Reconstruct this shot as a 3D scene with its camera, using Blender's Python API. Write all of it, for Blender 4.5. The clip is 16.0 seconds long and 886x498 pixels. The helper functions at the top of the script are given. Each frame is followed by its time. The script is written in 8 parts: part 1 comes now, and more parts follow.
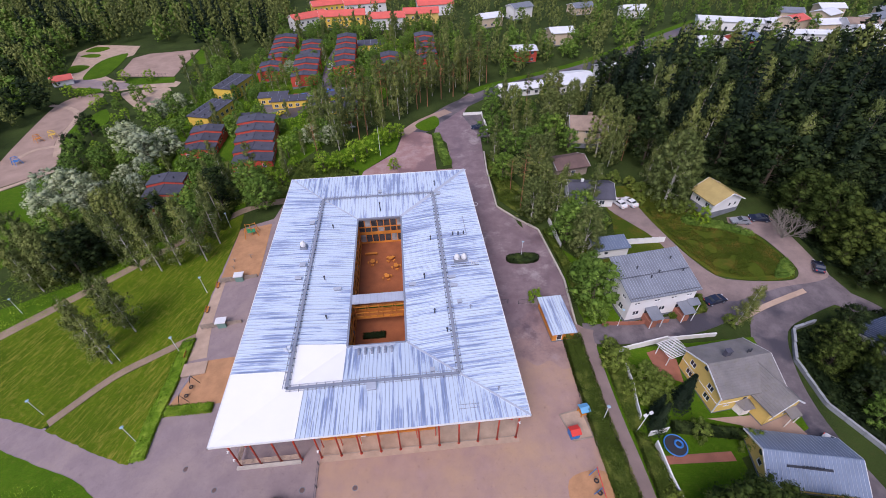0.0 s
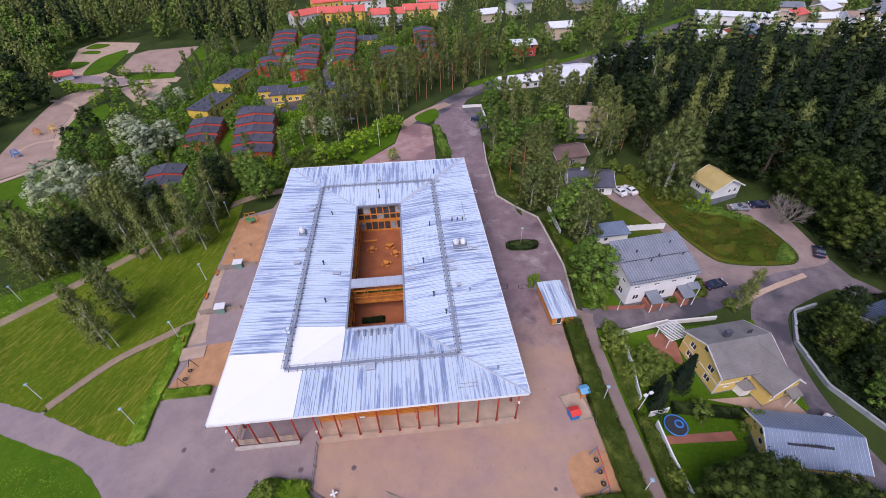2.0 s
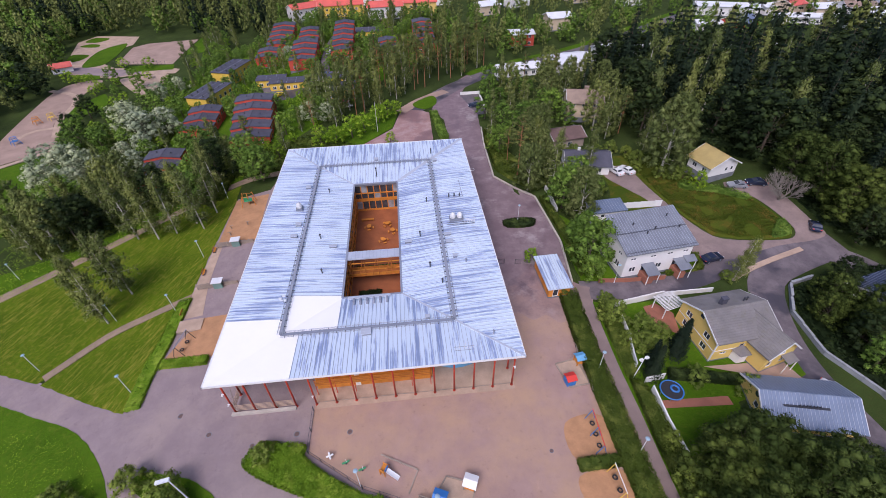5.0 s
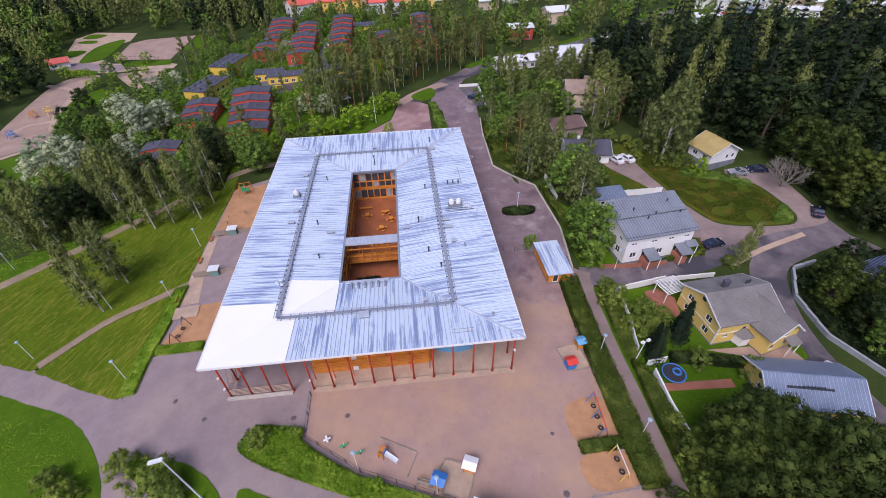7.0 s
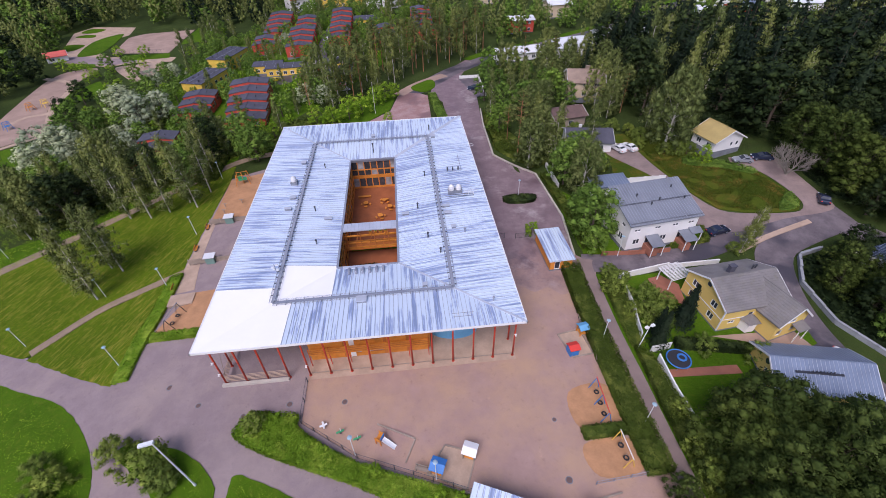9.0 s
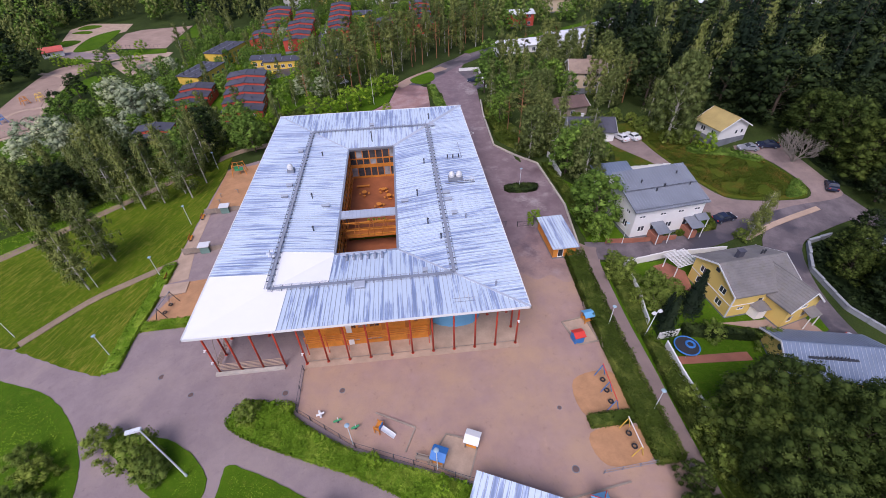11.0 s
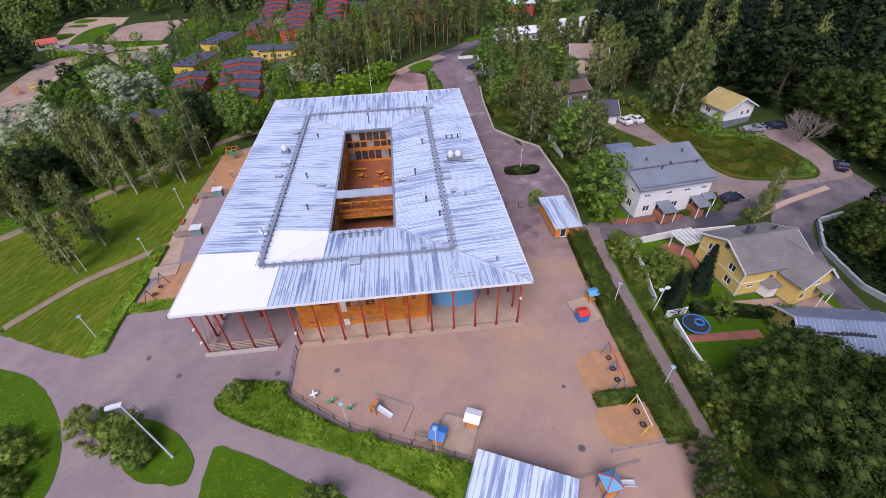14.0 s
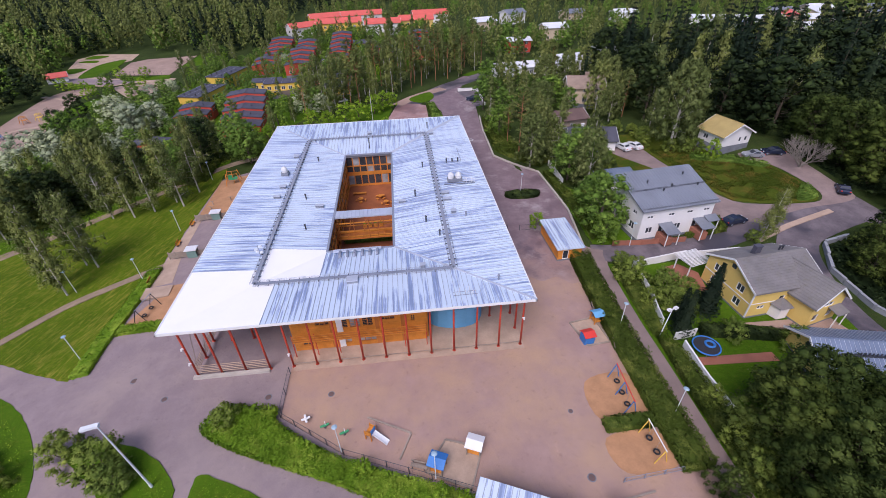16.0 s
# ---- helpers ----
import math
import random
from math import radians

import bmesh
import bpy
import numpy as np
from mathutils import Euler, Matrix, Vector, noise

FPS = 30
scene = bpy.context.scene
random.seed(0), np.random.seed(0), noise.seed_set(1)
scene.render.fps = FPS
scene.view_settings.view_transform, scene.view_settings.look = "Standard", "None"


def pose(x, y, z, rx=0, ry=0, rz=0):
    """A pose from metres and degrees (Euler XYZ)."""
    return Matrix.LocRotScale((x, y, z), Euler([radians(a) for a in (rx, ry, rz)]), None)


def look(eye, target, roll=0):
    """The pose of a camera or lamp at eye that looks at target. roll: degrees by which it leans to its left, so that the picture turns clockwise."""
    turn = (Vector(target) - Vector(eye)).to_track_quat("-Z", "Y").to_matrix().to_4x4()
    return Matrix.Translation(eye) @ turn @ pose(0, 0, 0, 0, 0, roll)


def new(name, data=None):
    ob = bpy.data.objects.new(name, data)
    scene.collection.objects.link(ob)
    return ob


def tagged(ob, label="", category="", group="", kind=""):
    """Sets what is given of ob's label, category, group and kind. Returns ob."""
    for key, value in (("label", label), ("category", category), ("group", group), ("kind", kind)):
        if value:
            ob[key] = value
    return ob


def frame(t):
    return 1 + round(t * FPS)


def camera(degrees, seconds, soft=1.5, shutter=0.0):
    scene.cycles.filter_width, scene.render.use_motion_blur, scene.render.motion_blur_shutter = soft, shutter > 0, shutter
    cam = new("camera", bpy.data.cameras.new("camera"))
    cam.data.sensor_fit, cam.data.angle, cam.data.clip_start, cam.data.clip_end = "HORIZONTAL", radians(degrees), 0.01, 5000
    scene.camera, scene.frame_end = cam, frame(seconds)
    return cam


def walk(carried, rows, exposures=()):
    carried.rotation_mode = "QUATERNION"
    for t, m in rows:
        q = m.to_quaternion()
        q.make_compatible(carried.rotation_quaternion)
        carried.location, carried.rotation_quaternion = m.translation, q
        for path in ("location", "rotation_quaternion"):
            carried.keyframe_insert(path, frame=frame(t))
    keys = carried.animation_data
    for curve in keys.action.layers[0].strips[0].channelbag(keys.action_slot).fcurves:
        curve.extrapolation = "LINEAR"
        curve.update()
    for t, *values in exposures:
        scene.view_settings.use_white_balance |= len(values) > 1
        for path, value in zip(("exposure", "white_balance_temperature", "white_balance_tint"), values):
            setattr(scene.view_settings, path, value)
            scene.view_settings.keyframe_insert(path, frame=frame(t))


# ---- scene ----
cam = camera(91.5, 16.0, soft=0.7)
PATH = [
    (0, (-0.448, 0.181, 64.879), (-0.314, 1.697, 63.58), -1.0),
    (0.5, (-0.443, -0.127, 64.33), (-0.31, 1.388, 63.031), -1.1),
    (1, (-0.438, -0.529, 63.677), (-0.306, 0.987, 62.379), -1.1),
    (1.5, (-0.436, -1.099, 63.014), (-0.305, 0.418, 61.718), -1.2),
    (2, (-0.422, -1.767, 62.367), (-0.29, -0.248, 61.073), -1.2),
    (2.5, (-0.409, -2.491, 61.711), (-0.276, -0.97, 60.42), -1.3),
    (3, (-0.363, -3.211, 61.026), (-0.23, -1.689, 59.736), -1.3),
    (3.5, (-0.3, -3.87, 60.359), (-0.167, -2.348, 59.069), -1.4),
    (4, (-0.226, -4.439, 59.767), (-0.095, -2.917, 58.476), -1.4),
    (6.5, (-0.106, -6.199, 56.351), (0.026, -4.673, 55.065), -1.5),
    (7, (-0.114, -6.438, 55.781), (0.018, -4.913, 54.494), -1.6),
    (7.5, (-0.028, -6.631, 55.129), (0.104, -5.106, 53.842), -1.6),
    (8, (-0.024, -6.789, 54.434), (0.108, -5.265, 53.147), -1.7),
    (8.5, (-0.061, -6.841, 53.773), (0.07, -5.317, 52.485), -1.7),
    (9, (-0.037, -6.872, 53.105), (0.092, -5.348, 51.816), -1.7),
    (11.5, (-0.307, -6.93, 49.447), (-0.175, -5.403, 48.163), -1.8),
    (12, (-0.321, -6.966, 48.889), (-0.189, -5.439, 47.604), -1.8),
    (12.5, (-0.286, -7.085, 48.25), (-0.155, -5.557, 46.965), -1.9),
    (13, (-0.237, -7.137, 47.544), (-0.107, -5.61, 46.26), -1.9),
    (13.5, (-0.193, -7.195, 46.806), (-0.062, -5.668, 45.521), -2.0),
    (14, (-0.236, -7.321, 46.052), (-0.104, -5.793, 44.768), -2.0),
    (14.5, (-0.277, -7.44, 45.357), (-0.142, -5.89, 44.1), -1.9),
    (15, (-0.314, -7.457, 44.694), (-0.174, -5.874, 43.48), -1.8),
    (15.5, (-0.363, -7.476, 44.024), (-0.219, -5.869, 42.843), -1.8),
    (16, (-0.402, -7.452, 43.455), (-0.254, -5.828, 42.297), -1.7),
]
walk(cam, [(t, look(eye, target, roll)) for t, eye, target, roll in PATH],
     exposures=[(0, 0.29, 6250, 25), (16, 0.29, 6250, 25)])

# ---- light: a bright overcast day, soft sun from behind the camera's left ----
world = bpy.data.worlds.new("sky")
world.use_nodes = True
scene.world = world
wn = world.node_tree
sky = wn.nodes.new("ShaderNodeTexSky")
sky.sky_type = "NISHITA"
sky.sun_disc = False
SUN_EL, SUN_AZ = 52.0, 205.0   # degrees; azimuth clockwise from +y
sky.sun_elevation, sky.sun_rotation = radians(SUN_EL), radians(SUN_AZ)
sky.air_density, sky.dust_density, sky.ozone_density = 1.0, 2.0, 1.5
wn.links.new(sky.outputs["Color"], wn.nodes["Background"].inputs["Color"])
wn.nodes["Background"].inputs["Strength"].default_value = 0.115
sun_data = bpy.data.lights.new("sun", "SUN")
sun_data.energy, sun_data.angle, sun_data.color = 2.0, radians(34), (1.0, 0.97, 0.93)
sun = new("sun", sun_data)
sx, sy = math.sin(radians(SUN_AZ)) * math.cos(radians(SUN_EL)), math.cos(radians(SUN_AZ)) * math.cos(radians(SUN_EL))
sun.matrix_world = look((sx * 300, sy * 300, math.sin(radians(SUN_EL)) * 300), (0, 0, 0))

# ---- materials ----
def nodes_of(name):
    m = bpy.data.materials.new(name)
    m.use_nodes = True
    nt = m.node_tree
    return m, nt, nt.nodes["Principled BSDF"]


def noise_node(nt, vec, scale, detail=4.0, rough=0.6):
    n = nt.nodes.new("ShaderNodeTexNoise")
    n.inputs["Scale"].default_value, n.inputs["Detail"].default_value, n.inputs["Roughness"].default_value = scale, detail, rough
    nt.links.new(vec, n.inputs["Vector"])
    return n.outputs["Fac"]


def ramp(nt, fac, stops):
    r = nt.nodes.new("ShaderNodeValToRGB")
    els = r.color_ramp.elements
    while len(els) < len(stops):
        els.new(0.5)
    for e, (p, c) in zip(els, stops):
        e.position, e.color = p, (*c, 1) if len(c) == 3 else c
    nt.links.new(fac, r.inputs["Fac"])
    return r.outputs["Color"]


def mixed(nt, a, b, fac, how="MIX"):
    m = nt.nodes.new("ShaderNodeMix")
    m.data_type, m.blend_type = "RGBA", how
    for sock, v in ((m.inputs["Factor"], fac), (m.inputs["A"], a), (m.inputs["B"], b)):
        if isinstance(v, (int, float)):
            sock.default_value = v
        elif isinstance(v, tuple):
            sock.default_value = (*v, 1)
        else:
            nt.links.new(v, sock)
    return m.outputs["Result"]


def shade(c, k):
    return tuple(min(1.0, v * k) for v in c)


def coords(nt, kind="Object", scale=None):
    tc = nt.nodes.new("ShaderNodeTexCoord")
    out = tc.outputs[kind]
    if scale:
        mp = nt.nodes.new("ShaderNodeMapping")
        mp.inputs["Scale"].default_value = scale
        nt.links.new(out, mp.inputs["Vector"])
        out = mp.outputs["Vector"]
    return out


def surface(name, colour, rough=0.7, metal=0.0, big=0.3, fine=6.0, spread=0.18, bump=0.15, vary=0.0, stretch=None, island=0.0, dirt=None):
    """A painted or raw surface: colour varied at two scales, with fine relief, and by piece where asked for."""
    m, nt, bsdf = nodes_of(name)
    vec = coords(nt, "Object", stretch)
    a, b = noise_node(nt, vec, big, 5), noise_node(nt, vec, fine, 6)
    col = ramp(nt, a, [(0.3, shade(colour, 1 - spread)), (0.7, shade(colour, 1 + spread))])
    col = mixed(nt, col, ramp(nt, b, [(0.3, (0.72, 0.72, 0.72)), (0.7, (1, 1, 1))]), min(1.0, spread * 2.5), "MULTIPLY")
    if dirt:
        col = mixed(nt, col, dirt, ramp(nt, noise_node(nt, vec, big * 3.1, 8, 0.7), [(0.5, (0, 0, 0)), (0.75, (0.7, 0.7, 0.7))]))
    if vary:
        info = nt.nodes.new("ShaderNodeObjectInfo")
        col = mixed(nt, col, ramp(nt, info.outputs["Random"], [(0.0, (1 - vary,) * 3), (1.0, (1 + vary,) * 3)]), 1.0, "MULTIPLY")
    if island:
        geo = nt.nodes.new("ShaderNodeNewGeometry")
        col = mixed(nt, col, ramp(nt, geo.outputs["Random Per Island"], [(0.0, (1 - island,) * 3), (1.0, (1 + island,) * 3)]), 1.0, "MULTIPLY")
    nt.links.new(col, bsdf.inputs["Base Color"])
    bsdf.inputs["Roughness"].default_value, bsdf.inputs["Metallic"].default_value = rough, metal
    if bump:
        bp = nt.nodes.new("ShaderNodeBump")
        bp.inputs["Strength"].default_value, bp.inputs["Distance"].default_value = bump, 0.05
        nt.links.new(b, bp.inputs["Height"])
        nt.links.new(bp.outputs["Normal"], bsdf.inputs["Normal"])
    return m


def leaf_material(name, colour, tip, vary=0.25, through_light=0.14):
    """Foliage: tones that change from bough to bough, from spray to spray and from tree to tree, some light let through."""
    m, nt, bsdf = nodes_of(name)
    geo, info = nt.nodes.new("ShaderNodeNewGeometry"), nt.nodes.new("ShaderNodeObjectInfo")
    bough = noise_node(nt, coords(nt), 0.45, 3, 0.6)
    col = ramp(nt, bough, [(0.34, shade(colour, 0.8)), (0.5, colour), (0.68, tip)])
    col = mixed(nt, col, ramp(nt, geo.outputs["Random Per Island"], [(0.0, (0.84, 0.84, 0.86)), (1.0, (1.16, 1.16, 1.1))]), 1.0, "MULTIPLY")
    col = mixed(nt, col, ramp(nt, info.outputs["Random"], [(0.0, (1 - vary, 1 - vary * 0.8, 1 - vary * 0.9)), (0.5, (1.0, 1.0, 0.95)), (1.0, (1 + vary, 1 + vary * 0.75, 1.0))]), 1.0, "MULTIPLY")
    nt.links.new(col, bsdf.inputs["Base Color"])
    bsdf.inputs["Roughness"].default_value = 0.6
    bsdf.inputs["Specular IOR Level"].default_value = 0.08
    tr = nt.nodes.new("ShaderNodeBsdfTranslucent")
    nt.links.new(col, tr.inputs["Color"])
    mx = nt.nodes.new("ShaderNodeMixShader")
    mx.inputs["Fac"].default_value = through_light
    nt.links.new(bsdf.outputs[0], mx.inputs[1])
    nt.links.new(tr.outputs[0], mx.inputs[2])
    nt.links.new(mx.outputs[0], nt.nodes["Material Output"].inputs["Surface"])
    return m


def grass_material(name, dark, light, dry, stripes=0.0, patch=1.3):
    """Grass in broad tones, with dry patches and, on mown lawns, broken yellow streaks along the mower's rows."""
    m, nt, bsdf = nodes_of(name)
    vec = coords(nt)
    a, b, c = noise_node(nt, vec, 0.09, 6, 0.65), noise_node(nt, vec, patch, 6, 0.7), noise_node(nt, vec, 7.0, 4, 0.7)
    col = ramp(nt, a, [(0.3, dark), (0.68, light)])
    patches = ramp(nt, b, [(0.52, (0, 0, 0)), (0.74, (0.75, 0.75, 0.75))])
    col = mixed(nt, col, dry, patches)
    if stripes:
        mp = nt.nodes.new("ShaderNodeMapping")
        mp.inputs["Rotation"].default_value = (0, 0, radians(-68))
        nt.links.new(coords(nt), mp.inputs["Vector"])
        st = nt.nodes.new("ShaderNodeMapping")
        st.inputs["Scale"].default_value = (0.32, 1.7, 0.3)
        nt.links.new(mp.outputs["Vector"], st.inputs["Vector"])
        rows = ramp(nt, noise_node(nt, st.outputs["Vector"], 1.0, 6, 0.72), [(0.5, (0, 0, 0)), (0.64, (1, 1, 1))])
        where = ramp(nt, noise_node(nt, vec, 0.055, 4, 0.6), [(0.34, (0.15, 0.15, 0.15)), (0.56, (stripes,) * 3)])
        col = mixed(nt, col, shade(dry, 1.25), mixed(nt, rows, where, 1.0, "MULTIPLY"))
    col = mixed(nt, col, ramp(nt, c, [(0.3, (0.5, 0.54, 0.45)), (0.68, (1.2, 1.2, 1.1))]), 0.85, "MULTIPLY")
    nt.links.new(col, bsdf.inputs["Base Color"])
    bsdf.inputs["Roughness"].default_value, bsdf.inputs["Specular IOR Level"].default_value = 0.95, 0.08
    bp = nt.nodes.new("ShaderNodeBump")
    bp.inputs["Strength"].default_value, bp.inputs["Distance"].default_value = 0.6, 0.12
    nt.links.new(c, bp.inputs["Height"])
    nt.links.new(bp.outputs["Normal"], bsdf.inputs["Normal"])
    return m


def asphalt_material(name, dry, worn, wet, wet_from=0.6, sand=None, sand_from=0.55, drift=None):
    """Asphalt with lighter worn patches, damp glossy stretches and blown sand."""
    m, nt, bsdf = nodes_of(name)
    vec = coords(nt)
    a, b, c = noise_node(nt, vec, 0.07, 6, 0.62), noise_node(nt, vec, 0.35, 7, 0.66), noise_node(nt, vec, 14.0, 3)
    scuffs = ramp(nt, noise_node(nt, vec, 1.1, 10, 0.82), [(0.56, (1, 1, 1)), (0.68, (0.72, 0.70, 0.71))])
    pale = ramp(nt, noise_node(nt, coords(nt, "Object", (1, 0.45, 1)), 0.9, 9, 0.78), [(0.6, (1, 1, 1)), (0.74, (1.22, 1.2, 1.18))])
    col = mixed(nt, dry, worn, ramp(nt, b, [(0.42, (0, 0, 0)), (0.66, (1, 1, 1))]))
    damp = ramp(nt, a, [(wet_from, (0, 0, 0)), (wet_from + 0.07, (1, 1, 1))])
    col = mixed(nt, col, wet, damp)
    if sand:
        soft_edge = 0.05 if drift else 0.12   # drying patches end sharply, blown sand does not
        s = noise_node(nt, vec, 0.11, 8, 0.68)
        col = mixed(nt, col, sand, ramp(nt, s, [(sand_from - soft_edge, (0, 0, 0)), (sand_from + soft_edge, (0.9, 0.9, 0.9))]))
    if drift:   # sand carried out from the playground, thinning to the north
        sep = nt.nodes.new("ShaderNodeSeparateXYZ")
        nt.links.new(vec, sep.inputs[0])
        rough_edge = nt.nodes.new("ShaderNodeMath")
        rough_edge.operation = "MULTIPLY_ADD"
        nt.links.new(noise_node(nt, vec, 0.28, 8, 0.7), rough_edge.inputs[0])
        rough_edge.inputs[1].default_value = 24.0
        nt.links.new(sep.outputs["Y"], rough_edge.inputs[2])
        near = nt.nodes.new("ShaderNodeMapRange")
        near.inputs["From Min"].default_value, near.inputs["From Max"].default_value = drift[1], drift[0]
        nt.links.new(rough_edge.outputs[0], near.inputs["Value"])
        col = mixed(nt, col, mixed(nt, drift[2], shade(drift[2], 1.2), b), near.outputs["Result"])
    col = mixed(nt, col, ramp(nt, c, [(0.3, (0.75, 0.75, 0.75)), (0.7, (1.08, 1.08, 1.08))]), 0.6, "MULTIPLY")
    col = mixed(nt, mixed(nt, col, scuffs, 1.0, "MULTIPLY"), pale, 1.0, "MULTIPLY")
    nt.links.new(col, bsdf.inputs["Base Color"])
    nt.links.new(ramp(nt, damp, [(0.0, (0.85,) * 3), (1.0, (0.42,) * 3)]), bsdf.inputs["Roughness"])
    bp = nt.nodes.new("ShaderNodeBump")
    bp.inputs["Strength"].default_value, bp.inputs["Distance"].default_value = 0.25, 0.03
    nt.links.new(c, bp.inputs["Height"])
    nt.links.new(bp.outputs["Normal"], bsdf.inputs["Normal"])
    return m


def roof_metal(name, pale, deep, along):
    """Galvanised sheet with rain-washed streaks that run down the slope (along: 'x' or 'y')."""
    m, nt, bsdf = nodes_of(name)
    sc = (0.10, 2.3, 0.2) if along == "x" else (2.3, 0.10, 0.2)
    streak = noise_node(nt, coords(nt, "Object", sc), 1.0, 5, 0.62)
    cloud = noise_node(nt, coords(nt), 0.10, 4, 0.6)
    both = nt.nodes.new("ShaderNodeMath")
    both.operation = "MULTIPLY_ADD"
    nt.links.new(cloud, both.inputs[0])
    both.inputs[1].default_value = 0.55
    nt.links.new(streak, both.inputs[2])
    col = ramp(nt, both.outputs[0], [(0.62, deep), (0.70, shade(deep, 1.25)), (0.77, pale)])
    nt.links.new(col, bsdf.inputs["Base Color"])
    bsdf.inputs["Metallic"].default_value = 0.35
    nt.links.new(ramp(nt, both.outputs[0], [(0.62, (0.38,) * 3), (0.82, (0.55,) * 3)]), bsdf.inputs["Roughness"])
    bp = nt.nodes.new("ShaderNodeBump")
    bp.inputs["Strength"].default_value, bp.inputs["Distance"].default_value = 0.08, 0.03
    nt.links.new(streak, bp.inputs["Height"])
    nt.links.new(bp.outputs["Normal"], bsdf.inputs["Normal"])
    return m


def glass_material(name, tint, rough=0.05):
    m, nt, bsdf = nodes_of(name)
    vec = coords(nt)
    nt.links.new(ramp(nt, noise_node(nt, vec, 0.4, 3), [(0.35, shade(tint, 0.6)), (0.65, shade(tint, 1.3))]), bsdf.inputs["Base Color"])
    bsdf.inputs["Roughness"].default_value, bsdf.inputs["Specular IOR Level"].default_value = rough, 0.8
    return m


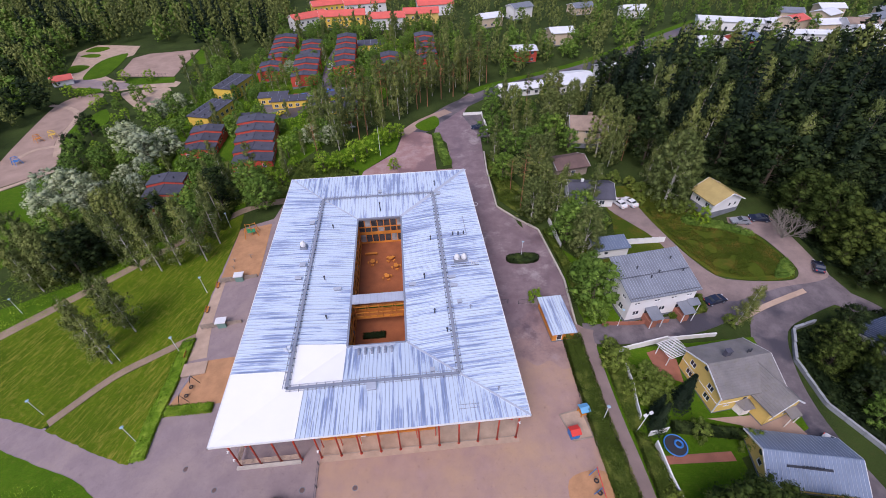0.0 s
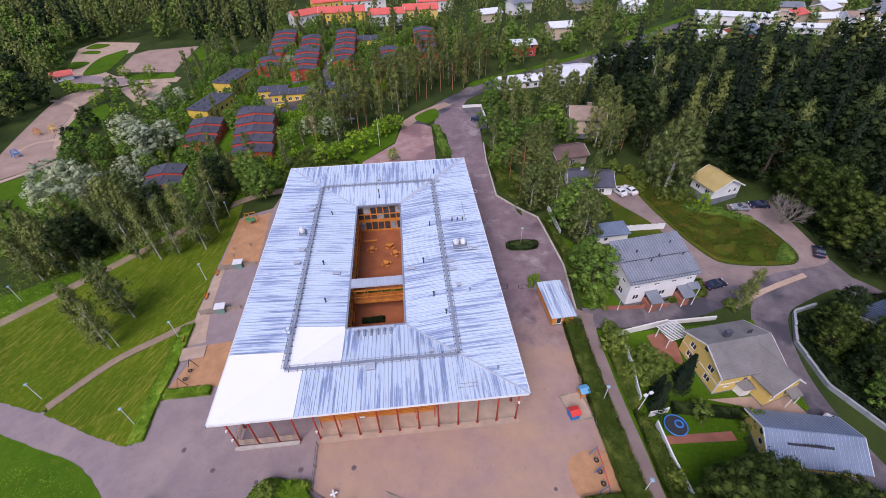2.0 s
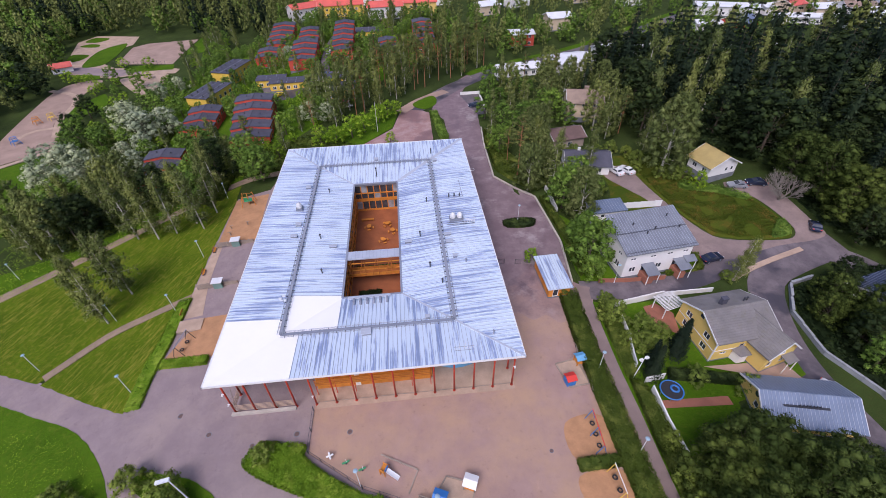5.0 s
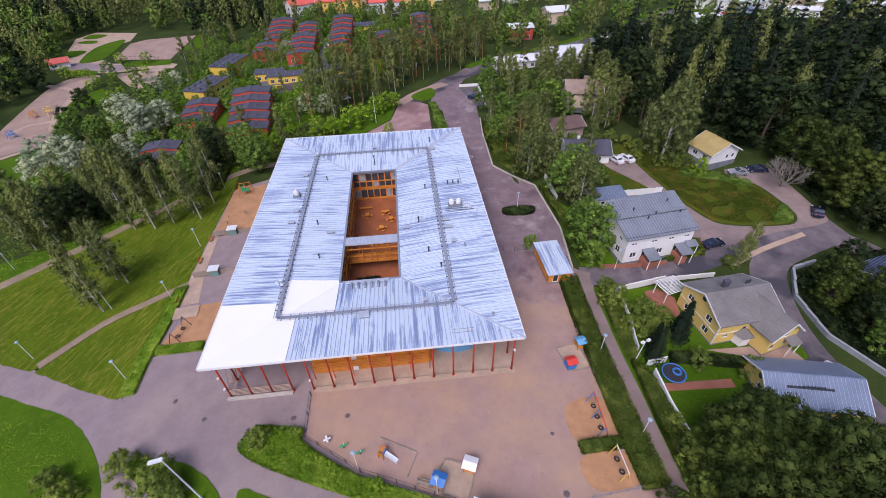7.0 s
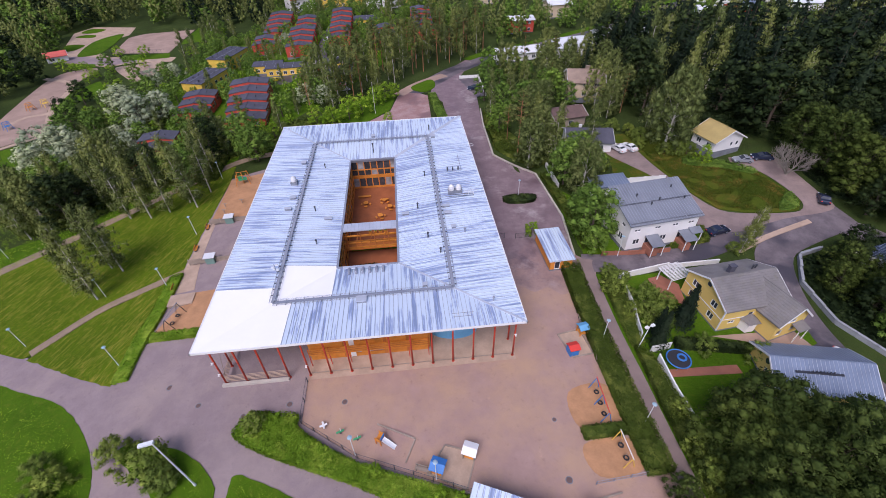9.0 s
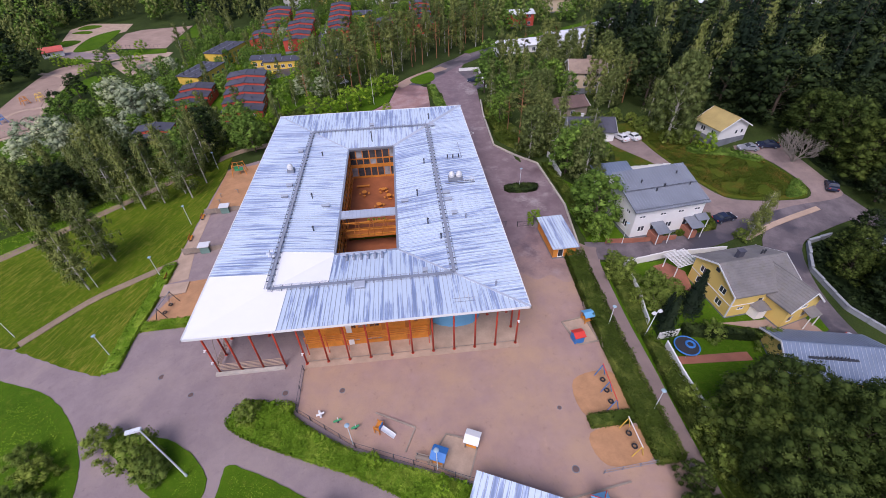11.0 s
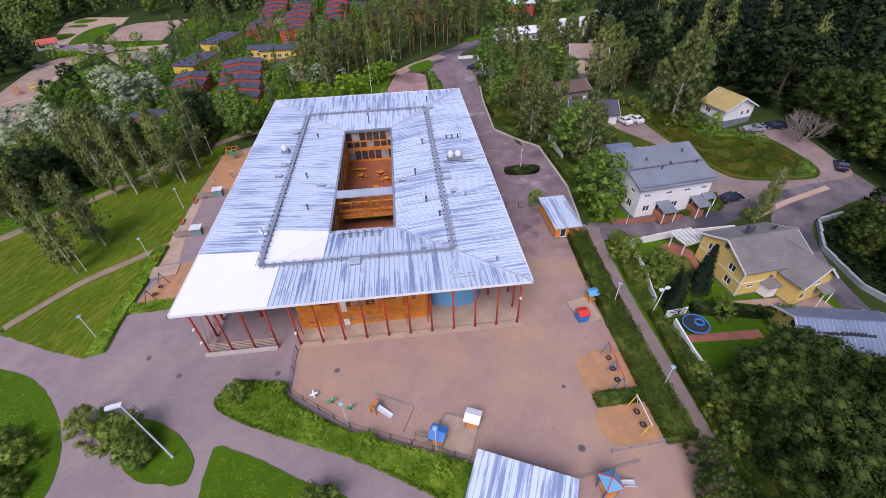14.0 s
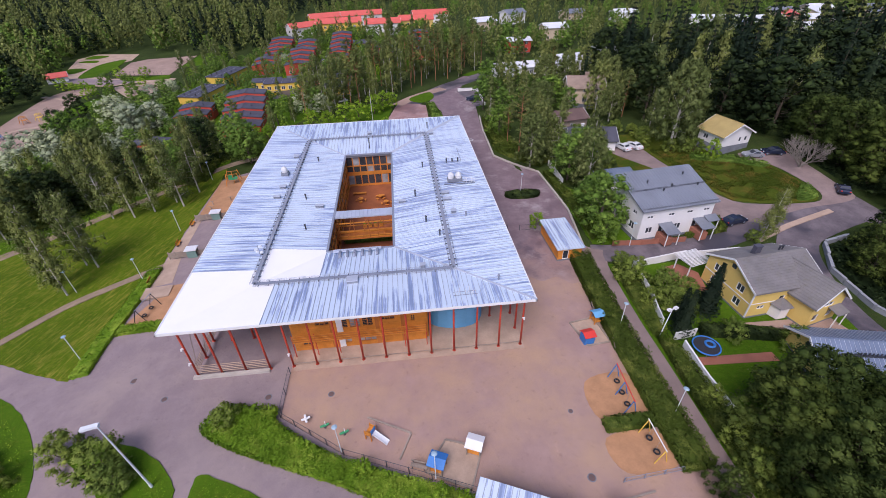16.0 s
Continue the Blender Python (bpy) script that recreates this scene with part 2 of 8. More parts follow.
M = {
    "forest_floor": grass_material("forest_floor", (0.028, 0.046, 0.014), (0.058, 0.088, 0.023), (0.08, 0.078, 0.03)),
    "lawn": grass_material("lawn", (0.062, 0.112, 0.005), (0.108, 0.168, 0.008), (0.26, 0.225, 0.04), 0.75),
    "lawn_rich": grass_material("lawn_rich", (0.045, 0.108, 0.005), (0.085, 0.172, 0.008), (0.14, 0.18, 0.02)),
    "meadow": grass_material("meadow", (0.042, 0.078, 0.008), (0.10, 0.118, 0.014), (0.19, 0.105, 0.028), patch=0.28),
    "asphalt": asphalt_material("asphalt", (0.26, 0.2, 0.21), (0.31, 0.242, 0.245), (0.235, 0.18, 0.19), 0.68, (0.36, 0.28, 0.255), 0.58),
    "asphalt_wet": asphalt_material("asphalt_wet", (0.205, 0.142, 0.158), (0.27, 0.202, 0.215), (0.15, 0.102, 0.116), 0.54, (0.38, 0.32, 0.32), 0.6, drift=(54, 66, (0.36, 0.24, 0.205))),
    "road": asphalt_material("road", (0.13, 0.108, 0.12), (0.20, 0.168, 0.18), (0.07, 0.062, 0.075), 0.48),
    "yard": asphalt_material("yard", (0.365, 0.238, 0.207), (0.41, 0.272, 0.235), (0.325, 0.21, 0.187), 0.58, (0.47, 0.305, 0.2), 0.52),
    "footpath": surface("footpath", (0.25, 0.185, 0.17), 0.9, big=0.3, fine=8, spread=0.15),
    "trail": surface("trail", (0.31, 0.225, 0.16), 0.95, big=0.4, fine=8, spread=0.18, dirt=(0.16, 0.16, 0.06)),
    "gravel": surface("gravel", (0.38, 0.265, 0.21), 0.95, big=0.15, fine=10, spread=0.2, bump=0.3),
    "drive_gravel": surface("drive_gravel", (0.275, 0.205, 0.188), 0.95, big=0.25, fine=9, spread=0.22, bump=0.3, dirt=(0.17, 0.13, 0.125)),
    "sand": surface("sand", (0.47, 0.25, 0.125), 0.95, big=0.5, fine=5, spread=0.16, bump=0.3),
    "sand_pale": surface("sand_pale", (0.46, 0.335, 0.25), 0.95, big=0.4, fine=5, spread=0.16, bump=0.3),
    "concrete": surface("concrete", (0.48, 0.44, 0.39), 0.85, big=0.5, fine=7, spread=0.12, bump=0.12, vary=0.06),
    "wall_grey": surface("wall_grey", (0.30, 0.32, 0.35), 0.85, big=0.5, fine=7, spread=0.15),
    "plinth": surface("plinth", (0.19, 0.205, 0.235), 0.9, big=0.6, fine=7),
    "plaza": asphalt_material("plaza", (0.35, 0.205, 0.19), (0.44, 0.30, 0.285), (0.25, 0.145, 0.14), 0.5),
    "red_brick_paving": surface("red_brick_paving", (0.36, 0.14, 0.09), 0.85, big=0.3, fine=6, spread=0.2, bump=0.2),
    "roof_x": roof_metal("roof_x", (0.735, 0.84, 0.95), (0.305, 0.38, 0.56), "x"),
    "roof_y": roof_metal("roof_y", (0.735, 0.84, 0.95), (0.305, 0.38, 0.56), "y"),
    "roof_seam": surface("roof_seam", (0.5, 0.55, 0.64), 0.45, 0.4, spread=0.12, bump=0),
    "roof_flash": surface("roof_flash", (0.62, 0.66, 0.74), 0.45, 0.4, spread=0.12, bump=0),
    "white_coat": surface("white_coat", (0.93, 0.93, 0.93), 0.6, big=0.1, fine=1.2, spread=0.02, bump=0.02),
    "steel": surface("steel", (0.30, 0.33, 0.40), 0.6, 0.3, spread=0.1, bump=0),
    "dark_mat": surface("dark_mat", (0.03, 0.03, 0.035), 0.7, spread=0.1, bump=0.02),
    "dark_steel": surface("dark_steel", (0.08, 0.085, 0.1), 0.5, 0.5, spread=0.15, bump=0),
    "white_paint": surface("white_paint", (0.80, 0.80, 0.80), 0.55, big=0.4, fine=5, spread=0.05, bump=0.05),
    "red_paint": surface("red_paint", (0.50, 0.055, 0.025), 0.5, big=0.8, fine=7, spread=0.15, bump=0.05, vary=0.1),
    "oak": surface("oak", (0.50, 0.17, 0.035), 0.6, big=0.8, fine=8, spread=0.2, bump=0.1, stretch=(1, 1, 0.25), vary=0.12),
    "timber_orange": surface("timber_orange", (0.66, 0.25, 0.035), 0.6, big=0.7, fine=8, spread=0.18, bump=0.1, vary=0.1),
    "grey_timber": surface("grey_timber", (0.33, 0.27, 0.22), 0.8, big=0.7, fine=8, spread=0.2, bump=0.1, vary=0.12),
    "clay_floor": surface("clay_floor", (0.30, 0.095, 0.035), 0.8, big=0.4, fine=6, spread=0.18, bump=0.1, vary=0.1),
    "glass": glass_material("glass", (0.05, 0.06, 0.075)),
    "glass_pale": glass_material("glass_pale", (0.35, 0.38, 0.42), 0.1),
    "white_wall": surface("white_wall", (0.78, 0.77, 0.76), 0.75, big=0.3, fine=6, spread=0.05, bump=0.05),
    "yellow_wall": surface("yellow_wall", (0.76, 0.55, 0.16), 0.7, big=0.3, fine=6, spread=0.07, bump=0.05),
    "yellow_row": surface("yellow_row", (0.78, 0.52, 0.08), 0.7, big=0.3, fine=6, spread=0.08, bump=0.05),
    "red_row": surface("red_row", (0.55, 0.075, 0.045), 0.7, big=0.3, fine=6, spread=0.1, bump=0.05),
    "beige_wall": surface("beige_wall", (0.62, 0.50, 0.36), 0.75, big=0.3, fine=6, spread=0.08, bump=0.05),
    "red_roof_tile": surface("red_roof_tile", (0.68, 0.13, 0.10), 0.6, big=0.3, fine=6, spread=0.1, bump=0.1),
    "dark_roof": surface("dark_roof", (0.075, 0.075, 0.10), 0.75, big=0.4, fine=6, spread=0.2, bump=0.1, vary=0.15),
    "brown_roof": surface("brown_roof", (0.30, 0.22, 0.17), 0.75, big=0.4, fine=6, spread=0.2, bump=0.1),
    "brick_brown": surface("brick_brown", (0.15, 0.095, 0.085), 0.8, big=0.4, fine=6, spread=0.2),
    "ochre_roof": surface("ochre_roof", (0.42, 0.32, 0.12), 0.7, big=0.4, fine=6, spread=0.15, bump=0.1),
    "grey_tile": surface("grey_tile", (0.20, 0.188, 0.185), 0.8, big=0.35, fine=5, spread=0.2, bump=0.15, dirt=(0.16, 0.15, 0.11)),
    "grey_sheet": surface("grey_sheet", (0.25, 0.27, 0.31), 0.5, 0.3, big=0.3, fine=5, spread=0.15, bump=0.05),
    "blue_sheet": surface("blue_sheet", (0.20, 0.255, 0.36), 0.5, 0.3, big=0.3, fine=5, spread=0.15, bump=0.05),
    "white_sheet": surface("white_sheet", (0.75, 0.77, 0.80), 0.55, 0.1, big=0.3, fine=5, spread=0.06, bump=0.05),
    "blue_paint": surface("blue_paint", (0.035, 0.19, 0.52), 0.5, spread=0.1, bump=0.03),
    "navy_sheet": surface("navy_sheet", (0.035, 0.06, 0.13), 0.55, 0.2, spread=0.2, bump=0.05),
    "light_blue": surface("light_blue", (0.13, 0.38, 0.62), 0.55, spread=0.1, bump=0.03),
    "red_plastic": surface("red_plastic", (0.68, 0.05, 0.035), 0.45, spread=0.08, bump=0.02),
    "green_paint": surface("green_paint", (0.04, 0.33, 0.14), 0.5, spread=0.1, bump=0.02),
    "rubber": surface("rubber", (0.02, 0.02, 0.022), 0.8, spread=0.1, bump=0.02),
    "bark": surface("bark", (0.10, 0.075, 0.055), 0.95, big=1.5, fine=9, spread=0.3, bump=0.5),
    "birch_bark": surface("birch_bark", (0.55, 0.52, 0.47), 0.9, big=1.2, fine=5, spread=0.2, bump=0.3, dirt=(0.05, 0.045, 0.04)),
    "pine_bark": surface("pine_bark", (0.34, 0.16, 0.075), 0.95, big=1.0, fine=8, spread=0.25, bump=0.4),
    "dead_wood": surface("dead_wood", (0.23, 0.205, 0.175), 0.95, big=1.5, fine=9, spread=0.2, bump=0.3),
    "car_white": surface("car_white", (0.75, 0.76, 0.78), 0.25, spread=0.03, bump=0),
    "car_silver": surface("car_silver", (0.42, 0.45, 0.50), 0.3, 0.5, spread=0.03, bump=0),
    "car_dark": surface("car_dark", (0.025, 0.035, 0.07), 0.25, 0.2, spread=0.03, bump=0),
    "car_red": surface("car_red", (0.45, 0.02, 0.02), 0.3, spread=0.03, bump=0),
    "car_yellow": surface("car_yellow", (0.72, 0.55, 0.03), 0.35, spread=0.03, bump=0),
    "car_blue": surface("car_blue", (0.04, 0.13, 0.42), 0.3, spread=0.03, bump=0),
    "lamp_white": surface("lamp_white", (0.72, 0.76, 0.80), 0.4, spread=0.04, bump=0),
    "birch_leaf": leaf_material("birch_leaf", (0.142, 0.178, 0.055), (0.27, 0.305, 0.11)),
    "broad_leaf": leaf_material("broad_leaf", (0.112, 0.2, 0.034), (0.235, 0.355, 0.07)),
    "dark_leaf": leaf_material("dark_leaf", (0.022, 0.038, 0.015), (0.065, 0.098, 0.03)),
    "bright_leaf": leaf_material("bright_leaf", (0.18, 0.32, 0.022), (0.37, 0.49, 0.06)),
    "meadow_leaf": leaf_material("meadow_leaf", (0.075, 0.11, 0.014), (0.21, 0.145, 0.035)),
    "maple_leaf": leaf_material("maple_leaf", (0.046, 0.072, 0.016), (0.11, 0.148, 0.036)),
    "shrub_leaf": leaf_material("shrub_leaf", (0.17, 0.235, 0.045), (0.35, 0.42, 0.10)),
    "hedge_leaf": leaf_material("hedge_leaf", (0.078, 0.118, 0.02), (0.19, 0.225, 0.05)),
    "willow_leaf": leaf_material("willow_leaf", (0.33, 0.39, 0.25), (0.52, 0.56, 0.42)),
    "spruce_leaf": leaf_material("spruce_leaf", (0.016, 0.03, 0.018), (0.034, 0.054, 0.028), through_light=0.1),
    "pine_leaf": leaf_material("pine_leaf", (0.12, 0.15, 0.05), (0.21, 0.235, 0.075), through_light=0.15),
    "flower": surface("flower", (0.55, 0.22, 0.30), 0.8, spread=0.2, bump=0),
}

# ---- building helpers ----
def link_mesh(name, bm, material, smooth=False):
    me = bpy.data.meshes.new(name)
    bm.normal_update()
    bm.to_mesh(me)
    bm.free()
    if isinstance(material, (list, tuple)):
        for m in material:
            me.materials.append(M[m])
    else:
        me.materials.append(M[material])
    if smooth:
        me.polygons.foreach_set("use_smooth", [True] * len(me.polygons))
    return new(name, me)


def part(name, bm, material, parent, label="", smooth=False):
    """Links a bmesh as one mesh under a thing or a part."""
    ob = link_mesh(name, bm, material, smooth)
    ob.parent = parent
    if label:
        tagged(ob, label)
    return ob


def shared(name, mesh, parent, m=None):
    ob = new(name, mesh)
    ob.parent = parent
    if m is not None:
        ob.matrix_basis = m
    return ob


def thing(name, label, category, group="", kind="", at=None):
    ob = new(name)
    ob.empty_display_size = 0.3
    if at is not None:
        ob.matrix_basis = at
    return tagged(ob, label, category, group, kind)


def solid(name, bm, material, label, category, group="", kind="", smooth=False):
    return tagged(link_mesh(name, bm, material, smooth), label, category, group, kind)


def poly(bm, pts, mat=0):
    f = bm.faces.new([bm.verts.new(p) for p in pts])
    f.material_index = mat
    return f


def box(bm, x0, x1, y0, y1, z0, z1, mat=0, m=None):
    c = [Vector((x, y, z)) for z in (z0, z1) for x, y in ((x0, y0), (x1, y0), (x1, y1), (x0, y1))]
    if m is not None:
        c = [m @ v for v in c]
    v = [bm.verts.new(p) for p in c]
    for q in ((3, 2, 1, 0), (4, 5, 6, 7), (0, 1, 5, 4), (1, 2, 6, 5), (2, 3, 7, 6), (3, 0, 4, 7)):
        bm.faces.new([v[i] for i in q]).material_index = mat
    return bm


def tube(bm, p0, p1, r0, r1=None, n=8, mat=0, cap=True):
    r1 = r0 if r1 is None else r1
    p0, p1 = Vector(p0), Vector(p1)
    q = (p1 - p0).to_track_quat("Z", "Y")
    rings = [[bm.verts.new(p + q @ Vector((math.cos(a) * r, math.sin(a) * r, 0))) for a in (2 * math.pi * i / n for i in range(n))] for p, r in ((p0, r0), (p1, r1))]
    for i in range(n):
        bm.faces.new((rings[0][i], rings[0][(i + 1) % n], rings[1][(i + 1) % n], rings[1][i])).material_index = mat
    if cap:
        bm.faces.new(rings[1]).material_index = mat
        bm.faces.new(rings[0][::-1]).material_index = mat
    return bm


def pipe(bm, pts, r, n=6, mat=0):
    for a, b in zip(pts, pts[1:]):
        tube(bm, a, b, r, r, n, mat)
    return bm


def slab(bm, pts, z0, z1, mat=0):
    """A plate with the outline pts (x, y), between two heights."""
    lo, hi = [bm.verts.new((x, y, z0)) for x, y in pts], [bm.verts.new((x, y, z1)) for x, y in pts]
    n = len(pts)
    bm.faces.new(hi).material_index = mat
    bm.faces.new(lo[::-1]).material_index = mat
    for i in range(n):
        bm.faces.new((lo[i], lo[(i + 1) % n], hi[(i + 1) % n], hi[i])).material_index = mat
    return bm


def torus(bm, centre, r, t, axis="z", n=14, k=6, mat=0):
    c = Vector(centre)
    rings = []
    for i in range(n):
        a = 2 * math.pi * i / n
        ring = []
        for j in range(k):
            b = 2 * math.pi * j / k
            rad, h = r + t * math.cos(b), t * math.sin(b)
            p = {"z": (rad * math.cos(a), rad * math.sin(a), h), "x": (h, rad * math.cos(a), rad * math.sin(a)), "y": (rad * math.cos(a), h, rad * math.sin(a))}[axis]
            ring.append(bm.verts.new(c + Vector(p)))
        rings.append(ring)
    for i in range(n):
        for j in range(k):
            bm.faces.new((rings[i][j], rings[(i + 1) % n][j], rings[(i + 1) % n][(j + 1) % k], rings[i][(j + 1) % k])).material_index = mat
    return bm


BM = bmesh.new


def ease(a, b, v):
    u = min(1.0, max(0.0, (v - a) / (b - a)))
    return u * u * (3 - 2 * u)


def terrain(x, y):
    """Level round the school, falling to the park in the west and rising to the houses in the east."""
    d = max(0.0, -x - 27)
    r = max(0.0, x - 26)
    z = -6.0 * (1 - math.exp(-(d / 32) ** 2)) + min(r, 60) * 0.085 * ease(30, 78, y) * (1 - 0.45 * ease(95, 150, y))
    far = max(0.0, math.hypot(x, y - 80) - 420)
    return z + 14 * ease(0, 500, far)


# ---- ground ----
def axis_steps(lo, hi, fine, far):
    v = [lo + fine * i for i in range(int((hi - lo) / fine) + 1)]
    step, a, b = fine, v[0], v[-1]
    while b < far or a > -far:
        step *= 1.35
        a, b = a - step, b + step
        v = [a] + v + [b]
    return v


GRID = 4.0
gx, gy = axis_steps(-200, 240, GRID, 3600), axis_steps(-40, 320, GRID, 3600)
verts = [(x, y, terrain(x, y)) for y in gy for x in gx]
nx = len(gx)
faces = [(j * nx + i, j * nx + i + 1, (j + 1) * nx + i + 1, (j + 1) * nx + i) for j in range(len(gy) - 1) for i in range(nx - 1)]
me = bpy.data.meshes.new("ground")
me.from_pydata(verts, [], faces)
me.materials.append(M["forest_floor"])
me.polygons.foreach_set("use_smooth", [True] * len(me.polygons))
tagged(new("ground", me), "dark green woodland ground of moss, undergrowth and soil", "ground", kind="structure")


def curve_round(pts, steps=5):
    """A closed, smooth outline through the points."""
    out, n = [], len(pts)
    for i in range(n):
        p0, p1, p2, p3 = (Vector(pts[(i + k - 1) % n]) for k in range(4))
        for s in range(steps):
            t = s / steps
            out.append(tuple(0.5 * ((2 * p1) + (p2 - p0) * t + (2 * p0 - 5 * p1 + 4 * p2 - p3) * t * t + (3 * p1 - p0 - 3 * p2 + p3) * t ** 3)))
    return out


CLEAR = []


def ragged(pts, step=0.9, depth=0.22):
    """The outline with the small unevenness of a grown edge."""
    out = []
    for (x0, y0), (x1, y1) in zip(pts, pts[1:] + pts[:1]):
        n = max(1, int(math.hypot(x1 - x0, y1 - y0) / step)) if max(abs(x0), abs(y0)) < 100 else 1
        for k in range(n):
            x, y = x0 + (x1 - x0) * k / n, y0 + (y1 - y0) * k / n
            out.append((x + depth * noise.noise(Vector((x * 0.9, y * 0.9, 2))), y + depth * noise.noise(Vector((x * 0.9, y * 0.9, 8)))))
    return out


def drape(name, pts, lift, material, label, category, kind="structure", smooth=False, wide=0.0):
    """A sheet laid on the ground along the outline pts, with a low edge."""
    if smooth:
        pts = curve_round(pts)
    if category in ("lawn", "meadow", "verge"):
        pts = ragged(pts)
    CLEAR.append(list(pts))
    bm = BM()
    bm.faces.new([bm.verts.new((x, y, 0)) for x, y in pts])
    bmesh.ops.triangulate(bm, faces=bm.faces[:])
    xs, ys = [p[0] for p in pts], [p[1] for p in pts]
    for k in range(int(math.floor(min(xs) / GRID)), int(max(xs) / GRID) + 1):
        bmesh.ops.bisect_plane(bm, geom=bm.verts[:] + bm.edges[:] + bm.faces[:], plane_co=(k * GRID, 0, 0), plane_no=(1, 0, 0))
    for k in range(int(math.floor(min(ys) / GRID)), int(max(ys) / GRID) + 1):
        bmesh.ops.bisect_plane(bm, geom=bm.verts[:] + bm.edges[:] + bm.faces[:], plane_co=(0, k * GRID, 0), plane_no=(0, 1, 0))
    rim = [e for e in bm.edges if e.is_boundary]
    made = bmesh.ops.extrude_edge_only(bm, edges=rim)
    low = {v for v in made["geom"] if isinstance(v, bmesh.types.BMVert)}
    for v in bm.verts:
        v.co.z = terrain(v.co.x, v.co.y) + (lift if v not in low else -0.15)
    bmesh.ops.recalc_face_normals(bm, faces=bm.faces[:])
    up = sum(f.normal.z for f in bm.faces)
    if up < 0:
        bmesh.ops.reverse_faces(bm, faces=bm.faces[:])
    return solid(name, bm, material, label, category, kind=kind)


def band(pts, w):
    """The outline of a strip w wide along a line."""
    left, right = [], []
    for i, p in enumerate(pts):
        a, b = Vector(pts[max(0, i - 1)]), Vector(pts[min(len(pts) - 1, i + 1)])
        d = (b - a).normalized()
        nrm = Vector((-d.y, d.x)) * w / 2
        left.append(tuple(Vector(p) + nrm))
        right.append(tuple(Vector(p) - nrm))
    return left + right[::-1]


def open_round(pts, steps=4):
    out, n = [], len(pts)
    for i in range(n - 1):
        p0, p1, p2, p3 = (Vector(pts[min(n - 1, max(0, i + k - 1))]) for k in range(4))
        for s in range(steps):
            t = s / steps
            out.append(tuple(0.5 * ((2 * p1) + (p2 - p0) * t + (2 * p0 - 5 * p1 + 4 * p2 - p3) * t * t + (3 * p1 - p0 - 3 * p2 + p3) * t ** 3)))
    return out + [tuple(pts[-1])]


YARD_WEST = [(-44, -12), (-43, 10), (-42.7, 17), (-44, 19), (-46.4, 22), (-51, 27.4), (-55.2, 30.7), (-64.6, 35), (-90.6, 46.5), (-90, 54), (-74.8, 46.4), (-64.6, 42.5), (-52.6, 36.5), (-45.2, 33.3)]
drape("pavement_forecourt", YARD_WEST + [(-44.0, 42), (-44.2, 56), (-43.5, 91), (-35.5, 93), (-34, 100), (-16.6, 100), (-16.6, 23.2), (-9.1, 17.9), (4.3, 12.4), (10, 8), (10, -12)], 0.06, "asphalt",
      "mauve-grey asphalt forecourt with worn patches and drain covers", "asphalt yard")
SEAM = open_round([(13.5, 45.2), (15.2, 43.6), (17.4, 44.4), (19.5, 42.6), (22, 43.4), (24, 41.4), (26.4, 42.2), (28.4, 41.0), (30.2, 41.6)], 4)
drape("pavement_playground", [(10, -12), (10, 8), (4.3, 12.4), (-9.1, 17.9), (-16.6, 23.2), (-16.6, 100), (13.5, 100)] + SEAM + [(29.4, 30), (29.2, 20), (29, 9), (28.8, -12)], 0.06, "yard",
      "pinkish sandy asphalt of the fenced school playground", "playground")
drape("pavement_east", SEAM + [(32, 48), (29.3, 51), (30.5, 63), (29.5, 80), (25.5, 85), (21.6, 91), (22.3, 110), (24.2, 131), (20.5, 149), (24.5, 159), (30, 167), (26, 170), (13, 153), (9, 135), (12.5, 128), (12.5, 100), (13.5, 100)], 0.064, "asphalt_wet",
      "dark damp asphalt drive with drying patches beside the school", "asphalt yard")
drape("pavement_plaza", [(-16, 98), (12.5, 98), (12.5, 113), (8.3, 113), (9.4, 134), (6, 137), (2.9, 138), (-1, 138), (-4, 124), (-14, 113)], 0.07, "plaza",
      "damp pinkish paved entrance plaza behind the school", "paving")
drape("parking", [(20.5, 149), (24.2, 131), (27, 131), (27.5, 149)], 0.07, "road", "dark asphalt parking bay behind a low wall", "parking bay")
drape("road_north", band(open_round([(2, 137), (12, 149), (22, 160), (40, 172), (86, 190), (123, 217), (170, 250)]), 7), 0.066, "road", "grey asphalt street curving between the trees", "road")
drape("verge_north", band(open_round([(30, 166), (40, 172), (86, 190), (123, 217), (170, 250)]), 15), 0.05, "lawn_rich", "green verges along the street", "verge")
drape("footpath_north", band(open_round([(-1, 137), (6, 146), (16, 154)]), 4), 0.085, "gravel", "pale gravel path round a planted island", "path")
drape("footpath_east", open_round([(29.4, 50), (29.2, 46), (28.5, 33), (28.4, 25), (28.3, 18), (28.1, 11), (27.8, -12)]) + open_round([(29.8, -12), (30.0, 11), (30.1, 18), (30.3, 25), (30.4, 33), (31.2, 46), (32.0, 49)]), 0.09, "footpath",
      "pinkish gravel footpath along the hedge", "path")
drape("road_east", band(open_round([(30, 48.6), (36, 47.6), (44, 47.7), (52, 48.6), (61, 51), (72, 52.2), (78, 52.4), (83.8, 48.4), (88, 43), (94, 33), (98, 20)]), 4.6), 0.07, "road", "dark wet asphalt lane past the houses", "road")
drape("road_yellow_house", band(open_round([(60, 6), (59, 18), (58.4, 28), (60.5, 38), (65, 46.5), (73, 50.2), (84, 53)]), 6.0), 0.075, "road", "wet grey asphalt lane behind the yellow house", "road")
